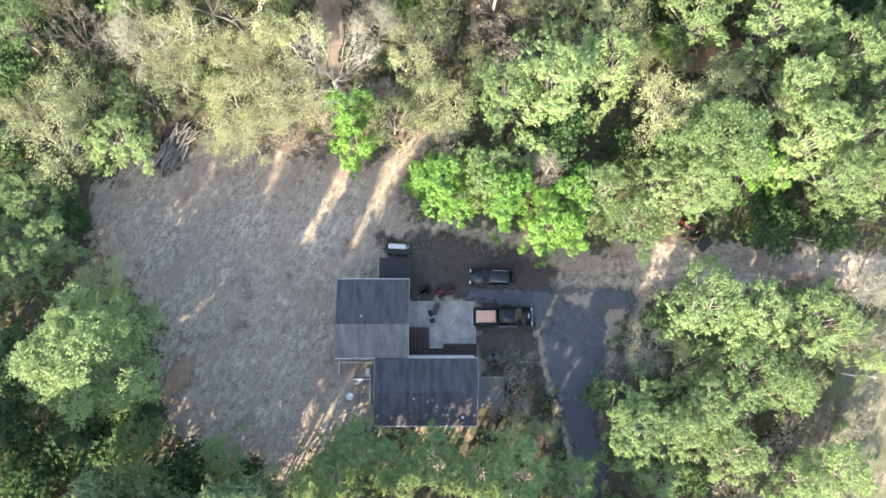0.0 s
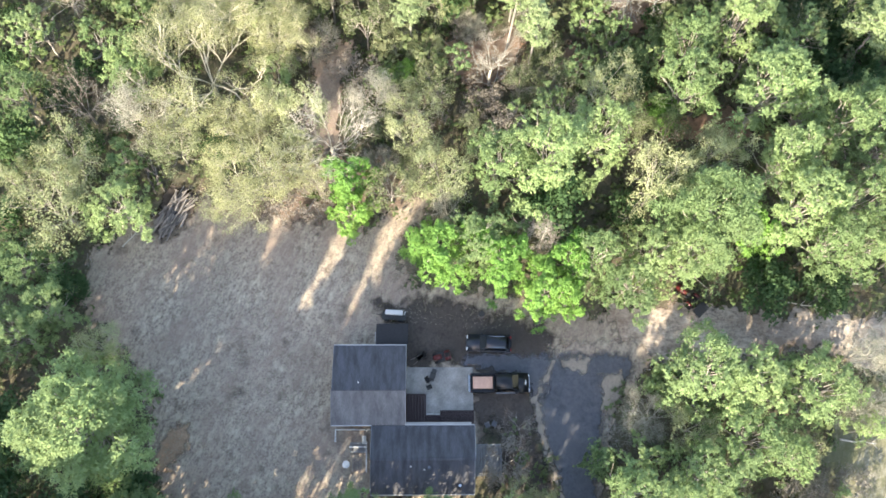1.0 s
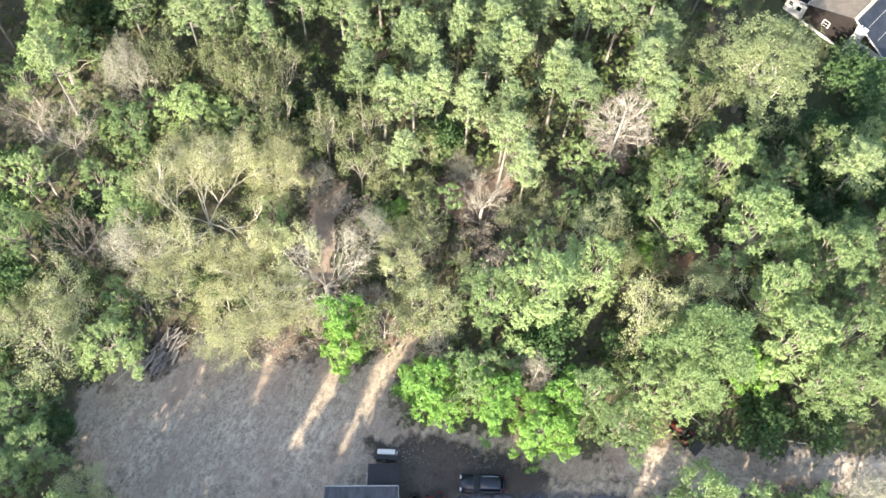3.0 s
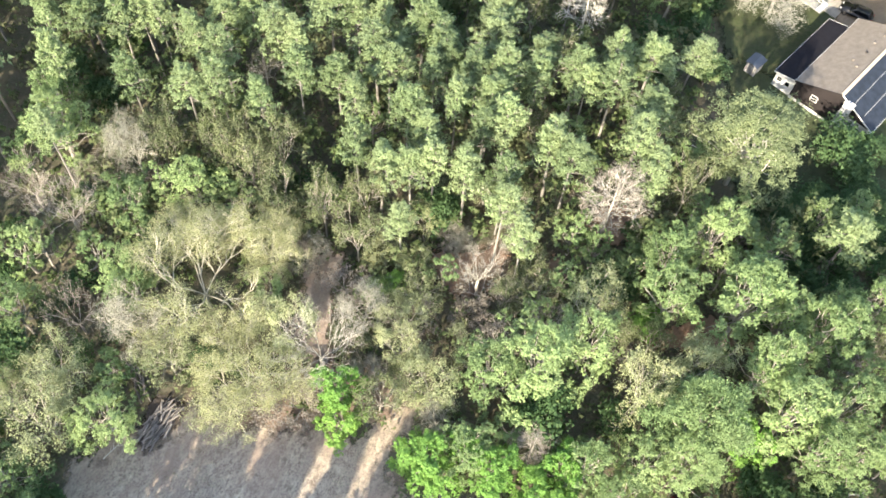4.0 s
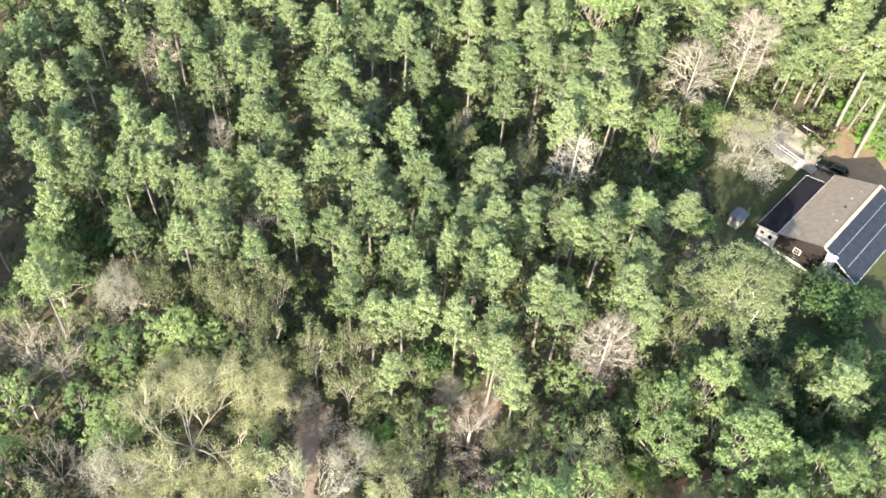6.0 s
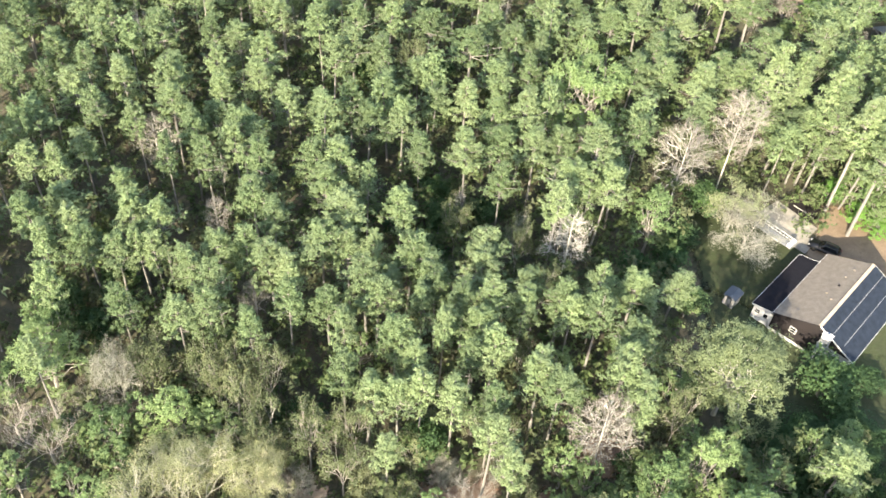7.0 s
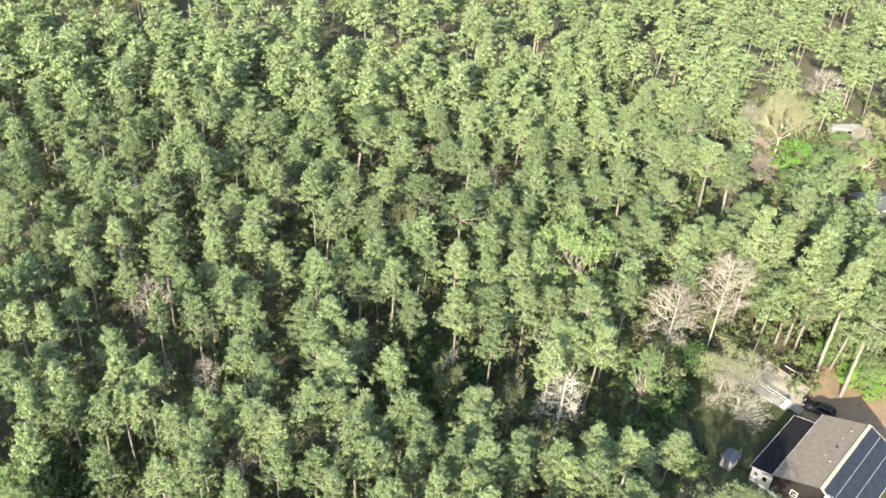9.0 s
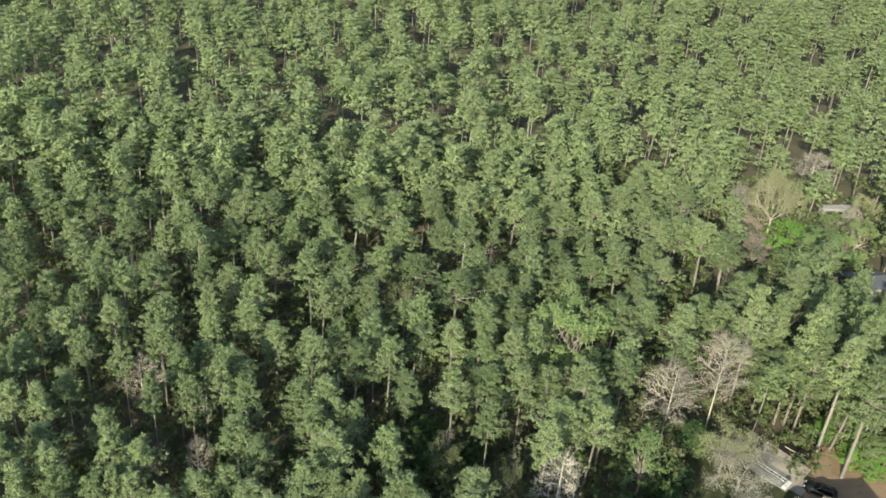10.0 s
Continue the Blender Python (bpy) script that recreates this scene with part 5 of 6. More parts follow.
slab2 = tagged(part("concrete_slab", slab([(44.4, 104.6, 0.16), (50.4, 98.6, 0.16), (54.6, 103.4, 0.16), (49.4, 109.0, 0.16)], 0.25), OLDCONCRETE), "pale concrete parking slab", "pavement", kind="structure")
path2 = tagged(part("concrete_path", slab([(50.2, 98.9, 0.15), (51.5, 97.6, 0.15), (53.6, 100.4, 0.15), (52.2, 101.6, 0.15)], 0.2), OLDCONCRETE), "grey concrete apron by the house", "pavement", kind="structure")

trailer = thing("trailer", "long white trailer with black rails on the slab's edge", "trailer", pose(47.4, 100.6, 0.12, 0, 0, -45))
part("deck", box(-3.3, 3.3, -1.0, 1.0, 0.62, 0.75, 0.02), DECK, trailer, "weathered grey deck")
for y in (0.35, 0.95):
    part("side_rail", bar((-3.2, y, 1.05), (2.4, y, 1.05), 0.07, 0.09), TRIM, trailer)
for i in range(9):
    x = -3.1 + i * 0.68
    part("cross_bar", bar((x, 0.35, 1.05), (x, 0.95, 1.05), 0.08, 0.07), TRIM, trailer)
    part("stake", bar((x, 0.95, 0.75), (x, 0.95, 1.05), 0.06, 0.06), DARKSTEEL, trailer)
part("bed_liner", box(-3.1, 2.3, 0.39, 0.91, 0.752, 0.80), RUBBER, trailer)
part("tool_box", box(2.5, 3.1, -0.9, 0.9, 0.752, 1.25, 0.03), TRIM, trailer)
part("drawbar", bar((-3.3, 0, 0.6), (-4.4, 0, 0.5), 0.12, 0.12), DARKSTEEL, trailer)
part("headboard", box(-3.3, -3.22, -0.9, 0.9, 0.752, 1.5), DARKSTEEL, trailer)
for x in (-0.2, 0.75):
    for s in (-1, 1):
        w = part("wheel", rod((x, s * 1.02, 0.36), (x, s * 1.25, 0.36), 0.36, 0.36, 18), RUBBER, trailer)
        part("rim", rod((x, s * 1.2, 0.36), (x, s * 1.26, 0.36), 0.2, 0.2, 12), CHROME, w)
part("mudguard", bar((-0.7, -1.14, 0.78), (1.25, -1.14, 0.78), 0.26, 0.04), TRIM, trailer)

bed2 = tagged(part("planting_bed", slab([(50.6, 106.9, 0.1), (54.2, 104.4, 0.1), (56.4, 109.0, 0.1), (51.6, 109.8, 0.1)], 0.2), DARKSIDING), "dark mulched bed beside the slab", "bed", kind="structure")

# far things between the pines
far = thing("shed", "pale blue-grey metal shed between the pines", "shed", pose(81.0, 157.5, 0, 0, 0, 15))
part("wall", box(-4, 4, -3, 3, 0, 2.6), SHEDROOF, far)
roof_slope("roof", -4.3, 4.3, -3.3, 2.6, 0, 3.6, SHEDROOF, far, 0.1)
roof_slope("roof", -4.3, 4.3, 3.3, 2.6, 0, 3.6, SHEDROOF, far, 0.1)
part("door", box(-1.2, 1.2, -3.06, -3.0, 0, 2.2), TRIM, far)
van = thing("caravan", "white caravan parked far off among the pines", "caravan", pose(85.0, 189.0, 0, 0, 0, 10))
part("body", side_profile([(-4, 0.6), (4, 0.6), (4.2, 1.6), (3.8, 2.9), (-3.9, 2.9), (-4.1, 1.6)], -1.2, 1.2, 0.15), VANSKIN, van)
wheels(van, (-0.6, 0.6), 1.1, 0.36, 0.22)
for x in (-2.5, 0, 2.5):
    part("window", box(x - 0.5, x + 0.5, -1.23, -1.19, 1.5, 2.2), GLASS, van)

# ---- the trees round the yard ----
tree("bigoak", -31.8, 5.0, 15, 6.2, "big light-green broadleaf tree beside the dirt yard")
tree("oak", -42.9, 20.7, 7, 3.4)
tree("oak", -39.2, 16.2, 8, 2.8)
tree("oak", -41.8, 13.5, 9, 3.1)
tree("pale", -33.0, 13.1, 8, 2.5)
tree("pale", -39.8, 26.5, 11, 4.2)
tree("oak", -34.3, 27.8, 8, 3.4)
tree("pale", -40.4, 32.7, 9, 3.5)
tree("haze", -32.9, 38.2, 11, 4.1)
tree("greybare", -40.3, 38.6, 11, 3.6)
tree("oak", -34.7, 42.1, 10, 2.7)
tree("pale", -29.3, 34.8, 9, 2.9)
tree("bud", -20.8, 33.6, 10, 6.7, "wide budding tree with yellow twigs by the yard")
tree("pale", -18.1, 39.5, 10, 3.8)
tree("bare", -13.3, 37.0, 13, 5.4, "leafless white-limbed tree beside the track")
tree("haze", -9.4, 43.0, 8, 3.0)
tree("lime", -10.9, 33.0, 9, 2.3)
tree("lime", -10.2, 30.2, 6, 2.2)
tree("grey", -6.4, 32.6, 9, 2.6)
tree("pale", -1.4, 34.8, 8, 3.5)
tree("haze", -0.2, 31.4, 6, 2.3)
tree("lime", -0.6, 26.5, 8, 3.4)
tree("lime", 5.8, 26.5, 8, 3.0)
tree("lime", 10.8, 23.3, 7, 3.0)
tree("oak", 3.0, 28.0, 9, 2.9)
tree("lime", 12.8, 27.0, 8, 2.3)
tree("oak", 19.3, 24.6, 9, 3.1)
tree("oak", 15.6, 27.3, 10, 2.8)
tree("oak", 20.8, 27.7, 11, 2.8)
tree("oak", 9.6, 36.6, 15, 4.5)
tree("oak", 4.6, 36.2, 11, 3.3)
tree("dark", 10.8, 33.1, 9, 3.6)
tree("rust", 10.0, 29.2, 7, 2.1)
tree("pale", 21.1, 35.1, 13, 3.5)
tree("bigoak", 26.0, 31.3, 17, 4.8)
tree("oak", 24.7, 27.7, 13, 3.3)
tree("lime", 22.8, 45.1, 4, 1.6)
tree("oak", 31.8, 45.4, 17, 4.2)
tree("oak", 33.3, 38.2, 16, 3.2)
tree("oak", 35.3, 33.4, 16, 3.9)
tree("oak", 38.1, 29.9, 15, 2.8)
tree("oak", 40.1, 42.9, 16, 3.5)
tree("oak", 40.9, 34.6, 16, 3.1)
tree("oak", 41.5, 29.8, 14, 2.8)
tree("lime", 31.5, 31.0, 10, 2.3)
tree("dark", 34.0, 26.8, 6, 3.4)
tree("dark", 40.2, 26.8, 6, 2.9)
tree("pale", 27.4, 39.1, 12, 3.2)
tree("oak", 14.9, 39.6, 14, 3.4)
tree("oak", 23.8, 46.1, 14, 3.5)
tree("pale", 15.3, 45.0, 13, 2.9)
tree("oak", 26.2, 15.8, 12, 4.1)
tree("oak", 31.1, 15.4, 12, 3.4)
tree("oak", 37.7, 15.5, 12, 3.6)
tree("oak", 30.9, 10.0, 11, 3.9)
tree("oak", 34.8, 8.8, 10, 2.5)
tree("oak", 20.1, 3.9, 11, 3.5)
tree("oak", 23.9, 3.4, 11, 2.7)
tree("oak", 26.4, 6.4, 10, 3.3)
tree("oak", 29.5, 2.4, 10, 3.0)
tree("pale", 26.0, 10.9, 7, 2.8)
tree("haze", 43.8, 20.6, 8, 3.5)
tree("haze", 44.4, 14.5, 6, 2.6)
tree("shrub", 42.6, 7.0, 3, 2.3)
tree("shrub", 39.7, 6.8, 3, 2.3)
tree("greybare", 44.4, 1.1, 6, 1.9)
tree("oak", 43.0, 12.4, 9, 1.4)
tree("shrub", 37.2, 4.8, 4, 3.1)
tree("shrub", 35.6, 1.9, 4, 3.1)
tree("shrub", 30.5, -0.3, 4, 2.8)
tree("oak", 40.0, 1.9, 9, 3.2)
tree("oak", 36.5, 0.4, 8, 2.4)
tree("oak", 22.9, -0.9, 8, 2.4)
tree("bush", 17.1, 6.8, 4, 2.0)
tree("haze", 21.9, 11.8, 4, 2.9)
tree("greybare", 19.3, 9.3, 3.5, 2.3)
tree("bush", 23.7, 15.6, 3, 2.3)
tree("shrub", 8.1, 5.9, 3.5, 2.6)
tree("greybare", 9.2, 9.5, 3, 2.3)
tree("pale", 10.5, 2.8, 4, 2.5)
tree("oak", -6.4, -0.8, 9, 2.8)
tree("oak", -8.2, -3.6, 9, 2.9)
tree("oak", -3.0, -1.8, 9, 3.2)
tree("oak", 1.2, -1.1, 9, 3.2)
tree("oak", 5.6, -2.0, 9, 2.7)
tree("oak", 9.3, -1.6, 10, 3.5)
tree("oak", 14.7, -1.6, 9, 2.7)
tree("oak", -10.2, -4.9, 8, 2.4)
tree("oak", -19.3, -2.7, 7, 2.3)
tree("dark", -16.7, -4.8, 4, 2.5)
tree("pale", -13.5, -5.2, 7, 2.2)
tree("oak", -26.7, -6.2, 8, 2.9)
tree("dark", -22.9, -5.3, 7, 3.3)
tree("dark", -32.6, -3.1, 7, 4.1)
tree("dark", -36.7, -7.2, 7, 3.8)
tree("dark", -41.4, 4.3, 6, 3.4)
tree("dark", -39.6, -2.2, 8, 3.3)
tree("oak", -27.7, -1.5, 7, 2.7)
tree("dark", -27.8, 0.1, 6, 2.5)
tree("dark", -38.7, 19.3, 4, 2.3)
tree("oak", -46.1, 38.0, 12, 2.6)
tree("dark", -45.9, 33.7, 9, 2.9)
tree("pale", -44.6, 29.2, 9, 2.3)
tree("bush", -7.8, 46.4, 4, 2.5)
tree("shrub", -14.8, 32.2, 3.5, 2.7)
tree("shrub", -18.3, 31.2, 3.5, 2.7)
tree("shrub", -22.6, 31.4, 3.5, 2.4)
tree("shrub", -13.8, 34.0, 3.5, 2.4)
tree("pale", -5.2, 38.6, 9, 2.4)
tree("bigbud", -27.2, 43.2, 13, 9.4, "wide spreading pale yellow budding tree at the wood's edge")
tree("bud", -20.9, 49.2, 11, 4.7)
tree("oak", -37.8, 53.2, 9, 3.5)
tree("greybare", -44.5, 51.3, 11, 5.0)
tree("greybare", -49.9, 54.4, 9, 3.9)
tree("haze", -38.9, 59.9, 12, 3.2)
tree("oak", -35.5, 43.3, 11, 2.7)
tree("rust", 17.7, 57.3, 15, 3.7, "pinkish-brown leafless tree in the green wood")
tree("bare", 3.0, 48.0, 12, 3.4, "dead tree with bleached crooked limbs over brown litter")
tree("spire", 14.3, 86.6, 15, 3.4)
tree("paleoak", 33.7, 67.2, 16, 6.3, "tall pale-green broadleaf tree behind the brown house")
tree("rust", 31.6, 105.0, 16, 4.0)
tree("haze", 42.0, 97.7, 8, 6.0)
tree("pale", 40.2, 101.2, 9, 4.0)
tree("dark", 48.0, 71.4, 7.5, 4.4)
tree("dark", 31.5, 83.5, 6, 2.7)
tree("dark", 49.7, 68.1, 3.7, 3.2)
tree("dark", 43.9, 64.2, 3.7, 3.3)
tree("dark", 52.1, 64.7, 3.1, 3.1)
tree("dark", 41.1, 62.3, 3.7, 2.8)
tree("dark", 54.8, 73.8, 2.5, 2.5)
tree("oak", 64.0, 154.9, 9, 4.9)
tree("pale", -4.9, 42.6, 7, 3.0)
tree("grey", -3.2, 45.4, 7, 2.5)
tree("lime", 68.1, 168.3, 8, 4.9)
tree("oak", 71.5, 160.2, 11, 6.7)
tree("oak", 18.0, 116.4, 18, 6.2)
tree("lime", 22.6, 45.6, 5, 1.9)
tree("lime", 37.1, 105.4, 4.5, 2.2)
tree("lime", 60.8, 105.6, 3.5, 2.0)
tree("lime", 63.4, 103.2, 3, 1.8)
tree("lime", 57.4, 110.4, 4, 2.0)
tree("lime", 66.0, 105.6, 4, 2.2)
tree("dark", 52.6, 134.0, 9, 3.6)
tree("lime", 53.0, 131.0, 6, 2.4)
tree("bud", 66.4, 178.0, 15, 6.0, "wide tan half-bare tree beside the far track")
tree("haze", 59.0, 178.0, 12, 3.4)
tree("oak", 80.5, 181.0, 5, 3.4)
tree("haze", 85.5, 181.5, 6, 3.2)
tree("pale", 89.5, 184.5, 8, 3.4)
tree("bush", 77.0, 186.0, 3, 2.4)
tree("small", 74.5, 190.0, 8, 3.0)
tree("rust", 80.0, 196.0, 13, 4.5)
tree("oak", 83.0, 171.0, 9, 4.0)
tree("dark", 76.0, 153.0, 4, 2.4)
tree("small", 72.5, 149.0, 7, 2.6)
tree("grey", 69.5, 141.0, 9, 2.8)
tree("lime", -6.4, 47.6, 4, 1.4)
tree("shrub", -4.0, 43.3, 3, 3.2)
tree("shrub", 3.4, 47.5, 3.5, 3.2)
tree("shrub", -12.1, 46.5, 4, 2.9)
tree("dark", 38.3, 60.0, 5.0, 2.8)
tree("dark", 43.1, 59.3, 4.3, 2.8)
tree("dark", 40.4, 54.1, 4.3, 2.9)
tree("dark", 47.1, 59.0, 4.3, 3.0)
tree("dark", 46.1, 52.8, 3.7, 2.6)
tree("dark", 45.4, 65.3, 3.1, 2.1)

# ---- trees of the wood that stand out ----
tree("oak", 35.0, 39.6, 13, 2.6)
tree("oak", 41.4, 44.4, 14, 3.0)
tree("oak", 36.3, 44.8, 13, 2.7)
tree("oak", 45.5, 46.7, 14, 2.7)
tree("oak", 32.9, 48.1, 14, 3.1)
tree("pine", 7.3, 49.6, 16, 1.8)
tree("dark", 41.1, 50.0, 8, 2.7)
tree("grey", -11.1, 50.8, 13, 2.5)
tree("pine", -6.1, 51.5, 14, 1.7)
tree("oak", 24.1, 51.7, 13, 3.1)
tree("pine", 4.7, 52.8, 16, 2.1)
tree("oak", 28.9, 53.6, 15, 2.8)
tree("grey", -15.4, 54.0, 13, 2.6)
tree("grey", -20.5, 54.2, 13, 2.6)
tree("grey", -10.4, 55.4, 13, 2.2)
tree("oak", -30.7, 55.4, 11, 2.9)
tree("pine", -45.8, 56.3, 17.4, 1.9)
tree("pine", 4.8, 56.5, 16.9, 1.9)
tree("dark", -1.9, 56.9, 7, 2.7)
tree("pine", -5.6, 57.3, 16, 1.9)
tree("pine", 0.5, 57.4, 17, 2.2)
tree("grey", -23.8, 57.4, 12, 2.6)
tree("pine", -3.2, 57.6, 17.1, 1.9)
tree("pine", -9.3, 57.8, 15.6, 2.3)
tree("greybare", -41.5, 57.8, 9, 3.2)
tree("oak", -48.0, 61.1, 12, 4.2)
tree("pine", -11.9, 58.6, 17.6, 1.8)
tree("pine", 21.4, 59.3, 16.5, 2.3)
tree("pine", 12.1, 59.5, 16.8, 2.3)
tree("dark", 44.2, 59.6, 4.3, 2.7)
tree("oak", 42.7, 59.8, 9, 2.0)
tree("grey", -27.1, 60.2, 12, 2.3)
tree("dark", 50.1, 60.6, 3.7, 2.9)
tree("oak", 47.0, 61.1, 9, 2.0)
tree("grey", -25.4, 61.2, 13, 2.7)
tree("grey", -35.9, 61.3, 12, 2.1)
tree("grey", -21.6, 61.6, 13, 2.6)
tree("dark", 47.0, 62.0, 5.6, 2.9)
tree("pine", -4.8, 62.0, 15.7, 2.3)
tree("grey", -28.9, 62.1, 12, 2.3)
tree("grey", -35.1, 62.3, 11, 3.0)
tree("pine", 10.3, 62.3, 16.8, 2.6)
tree("pine", 19.6, 62.4, 18.4, 2.3)
tree("pine", 2.1, 62.9, 16.8, 1.8)
tree("pine", 4.5, 63.2, 18.1, 2.3)
tree("pine", -23.7, 64.1, 17.1, 2.0)
tree("pine", -7.0, 64.8, 17.3, 2.4)
tree("pine", -32.3, 64.8, 16.4, 2.2)
tree("oak", -49.0, 64.9, 13, 2.7)
tree("pine", -12.9, 65.3, 16.6, 1.8)
tree("pine", -28.6, 65.8, 16.9, 2.2)
tree("pine", -39.4, 66.2, 15.6, 1.9)
tree("pine", -1.4, 66.2, 17.4, 1.8)
tree("pine", -48.2, 66.5, 18.5, 1.8)
tree("pine", 20.9, 67.4, 17, 2.4)
tree("pine", 2.6, 67.5, 16.1, 2.4)
tree("pine", -19.9, 67.8, 18, 1.9)
tree("pine", -15.5, 69.1, 15.6, 2.2)
tree("dark", -45.5, 69.1, 7, 2.5)
tree("pine", -9.7, 70.5, 15.8, 2.5)
tree("pine", -28.9, 70.6, 17.4, 2.0)
tree("pine", 17.0, 70.7, 17.8, 2.4)
tree("pine", 4.3, 71.1, 17.5, 2.2)
tree("pine", 1.0, 71.2, 16.7, 2.5)
tree("pine", -4.3, 71.2, 15.7, 2.0)
tree("pine", 13.9, 71.4, 16.1, 2.1)
tree("dark", -49.9, 71.8, 8, 2.9)
tree("pine", -11.3, 72.6, 17.6, 2.5)
tree("pine", -2.5, 73.4, 15.6, 2.2)
tree("pine", -51.3, 73.4, 17.3, 2.2)
tree("pine", 12.5, 73.4, 16.8, 2.1)
tree("pine", -42.5, 73.5, 16.2, 2.0)
tree("pine", -33.5, 73.6, 16.3, 2.2)
tree("pine", -21.3, 74.3, 16.1, 2.0)
tree("rust", -26.0, 74.4, 9, 2.0)
tree("pine", -23.4, 74.8, 16.4, 2.5)
tree("pine", -37.8, 74.9, 15.8, 1.8)
tree("pine", -46.4, 75.5, 16, 2.3)
tree("pine", -40.1, 75.8, 16.1, 1.8)
tree("pine", 17.5, 75.8, 16.9, 1.8)
tree("dark", -44.3, 76.3, 8, 2.9)
tree("pine", -30.6, 76.5, 15.5, 2.4)
tree("pine", -26.7, 76.8, 16.4, 2.2)
tree("pine", -54.2, 77.4, 18, 2.4)
tree("pine", -49.4, 77.5, 17.4, 2.4)
tree("pine", -17.6, 77.8, 17.9, 2.6)
tree("pine", -11.4, 78.4, 16.2, 1.9)
tree("pine", -14.3, 78.5, 15.6, 2.2)
tree("pine", -42.0, 79.7, 17.1, 2.6)
tree("pine", -38.7, 79.8, 17.6, 2.1)
tree("dark", 24.7, 80.4, 7, 2.6)
tree("pine", -25.2, 83.1, 15.8, 2.3)
tree("oak", 31.6, 83.1, 5, 1.8)
tree("pine", -45.5, 84.7, 17, 2.2)
tree("pine", -8.6, 85.3, 17.7, 2.5)
tree("rust", -33.5, 85.9, 12, 1.7)
tree("oak", 3.2, 86.0, 9, 2.5)
tree("pine", -28.1, 86.2, 16.1, 2.7)
tree("grey", 7.6, 86.4, 12, 2.1)
tree("dark", -5.3, 87.4, 6, 2.8)
tree("dark", 24.6, 87.5, 7, 3.1)
tree("pine", 12.0, 88.0, 18.4, 2.3)
tree("pine", -55.1, 88.1, 16.8, 2.0)
tree("pine", -58.8, 88.7, 16.8, 2.2)
tree("pine", -18.9, 89.1, 16.2, 2.8)
tree("bare", 15.6, 89.6, 12, 2.2)
tree("pine", -13.6, 89.8, 17.5, 1.8)
tree("grey", -1.1, 90.2, 12, 2.2)
tree("pine", -40.5, 90.6, 18.2, 1.8)
tree("dark", 29.8, 90.8, 6, 3.2)
tree("bare", 8.2, 90.9, 11, 1.4)
tree("pine", -28.4, 91.5, 18.4, 2.4)
tree("pine", -35.6, 91.8, 17, 2.0)
tree("pine", 4.6, 93.3, 16.4, 2.0)
tree("dark", -15.7, 93.5, 7, 2.9)
tree("oak", 26.4, 93.5, 14, 3.0)
tree("pine", 13.9, 93.7, 17.3, 3.3)
tree("pine", -62.3, 93.9, 17.8, 1.8)
tree("pine", -17.3, 93.9, 17.5, 2.9)
tree("pine", 18.8, 94.0, 17.8, 2.4)
tree("pine", -20.9, 94.2, 16.7, 2.5)
tree("dark", -3.5, 94.5, 6, 2.9)
tree("bare", -0.7, 95.0, 10, 1.3)
tree("pine", -32.5, 95.3, 17.6, 2.3)
tree("dark", 32.1, 95.6, 6, 2.6)
tree("bare", -35.4, 96.3, 11, 1.1)
tree("pine", -39.3, 97.1, 18, 2.3)
tree("dark", 3.1, 97.1, 5, 2.9)
tree("pine", -0.4, 98.6, 17.7, 2.5)
tree("pine", -32.6, 99.1, 17, 3.0)
tree("pine", -47.8, 99.3, 16.5, 1.8)
tree("pine", -7.2, 99.7, 15.6, 2.5)
tree("rust", -45.9, 100.3, 13, 2.9)
tree("pine", -53.7, 100.4, 17.2, 2.1)
tree("dark", -4.8, 100.4, 6, 3.0)
tree("pine", -36.9, 101.1, 15.7, 2.4)
tree("pine", 9.3, 101.3, 16.4, 2.7)
tree("pine", 58.9, 102.4, 22, 3.5)
tree("pine", 4.5, 102.5, 15.8, 3.0)
tree("pine", 13.1, 102.6, 15.6, 2.6)
tree("pine", -43.4, 102.8, 17, 2.4)
tree("pine", 69.0, 103.0, 15.5, 2.9)
tree("tallpine", 66.5, 103.5, 23, 3.5)
tree("pine", -15.6, 104.3, 16.3, 2.8)
tree("dark", 35.8, 104.7, 6, 2.8)
tree("pine", -10.3, 104.9, 17.2, 2.4)
tree("oak", 63.5, 105.2, 6, 3.0)
tree("pine", 24.2, 105.2, 17.3, 2.2)
tree("pine", -58.5, 105.4, 17, 2.6)
tree("pine", -68.0, 106.0, 17.1, 2.2)
tree("pine", 56.0, 106.4, 23, 3.1)
tree("pine", -18.0, 106.4, 17.9, 2.5)
tree("pine", -22.7, 106.9, 15.5, 2.2)
tree("pine", 7.5, 107.0, 18.4, 2.8)
tree("tallpine", 70.0, 107.0, 22, 3.1)
tree("pine", -64.0, 107.2, 15.9, 1.8)
tree("pine", -27.6, 107.8, 15.9, 2.7)
tree("tallpine", 63.0, 108.0, 21, 3.1)
tree("pine", 3.4, 108.2, 16.6, 2.2)
tree("pine", 59.0, 108.5, 13.5, 2.6)
tree("pine", -45.9, 108.5, 17.9, 2.8)
tree("pine", -38.0, 108.6, 15.7, 2.2)
tree("oak", 60.9, 109.3, 7, 3.1)
tree("pine", -1.4, 109.9, 17, 2.7)
tree("pine", 65.0, 110.0, 14, 2.6)
tree("pine", -53.1, 110.2, 16.1, 2.7)
tree("pine", 58.5, 111.0, 14, 2.6)
tree("pine", -59.1, 111.3, 16.3, 2.5)
tree("tallpine", 53.8, 111.4, 21, 3.3)
tree("rust", 39.8, 110.4, 19, 3.6, "tall half-bare tree with tan twigs behind the slab")
tree("tallpine", 60.0, 112.0, 24, 3.3)
tree("tallpine", 67.0, 112.0, 23, 3.3)
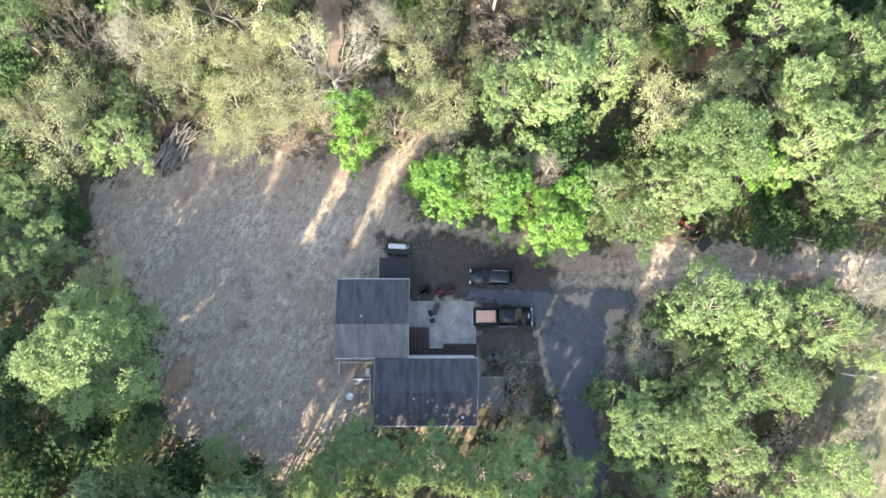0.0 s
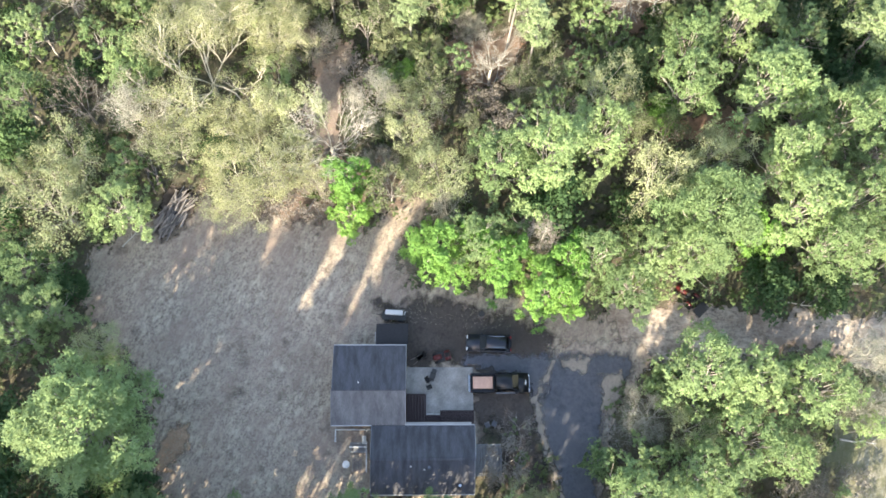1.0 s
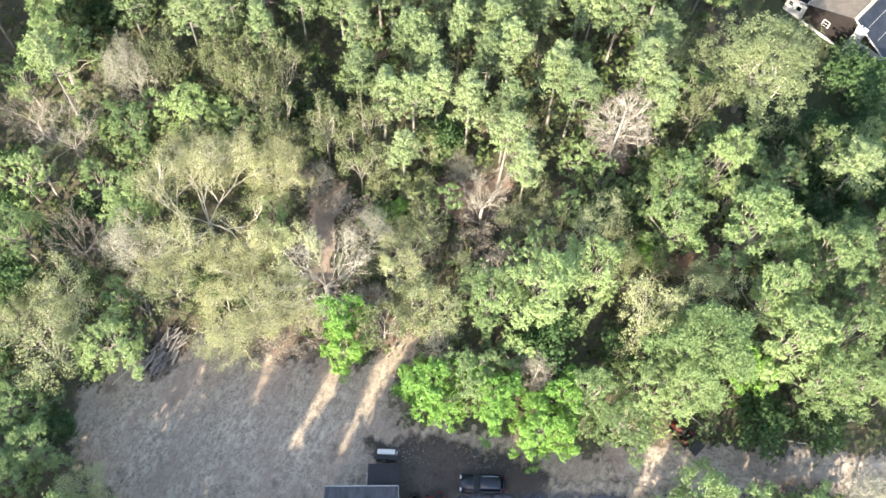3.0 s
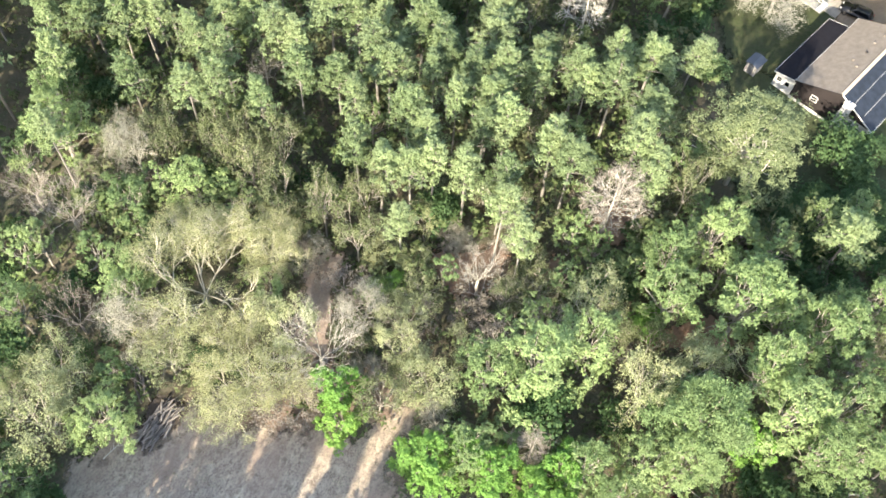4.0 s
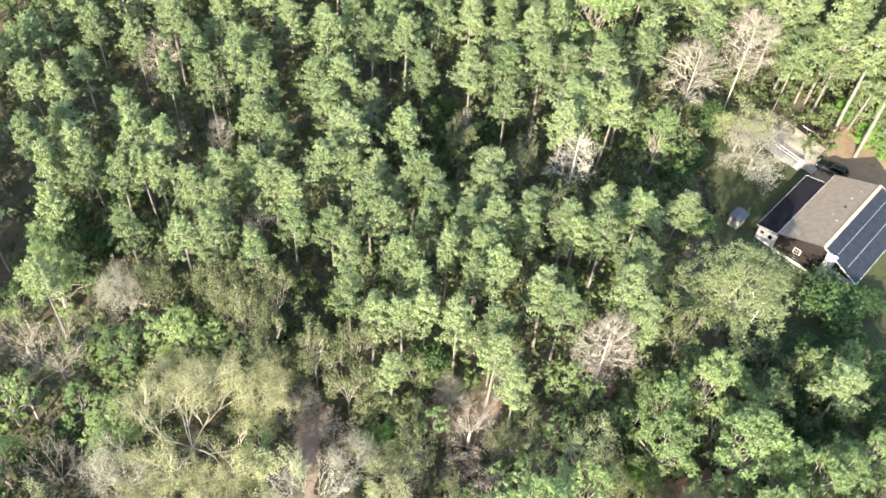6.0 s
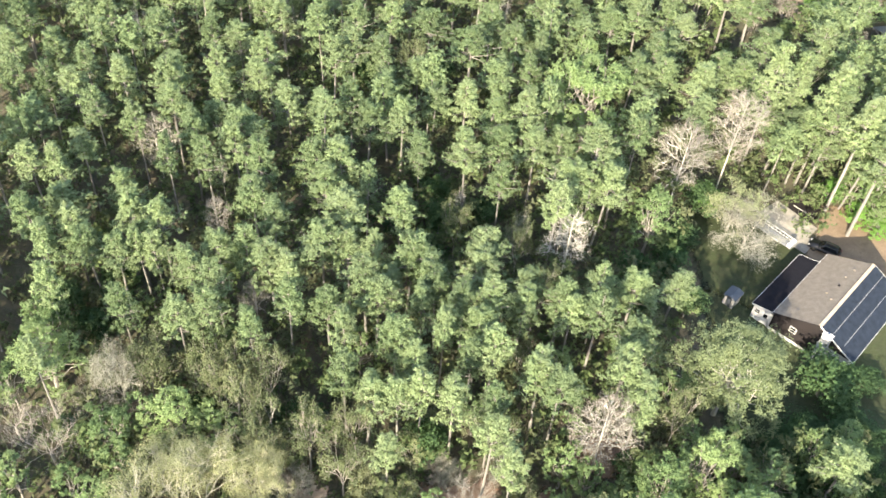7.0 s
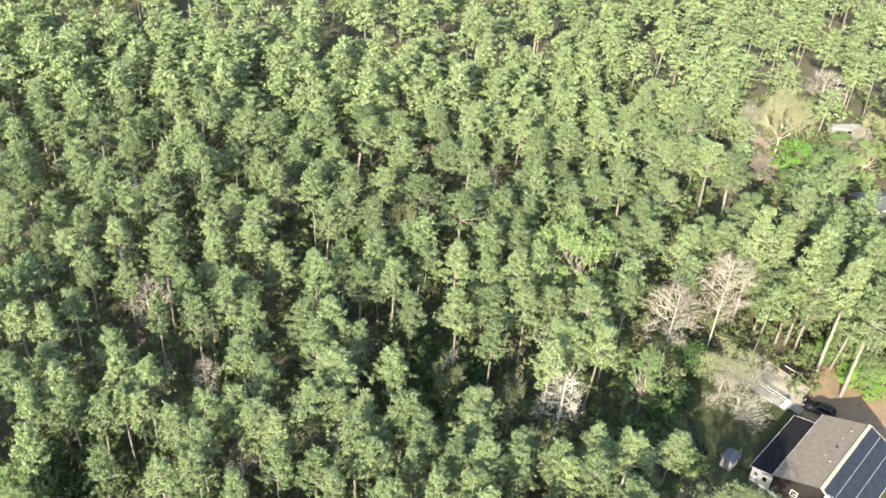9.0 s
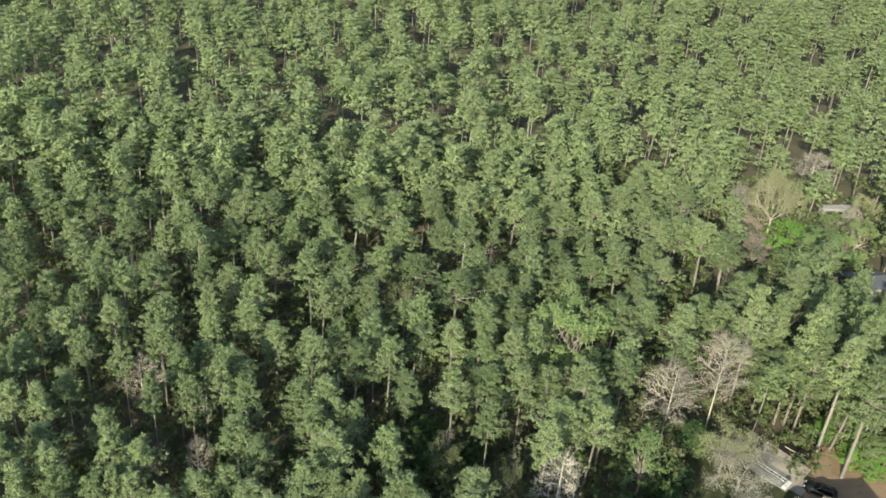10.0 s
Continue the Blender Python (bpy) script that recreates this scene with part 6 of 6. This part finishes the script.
tree("pine", -70.0, 112.8, 17.4, 2.3)
tree("pine", -33.4, 112.9, 15.8, 2.7)
tree("tallpine", 53.0, 113.3, 24, 3.5)
tree("pine", 51.5, 113.5, 15.5, 2.6)
tree("pine", -39.7, 113.8, 16.8, 2.3)
tree("pine", 55.0, 113.8, 13.5, 2.9)
tree("pine", 61.0, 114.5, 15.5, 2.6)
tree("pine", -64.4, 115.0, 16.4, 2.8)
tree("pine", 48.0, 115.0, 13.5, 2.9)
tree("tallpine", 72.0, 115.0, 21, 3.3)
tree("oak", 13.6, 116.0, 18, 3.7)
tree("pine", 56.5, 116.0, 14, 2.9)
tree("pine", 64.0, 116.0, 14, 2.9)
tree("pine", 3.2, 116.8, 16.7, 3.3)
tree("tallpine", 45.0, 117.0, 24, 3.5)
tree("pine", -22.7, 117.4, 18, 2.3)
tree("pine", -32.5, 117.5, 17.3, 2.6)
tree("tallpine", 62.0, 118.0, 22, 3.3)
tree("pine", 34.1, 118.5, 18.2, 3.3)
tree("pine", 8.4, 118.6, 17.2, 2.1)
tree("tallpine", 57.0, 119.0, 24, 3.1)
tree("tallpine", 50.0, 120.0, 21, 3.5)
tree("tallpine", 66.0, 120.0, 23, 3.1)
tree("pine", -49.8, 120.2, 18.1, 2.6)
tree("pine", -15.5, 120.3, 16.6, 2.7)
tree("pine", -19.6, 120.7, 17.7, 2.6)
tree("pine", -72.1, 121.1, 17.1, 2.4)
tree("pine", 24.3, 121.3, 17.1, 2.8)
tree("pine", 29.4, 121.4, 16.3, 3.3)
tree("pine", -38.2, 122.0, 16.2, 2.7)
tree("pine", 42.3, 122.4, 16.5, 2.9)
tree("pine", -42.7, 123.4, 15.8, 2.1)
tree("pine", -1.3, 123.7, 18.4, 3.3)
tree("pine", 37.9, 123.7, 16.8, 2.9)
tree("pine", -59.6, 124.5, 17.4, 2.4)
tree("grey", -10.8, 124.6, 15, 2.4)
tree("pine", 9.5, 125.2, 16.5, 2.4)
tree("pine", 28.8, 126.0, 17.8, 2.9)
tree("dark", -18.5, 126.1, 8, 3.4)
tree("oak", 17.3, 126.2, 16, 2.6)
tree("pine", 6.1, 126.6, 17, 2.9)
tree("bare", -57.3, 129.4, 14, 1.5)
tree("dark", -7.1, 129.6, 8, 3.4)
tree("pine", 46.0, 129.8, 18.3, 3.3)
tree("pine", -20.5, 129.8, 17.1, 2.5)
tree("pine", -32.5, 130.1, 16, 2.8)
tree("pine", -77.2, 130.3, 15.6, 2.8)
tree("pine", -15.3, 130.5, 16.6, 2.5)
tree("pine", -26.8, 130.6, 16.4, 2.8)
tree("pine", 1.8, 131.3, 16.8, 3.0)
tree("pine", -66.9, 131.4, 16.1, 3.2)
tree("pine", -36.0, 131.6, 17.2, 2.5)
tree("pine", -8.2, 132.0, 15.6, 3.2)
tree("rust", -33.1, 132.4, 14, 2.4)
tree("pine", -52.5, 133.4, 16.5, 2.5)
tree("pine", 57.7, 134.7, 17.3, 3.3)
tree("pine", -59.8, 134.9, 16.5, 2.6)
tree("pine", 22.8, 135.8, 16, 3.1)
tree("pine", -41.5, 135.9, 16.1, 3.1)
tree("pine", -49.4, 136.3, 16.9, 2.9)
tree("dark", 54.4, 136.5, 7, 4.0)
tree("pine", 9.9, 136.8, 17.8, 3.1)
tree("grey", 59.2, 136.9, 12, 3.2)
tree("pine", 34.1, 137.0, 15.9, 2.9)
tree("pine", 27.0, 137.5, 18.1, 3.1)
tree("pine", -24.0, 137.6, 17.1, 2.9)
tree("dark", 46.6, 137.8, 6, 3.1)
tree("pine", 15.5, 137.9, 16.3, 3.3)
tree("pine", -67.0, 140.2, 16.8, 2.6)
tree("bare", 4.0, 140.6, 15, 1.6)
tree("pine", -0.6, 140.7, 18.5, 3.1)
tree("pine", -51.7, 140.8, 16.2, 3.2)
tree("pine", -12.5, 141.1, 16.7, 3.3)
tree("pine", -5.1, 143.8, 15.7, 3.2)
tree("pine", -37.2, 144.1, 17.9, 3.2)
tree("pine", -42.5, 144.9, 17.4, 3.2)
tree("pine", 4.5, 145.1, 16, 1.8)
tree("pine", 48.3, 146.3, 17.1, 3.3)
tree("pine", -31.0, 146.4, 17.1, 3.2)
tree("pine", -81.4, 147.1, 16.8, 3.2)
tree("pine", -18.8, 147.3, 16.6, 3.2)
tree("pine", -27.0, 147.3, 18.4, 3.2)
tree("pine", 35.1, 147.4, 17.5, 3.2)
tree("pine", 12.1, 147.7, 17.3, 2.4)
tree("pine", -65.6, 147.9, 16.8, 3.0)
tree("pine", 44.4, 148.5, 17.9, 3.3)
tree("pine", -13.4, 149.2, 18.1, 3.3)
tree("pine", 39.6, 150.0, 17.7, 3.3)
tree("pine", -56.5, 150.6, 16.9, 2.7)
tree("pine", 7.9, 151.3, 17.9, 3.3)
tree("pine", 18.0, 151.7, 16.7, 3.3)
tree("pine", -47.0, 152.7, 16.7, 2.8)
tree("pine", -22.2, 153.4, 15.7, 3.3)
tree("pine", -6.3, 153.4, 16.2, 2.2)
tree("pine", -0.1, 154.5, 18.4, 3.3)
tree("pine", -52.8, 154.6, 17, 2.8)
tree("pine", 34.0, 155.7, 17.4, 3.3)
tree("pine", -9.1, 156.0, 15.6, 3.1)
tree("pine", 24.5, 156.0, 17.5, 3.3)
tree("pine", 42.4, 162.9, 18.1, 3.3)
tree("pine", 29.6, 163.6, 16.1, 3.3)
tree("pine", 34.7, 170.6, 16.8, 3.3)

# ---- the pine wood ----


HOMESTEAD = [(-11, 5), (-10, 18), (-3, 21), (12, 17), (8.5, 2.5), (5, -0.5), (-6, 0)]
LOGYARD = [(-34, 24), (-33.5, 31), (-28, 34), (-25, 33), (-25, 24)]
GARDEN = [(28.5, 73), (34, 62), (60, 58), (68, 84), (62, 95), (45, 84), (40, 92), (33, 96), (29, 88)]


def clear(pts, margin=0.0):
    """For each spot, whether no tree of the wood stands there: yard, roads and lawns."""
    px, py = np.array(pts).T
    out = np.zeros(px.shape, bool)
    for poly, gap in ((YARD, 0), (DRIVE, 1), (ROAD, 0.5), (TRACK, 0), (GLADE, -1), (LAWN, 0.5), (CLAY, 0), (FARTRACK, 1), (GARDEN, 0), (HOMESTEAD, 0), (LOGYARD, 0), *((q, 0.3) for q in LITTER), *((q, 0.5) for q in OPENING)):
        out |= inside(px, py, poly) > -gap - margin
    return out


def scatter(rng, x0, x1, y0, y1, gap):
    """Uneven scatter with a least distance, in rows of jittered cells."""
    pts = []
    y = y0
    while y < y1:
        x = x0 + rng.uniform(0, gap)
        while x < x1:
            pts.append((x + rng.normal(0, 0.24 * gap), y + rng.normal(0, 0.24 * gap)))
            x += gap * rng.uniform(0.85, 1.2)
        y += gap * 0.87
    return pts


rng = np.random.RandomState(5)
hand = np.array(PLACED)
far_spots, mid_spots, south_spots, high_spots = [], [], [], []


def roomy(x, y, share, gap):
    """Whether a spot keeps clear of the trees set singly."""
    return (np.hypot(hand[:, 0] - x, hand[:, 1] - y) > hand[:, 2] * share + gap).all()


spots = scatter(rng, -170, 190, 52, 185, 6.0) + scatter(rng, -260, 260, 185, 440, 8.6)
for (x, y), free in zip(spots, clear(spots)):
    if not -0.60 * y - 26 < x < 0.46 * y + (26 if y < 125 else 36) or free or not roomy(x, y, 0.8, 2.4):
        continue
    h = rng.uniform(13, 20)
    pick = rng.uniform()
    if -45 < x < 45 and y < 100:
        if x < -22 and pick > 0.12:
            continue
        if x > -8 and y < 64 and pick > 0.5:
            pick = 0.9
        if pick < 0.5:
            tree("pine", x, y, h, rng.uniform(2.4, 3.1))
        elif pick < 0.65:
            tree("small", x, y, h * 0.7, rng.uniform(2.4, 3.2))
        elif pick < 0.85:
            tree("thicket", x, y, rng.uniform(5, 10), rng.uniform(2.0, 2.8))
        else:
            tree("grey", x, y, h * 0.7, rng.uniform(2, 2.8))
    elif pick < 0.95 and y < 150:
        mid_spots.append((x, y, h, rng.uniform(2.6, 3.3)))
    elif pick < 0.95:
        far_spots.append((x, y, h, rng.uniform(2.8, 3.6) if y < 185 else rng.uniform(3.0, 4.2)))
# younger growth that closes the wood between the yard and the brown house
spots = scatter(rng, -12, 52, 44, 82, 4.6)
for (x, y), free in zip(spots, clear(spots)):
    if free or not roomy(x, y, 0.62, 0.7):
        continue
    pick = rng.uniform()
    if x < 33 and y < 64:
        if pick < 0.3:
            tree("small", x, y, rng.uniform(5, 8), rng.uniform(1.8, 2.4))
        elif pick < 0.7:
            tree("grey", x, y, rng.uniform(5, 8), rng.uniform(1.8, 2.4))
        elif pick < 0.9:
            tree("shrub", x, y, rng.uniform(2, 4), rng.uniform(1.5, 2.2))
    elif pick < 0.45:
        tree("small", x, y, rng.uniform(8, 12), rng.uniform(2.0, 2.8))
    elif pick < 0.7:
        tree("grey", x, y, rng.uniform(7, 11), rng.uniform(1.8, 2.6))
    elif pick < 0.85:
        tree("thicket", x, y, rng.uniform(4, 8), rng.uniform(1.8, 2.6))
    else:
        tree("pine", x, y, rng.uniform(13, 16), rng.uniform(2.2, 2.7))
# low growth round the far sheds
for poly in OPENING:
    px, py = np.array(poly).T
    for x, y in scatter(rng, px.min(), px.max(), py.min(), py.max(), 4.4):
        at = np.array([x]), np.array([y])
        if inside(*at, poly)[0] > 0 and inside(*at, FARTRACK)[0] < -1 and math.hypot(x - 81, y - 157.5) > 7 and math.hypot(x - 85, y - 189) > 6 and roomy(x, y, 0.5, 0.5):
            tree(("bush", "small", "grey", "shrub", "thicket")[rng.randint(5)], x, y, rng.uniform(2.5, 6), rng.uniform(1.8, 2.6))
# a mixed fringe between yard and pines
spots = scatter(rng, -62, 60, 30, 62, 4.2) + scatter(rng, -72, -40, -12, 52, 4.8) + scatter(rng, 19, 60, -14, 18, 4.8)
for (x, y), free in zip(spots, clear(spots)):
    if free or not roomy(x, y, 0.6, 0.6):
        continue
    pick = rng.uniform()
    if x < -37 and pick > 0.45:
        continue
    if -18 < x < 12 and 34 < y < 60:
        # open brushwood round the track
        kind = "haze" if pick < 0.35 else "pale" if pick < 0.62 else "grey" if pick < 0.8 else "shrub"
        tree(kind, x, y, rng.uniform(3, 6), rng.uniform(1.9, 2.7))
        continue
    if pick < 0.26:
        tree("thicket", x, y, rng.uniform(3, 6.5), rng.uniform(1.6, 2.4))
    elif pick < 0.6:
        tree("small", x, y, rng.uniform(6, 10), rng.uniform(1.8, 2.6))
    elif pick < 0.75:
        tree("grey", x, y, rng.uniform(5, 9), rng.uniform(1.6, 2.4))
    elif pick < 0.88:
        tree("shrub", x, y, rng.uniform(2, 4), rng.uniform(1.3, 2.0))
    else:
        tree("bush", x, y, rng.uniform(1.5, 3), rng.uniform(1.2, 1.8))
# unseen tall pines south of the clearing, whose shade lies over the yard; where they are lower, the sun comes in
SLANT = math.tan(SUN_AZ - math.pi)
FALL = math.tan(SUN_EL) / math.cos(SUN_AZ - math.pi)


def shade_end(along):
    """How far north the shade of the southern pines reaches by the line of the sun's rays, and whether their crowns sit high."""
    for a, b, end, high in ((-200, -54, 10, False), (-54, -40, 30, True), (-40, -31.5, 21, True), (-31.5, -26.4, 30, True), (-23.3, -15.1, 18.5, False), (-11.5, 13, 26, True), (13, 60, 15.5, False)):
        if a < along < b:
            return end, high
    return 33.5, False


# heights and crowns here are chosen to shape the shade and its gaps
belt = [(x, y, *shade_end(x - SLANT * y), rng.uniform(1.8, 2.3)) for x, y in scatter(rng, -62, 18, -18, -7, 3.1)]
belt += [(-19.2 + SLANT * y, y, 34, False, 1.9) for y in (-8.0, -10.2, -12.6, -15.0)]
for x, y, end, high, r in belt:
    h = max(6.0, (end - y) * FALL * rng.uniform(0.96, 1.04))
    if high and y < -10:
        high_spots.append((x, y, h, r * 1.15))
    elif not high and (end > 15 or y < -13):
        south_spots.append((x, y, h, r))
for x, y in scatter(rng, -70, 30, -55, -24, 6.0):
    far_spots.append((x, y, rng.uniform(13, 16), rng.uniform(2.3, 2.9)))

# the wood goes on to the west, added unseen to block the low sun
west = np.random.RandomState(77)
for x, y in scatter(west, -105, -63, 18, 68, 5.4):
    mid_spots.append((x, y, west.uniform(14, 18), west.uniform(2.5, 3.1)))


def joined_wood(name, spots, label, makers, mats):
    """Many trees of one kind in one mesh, for a wood in which nobody could count them."""
    g = np.random.RandomState(9)
    forms = []
    for mk in makers:
        st, lv = mk
        tv, tf = np.array(st.v), st.f
        quads = np.array([q for q in tf if len(q) == 4])
        forms.append((tv, quads, lv[0], lv[1]))
    vs, loops, sizes, mi = [], [], [], []
    base = 0
    for x, y, h, r in spots:
        tv, tq, lv, lf = forms[g.randint(len(forms))]
        a = g.uniform(0, 6.28)
        c, s = math.cos(a), math.sin(a)
        sc = np.array([r / 2.4, r / 2.4, h / 18])
        for v, f, k in ((tv, tq, 0), (lv, lf, 1)):
            w = v * sc
            w = np.stack([w[:, 0] * c - w[:, 1] * s + x, w[:, 0] * s + w[:, 1] * c + y, w[:, 2]], -1)
            vs.append(w)
            loops.append((f + base).ravel())
            sizes.append(np.full(len(f), f.shape[1]))
            mi.append(np.full(len(f), k))
            base += len(v)
    vs, loops, sizes, mi = np.concatenate(vs), np.concatenate(loops), np.concatenate(sizes), np.concatenate(mi)
    me = bpy.data.meshes.new(name)
    me.vertices.add(len(vs))
    me.vertices.foreach_set("co", vs.astype(np.float32).ravel())
    me.loops.add(len(loops))
    me.loops.foreach_set("vertex_index", loops.astype(np.int32))
    me.polygons.add(len(sizes))
    me.polygons.foreach_set("loop_start", np.concatenate([[0], np.cumsum(sizes)[:-1]]).astype(np.int32))
    for m in mats:
        me.materials.append(m)
    me.polygons.foreach_set("material_index", mi.astype(np.int32))
    me.update(calc_edges=True)
    me.validate()
    return tagged(new(name, me), label, "forest", kind="stuff")


joined_wood("pine_forest", far_spots, "dense pine wood stretching away, yellow-green in the sun",
            [crown_pine(np.random.RandomState(50 + i), 18, 2.7, 0.40, 7, 7, 3, False) for i in range(7)], [PINEBARK, PINE])
joined_wood("pine_forest", south_spots, "tall dense pines along the south side of the clearing",
            [crown_pine(np.random.RandomState(70 + i), 18, 2.7, 0.34, 10, 10, 5, False, 0.4) for i in range(5)], [PINEBARK, PINE])
joined_wood("pine_forest", high_spots, "tall pines with bare stems and high crowns south of the house",
            [crown_pine(np.random.RandomState(80 + i), 18, 2.7, 0.34, 11, 9, 6, False, 0.70) for i in range(5)], [PINEBARK, PINE])
joined_wood("pine_forest", mid_spots, "pine wood beyond the clearing, sunlit yellow-green crowns",
            [crown_pine(np.random.RandomState(60 + i), 18, 2.7, 0.28, 9, 8, 4, False) for i in range(7)], [PINEBARK, PINE])


def undergrowth():
    """Low plants and saplings under the wood, uncounted."""
    g = np.random.RandomState(21)
    spots = []
    cells = scatter(g, -75, 80, -12, 150, 1.9)
    for (x, y), free in zip(cells, clear(cells, -0.5)):
        if abs(x) > 0.5 * max(y, 0) + 48 or free or g.uniform() < 0.15:
            continue
        spots.append((x, y, g.uniform(0.3, 2.6)))
    s = np.array(spots)
    r = g.uniform(0.6, 1.5, len(s))
    v, f = leaves(g, np.stack([s[:, 0], s[:, 1], s[:, 2] * 0.5], -1), np.stack([r, r, s[:, 2] * 0.55], -1), 20, 0.38, 0.5, 1.5, 0.8, False)
    tagged(new("undergrowth", mesh_from("undergrowth", v.tolist(), f.tolist(), SCRUB)), "low green and brown undergrowth of the wood", "undergrowth", kind="stuff")


undergrowth()


def understorey():
    """Half-grown trees under the pines, uncounted."""
    g = np.random.RandomState(33)
    cells = scatter(g, -150, 165, 50, 200, 4.0)
    cen, rad = [], []
    for (x, y), free in zip(cells, clear(cells)):
        if not -0.56 * y - 14 < x < 0.46 * y + 22 or free:
            continue
        h = g.uniform(3.0, 9.5)
        for i in range(4):
            s = g.uniform(0.6, 1.2)
            cen.append((x + g.normal(0, 0.8), y + g.normal(0, 0.8), h * g.uniform(0.5, 1)))
            rad.append((s, s, s * 0.7))
    v, f = leaves(g, cen, rad, 22, 0.45, 0.4, 1.5, 0.8, False)
    tagged(new("understorey", mesh_from("understorey", v.tolist(), f.tolist(), SCRUB)), "dim green saplings under the pine crowns", "undergrowth", kind="stuff")


understorey()


def dry_grass():
    """Tufts of dry grass over the yard and its edges, uncounted."""
    g = np.random.RandomState(41)
    pts = np.array(scatter(g, -38, 24, -6, 33, 0.4))
    d = inside(pts[:, 0], pts[:, 1], YARD)
    keep = (d > 0) & (g.uniform(0, 1, len(d)) < 0.25 + 0.6 * (wave(pts[:, 0], pts[:, 1], 7, 8) > 0.1)) & ((pts[:, 0] < -11) | (pts[:, 1] > 19.5))
    p = pts[keep]
    n = len(p)
    v, f = leaves(g, np.stack([p[:, 0], p[:, 1], np.full(n, 0.06)], -1), np.stack([np.full(n, 0.22)] * 2 + [np.full(n, 0.03)], -1), 3, 0.085, 0.6, 2.2, 0.5, False)
    tagged(new("dry_grass", mesh_from("dry_grass", v.tolist(), f.tolist(), STRAW)), "thin tufts of dry grey-brown grass on the dirt", "grass", kind="stuff")


dry_grass()
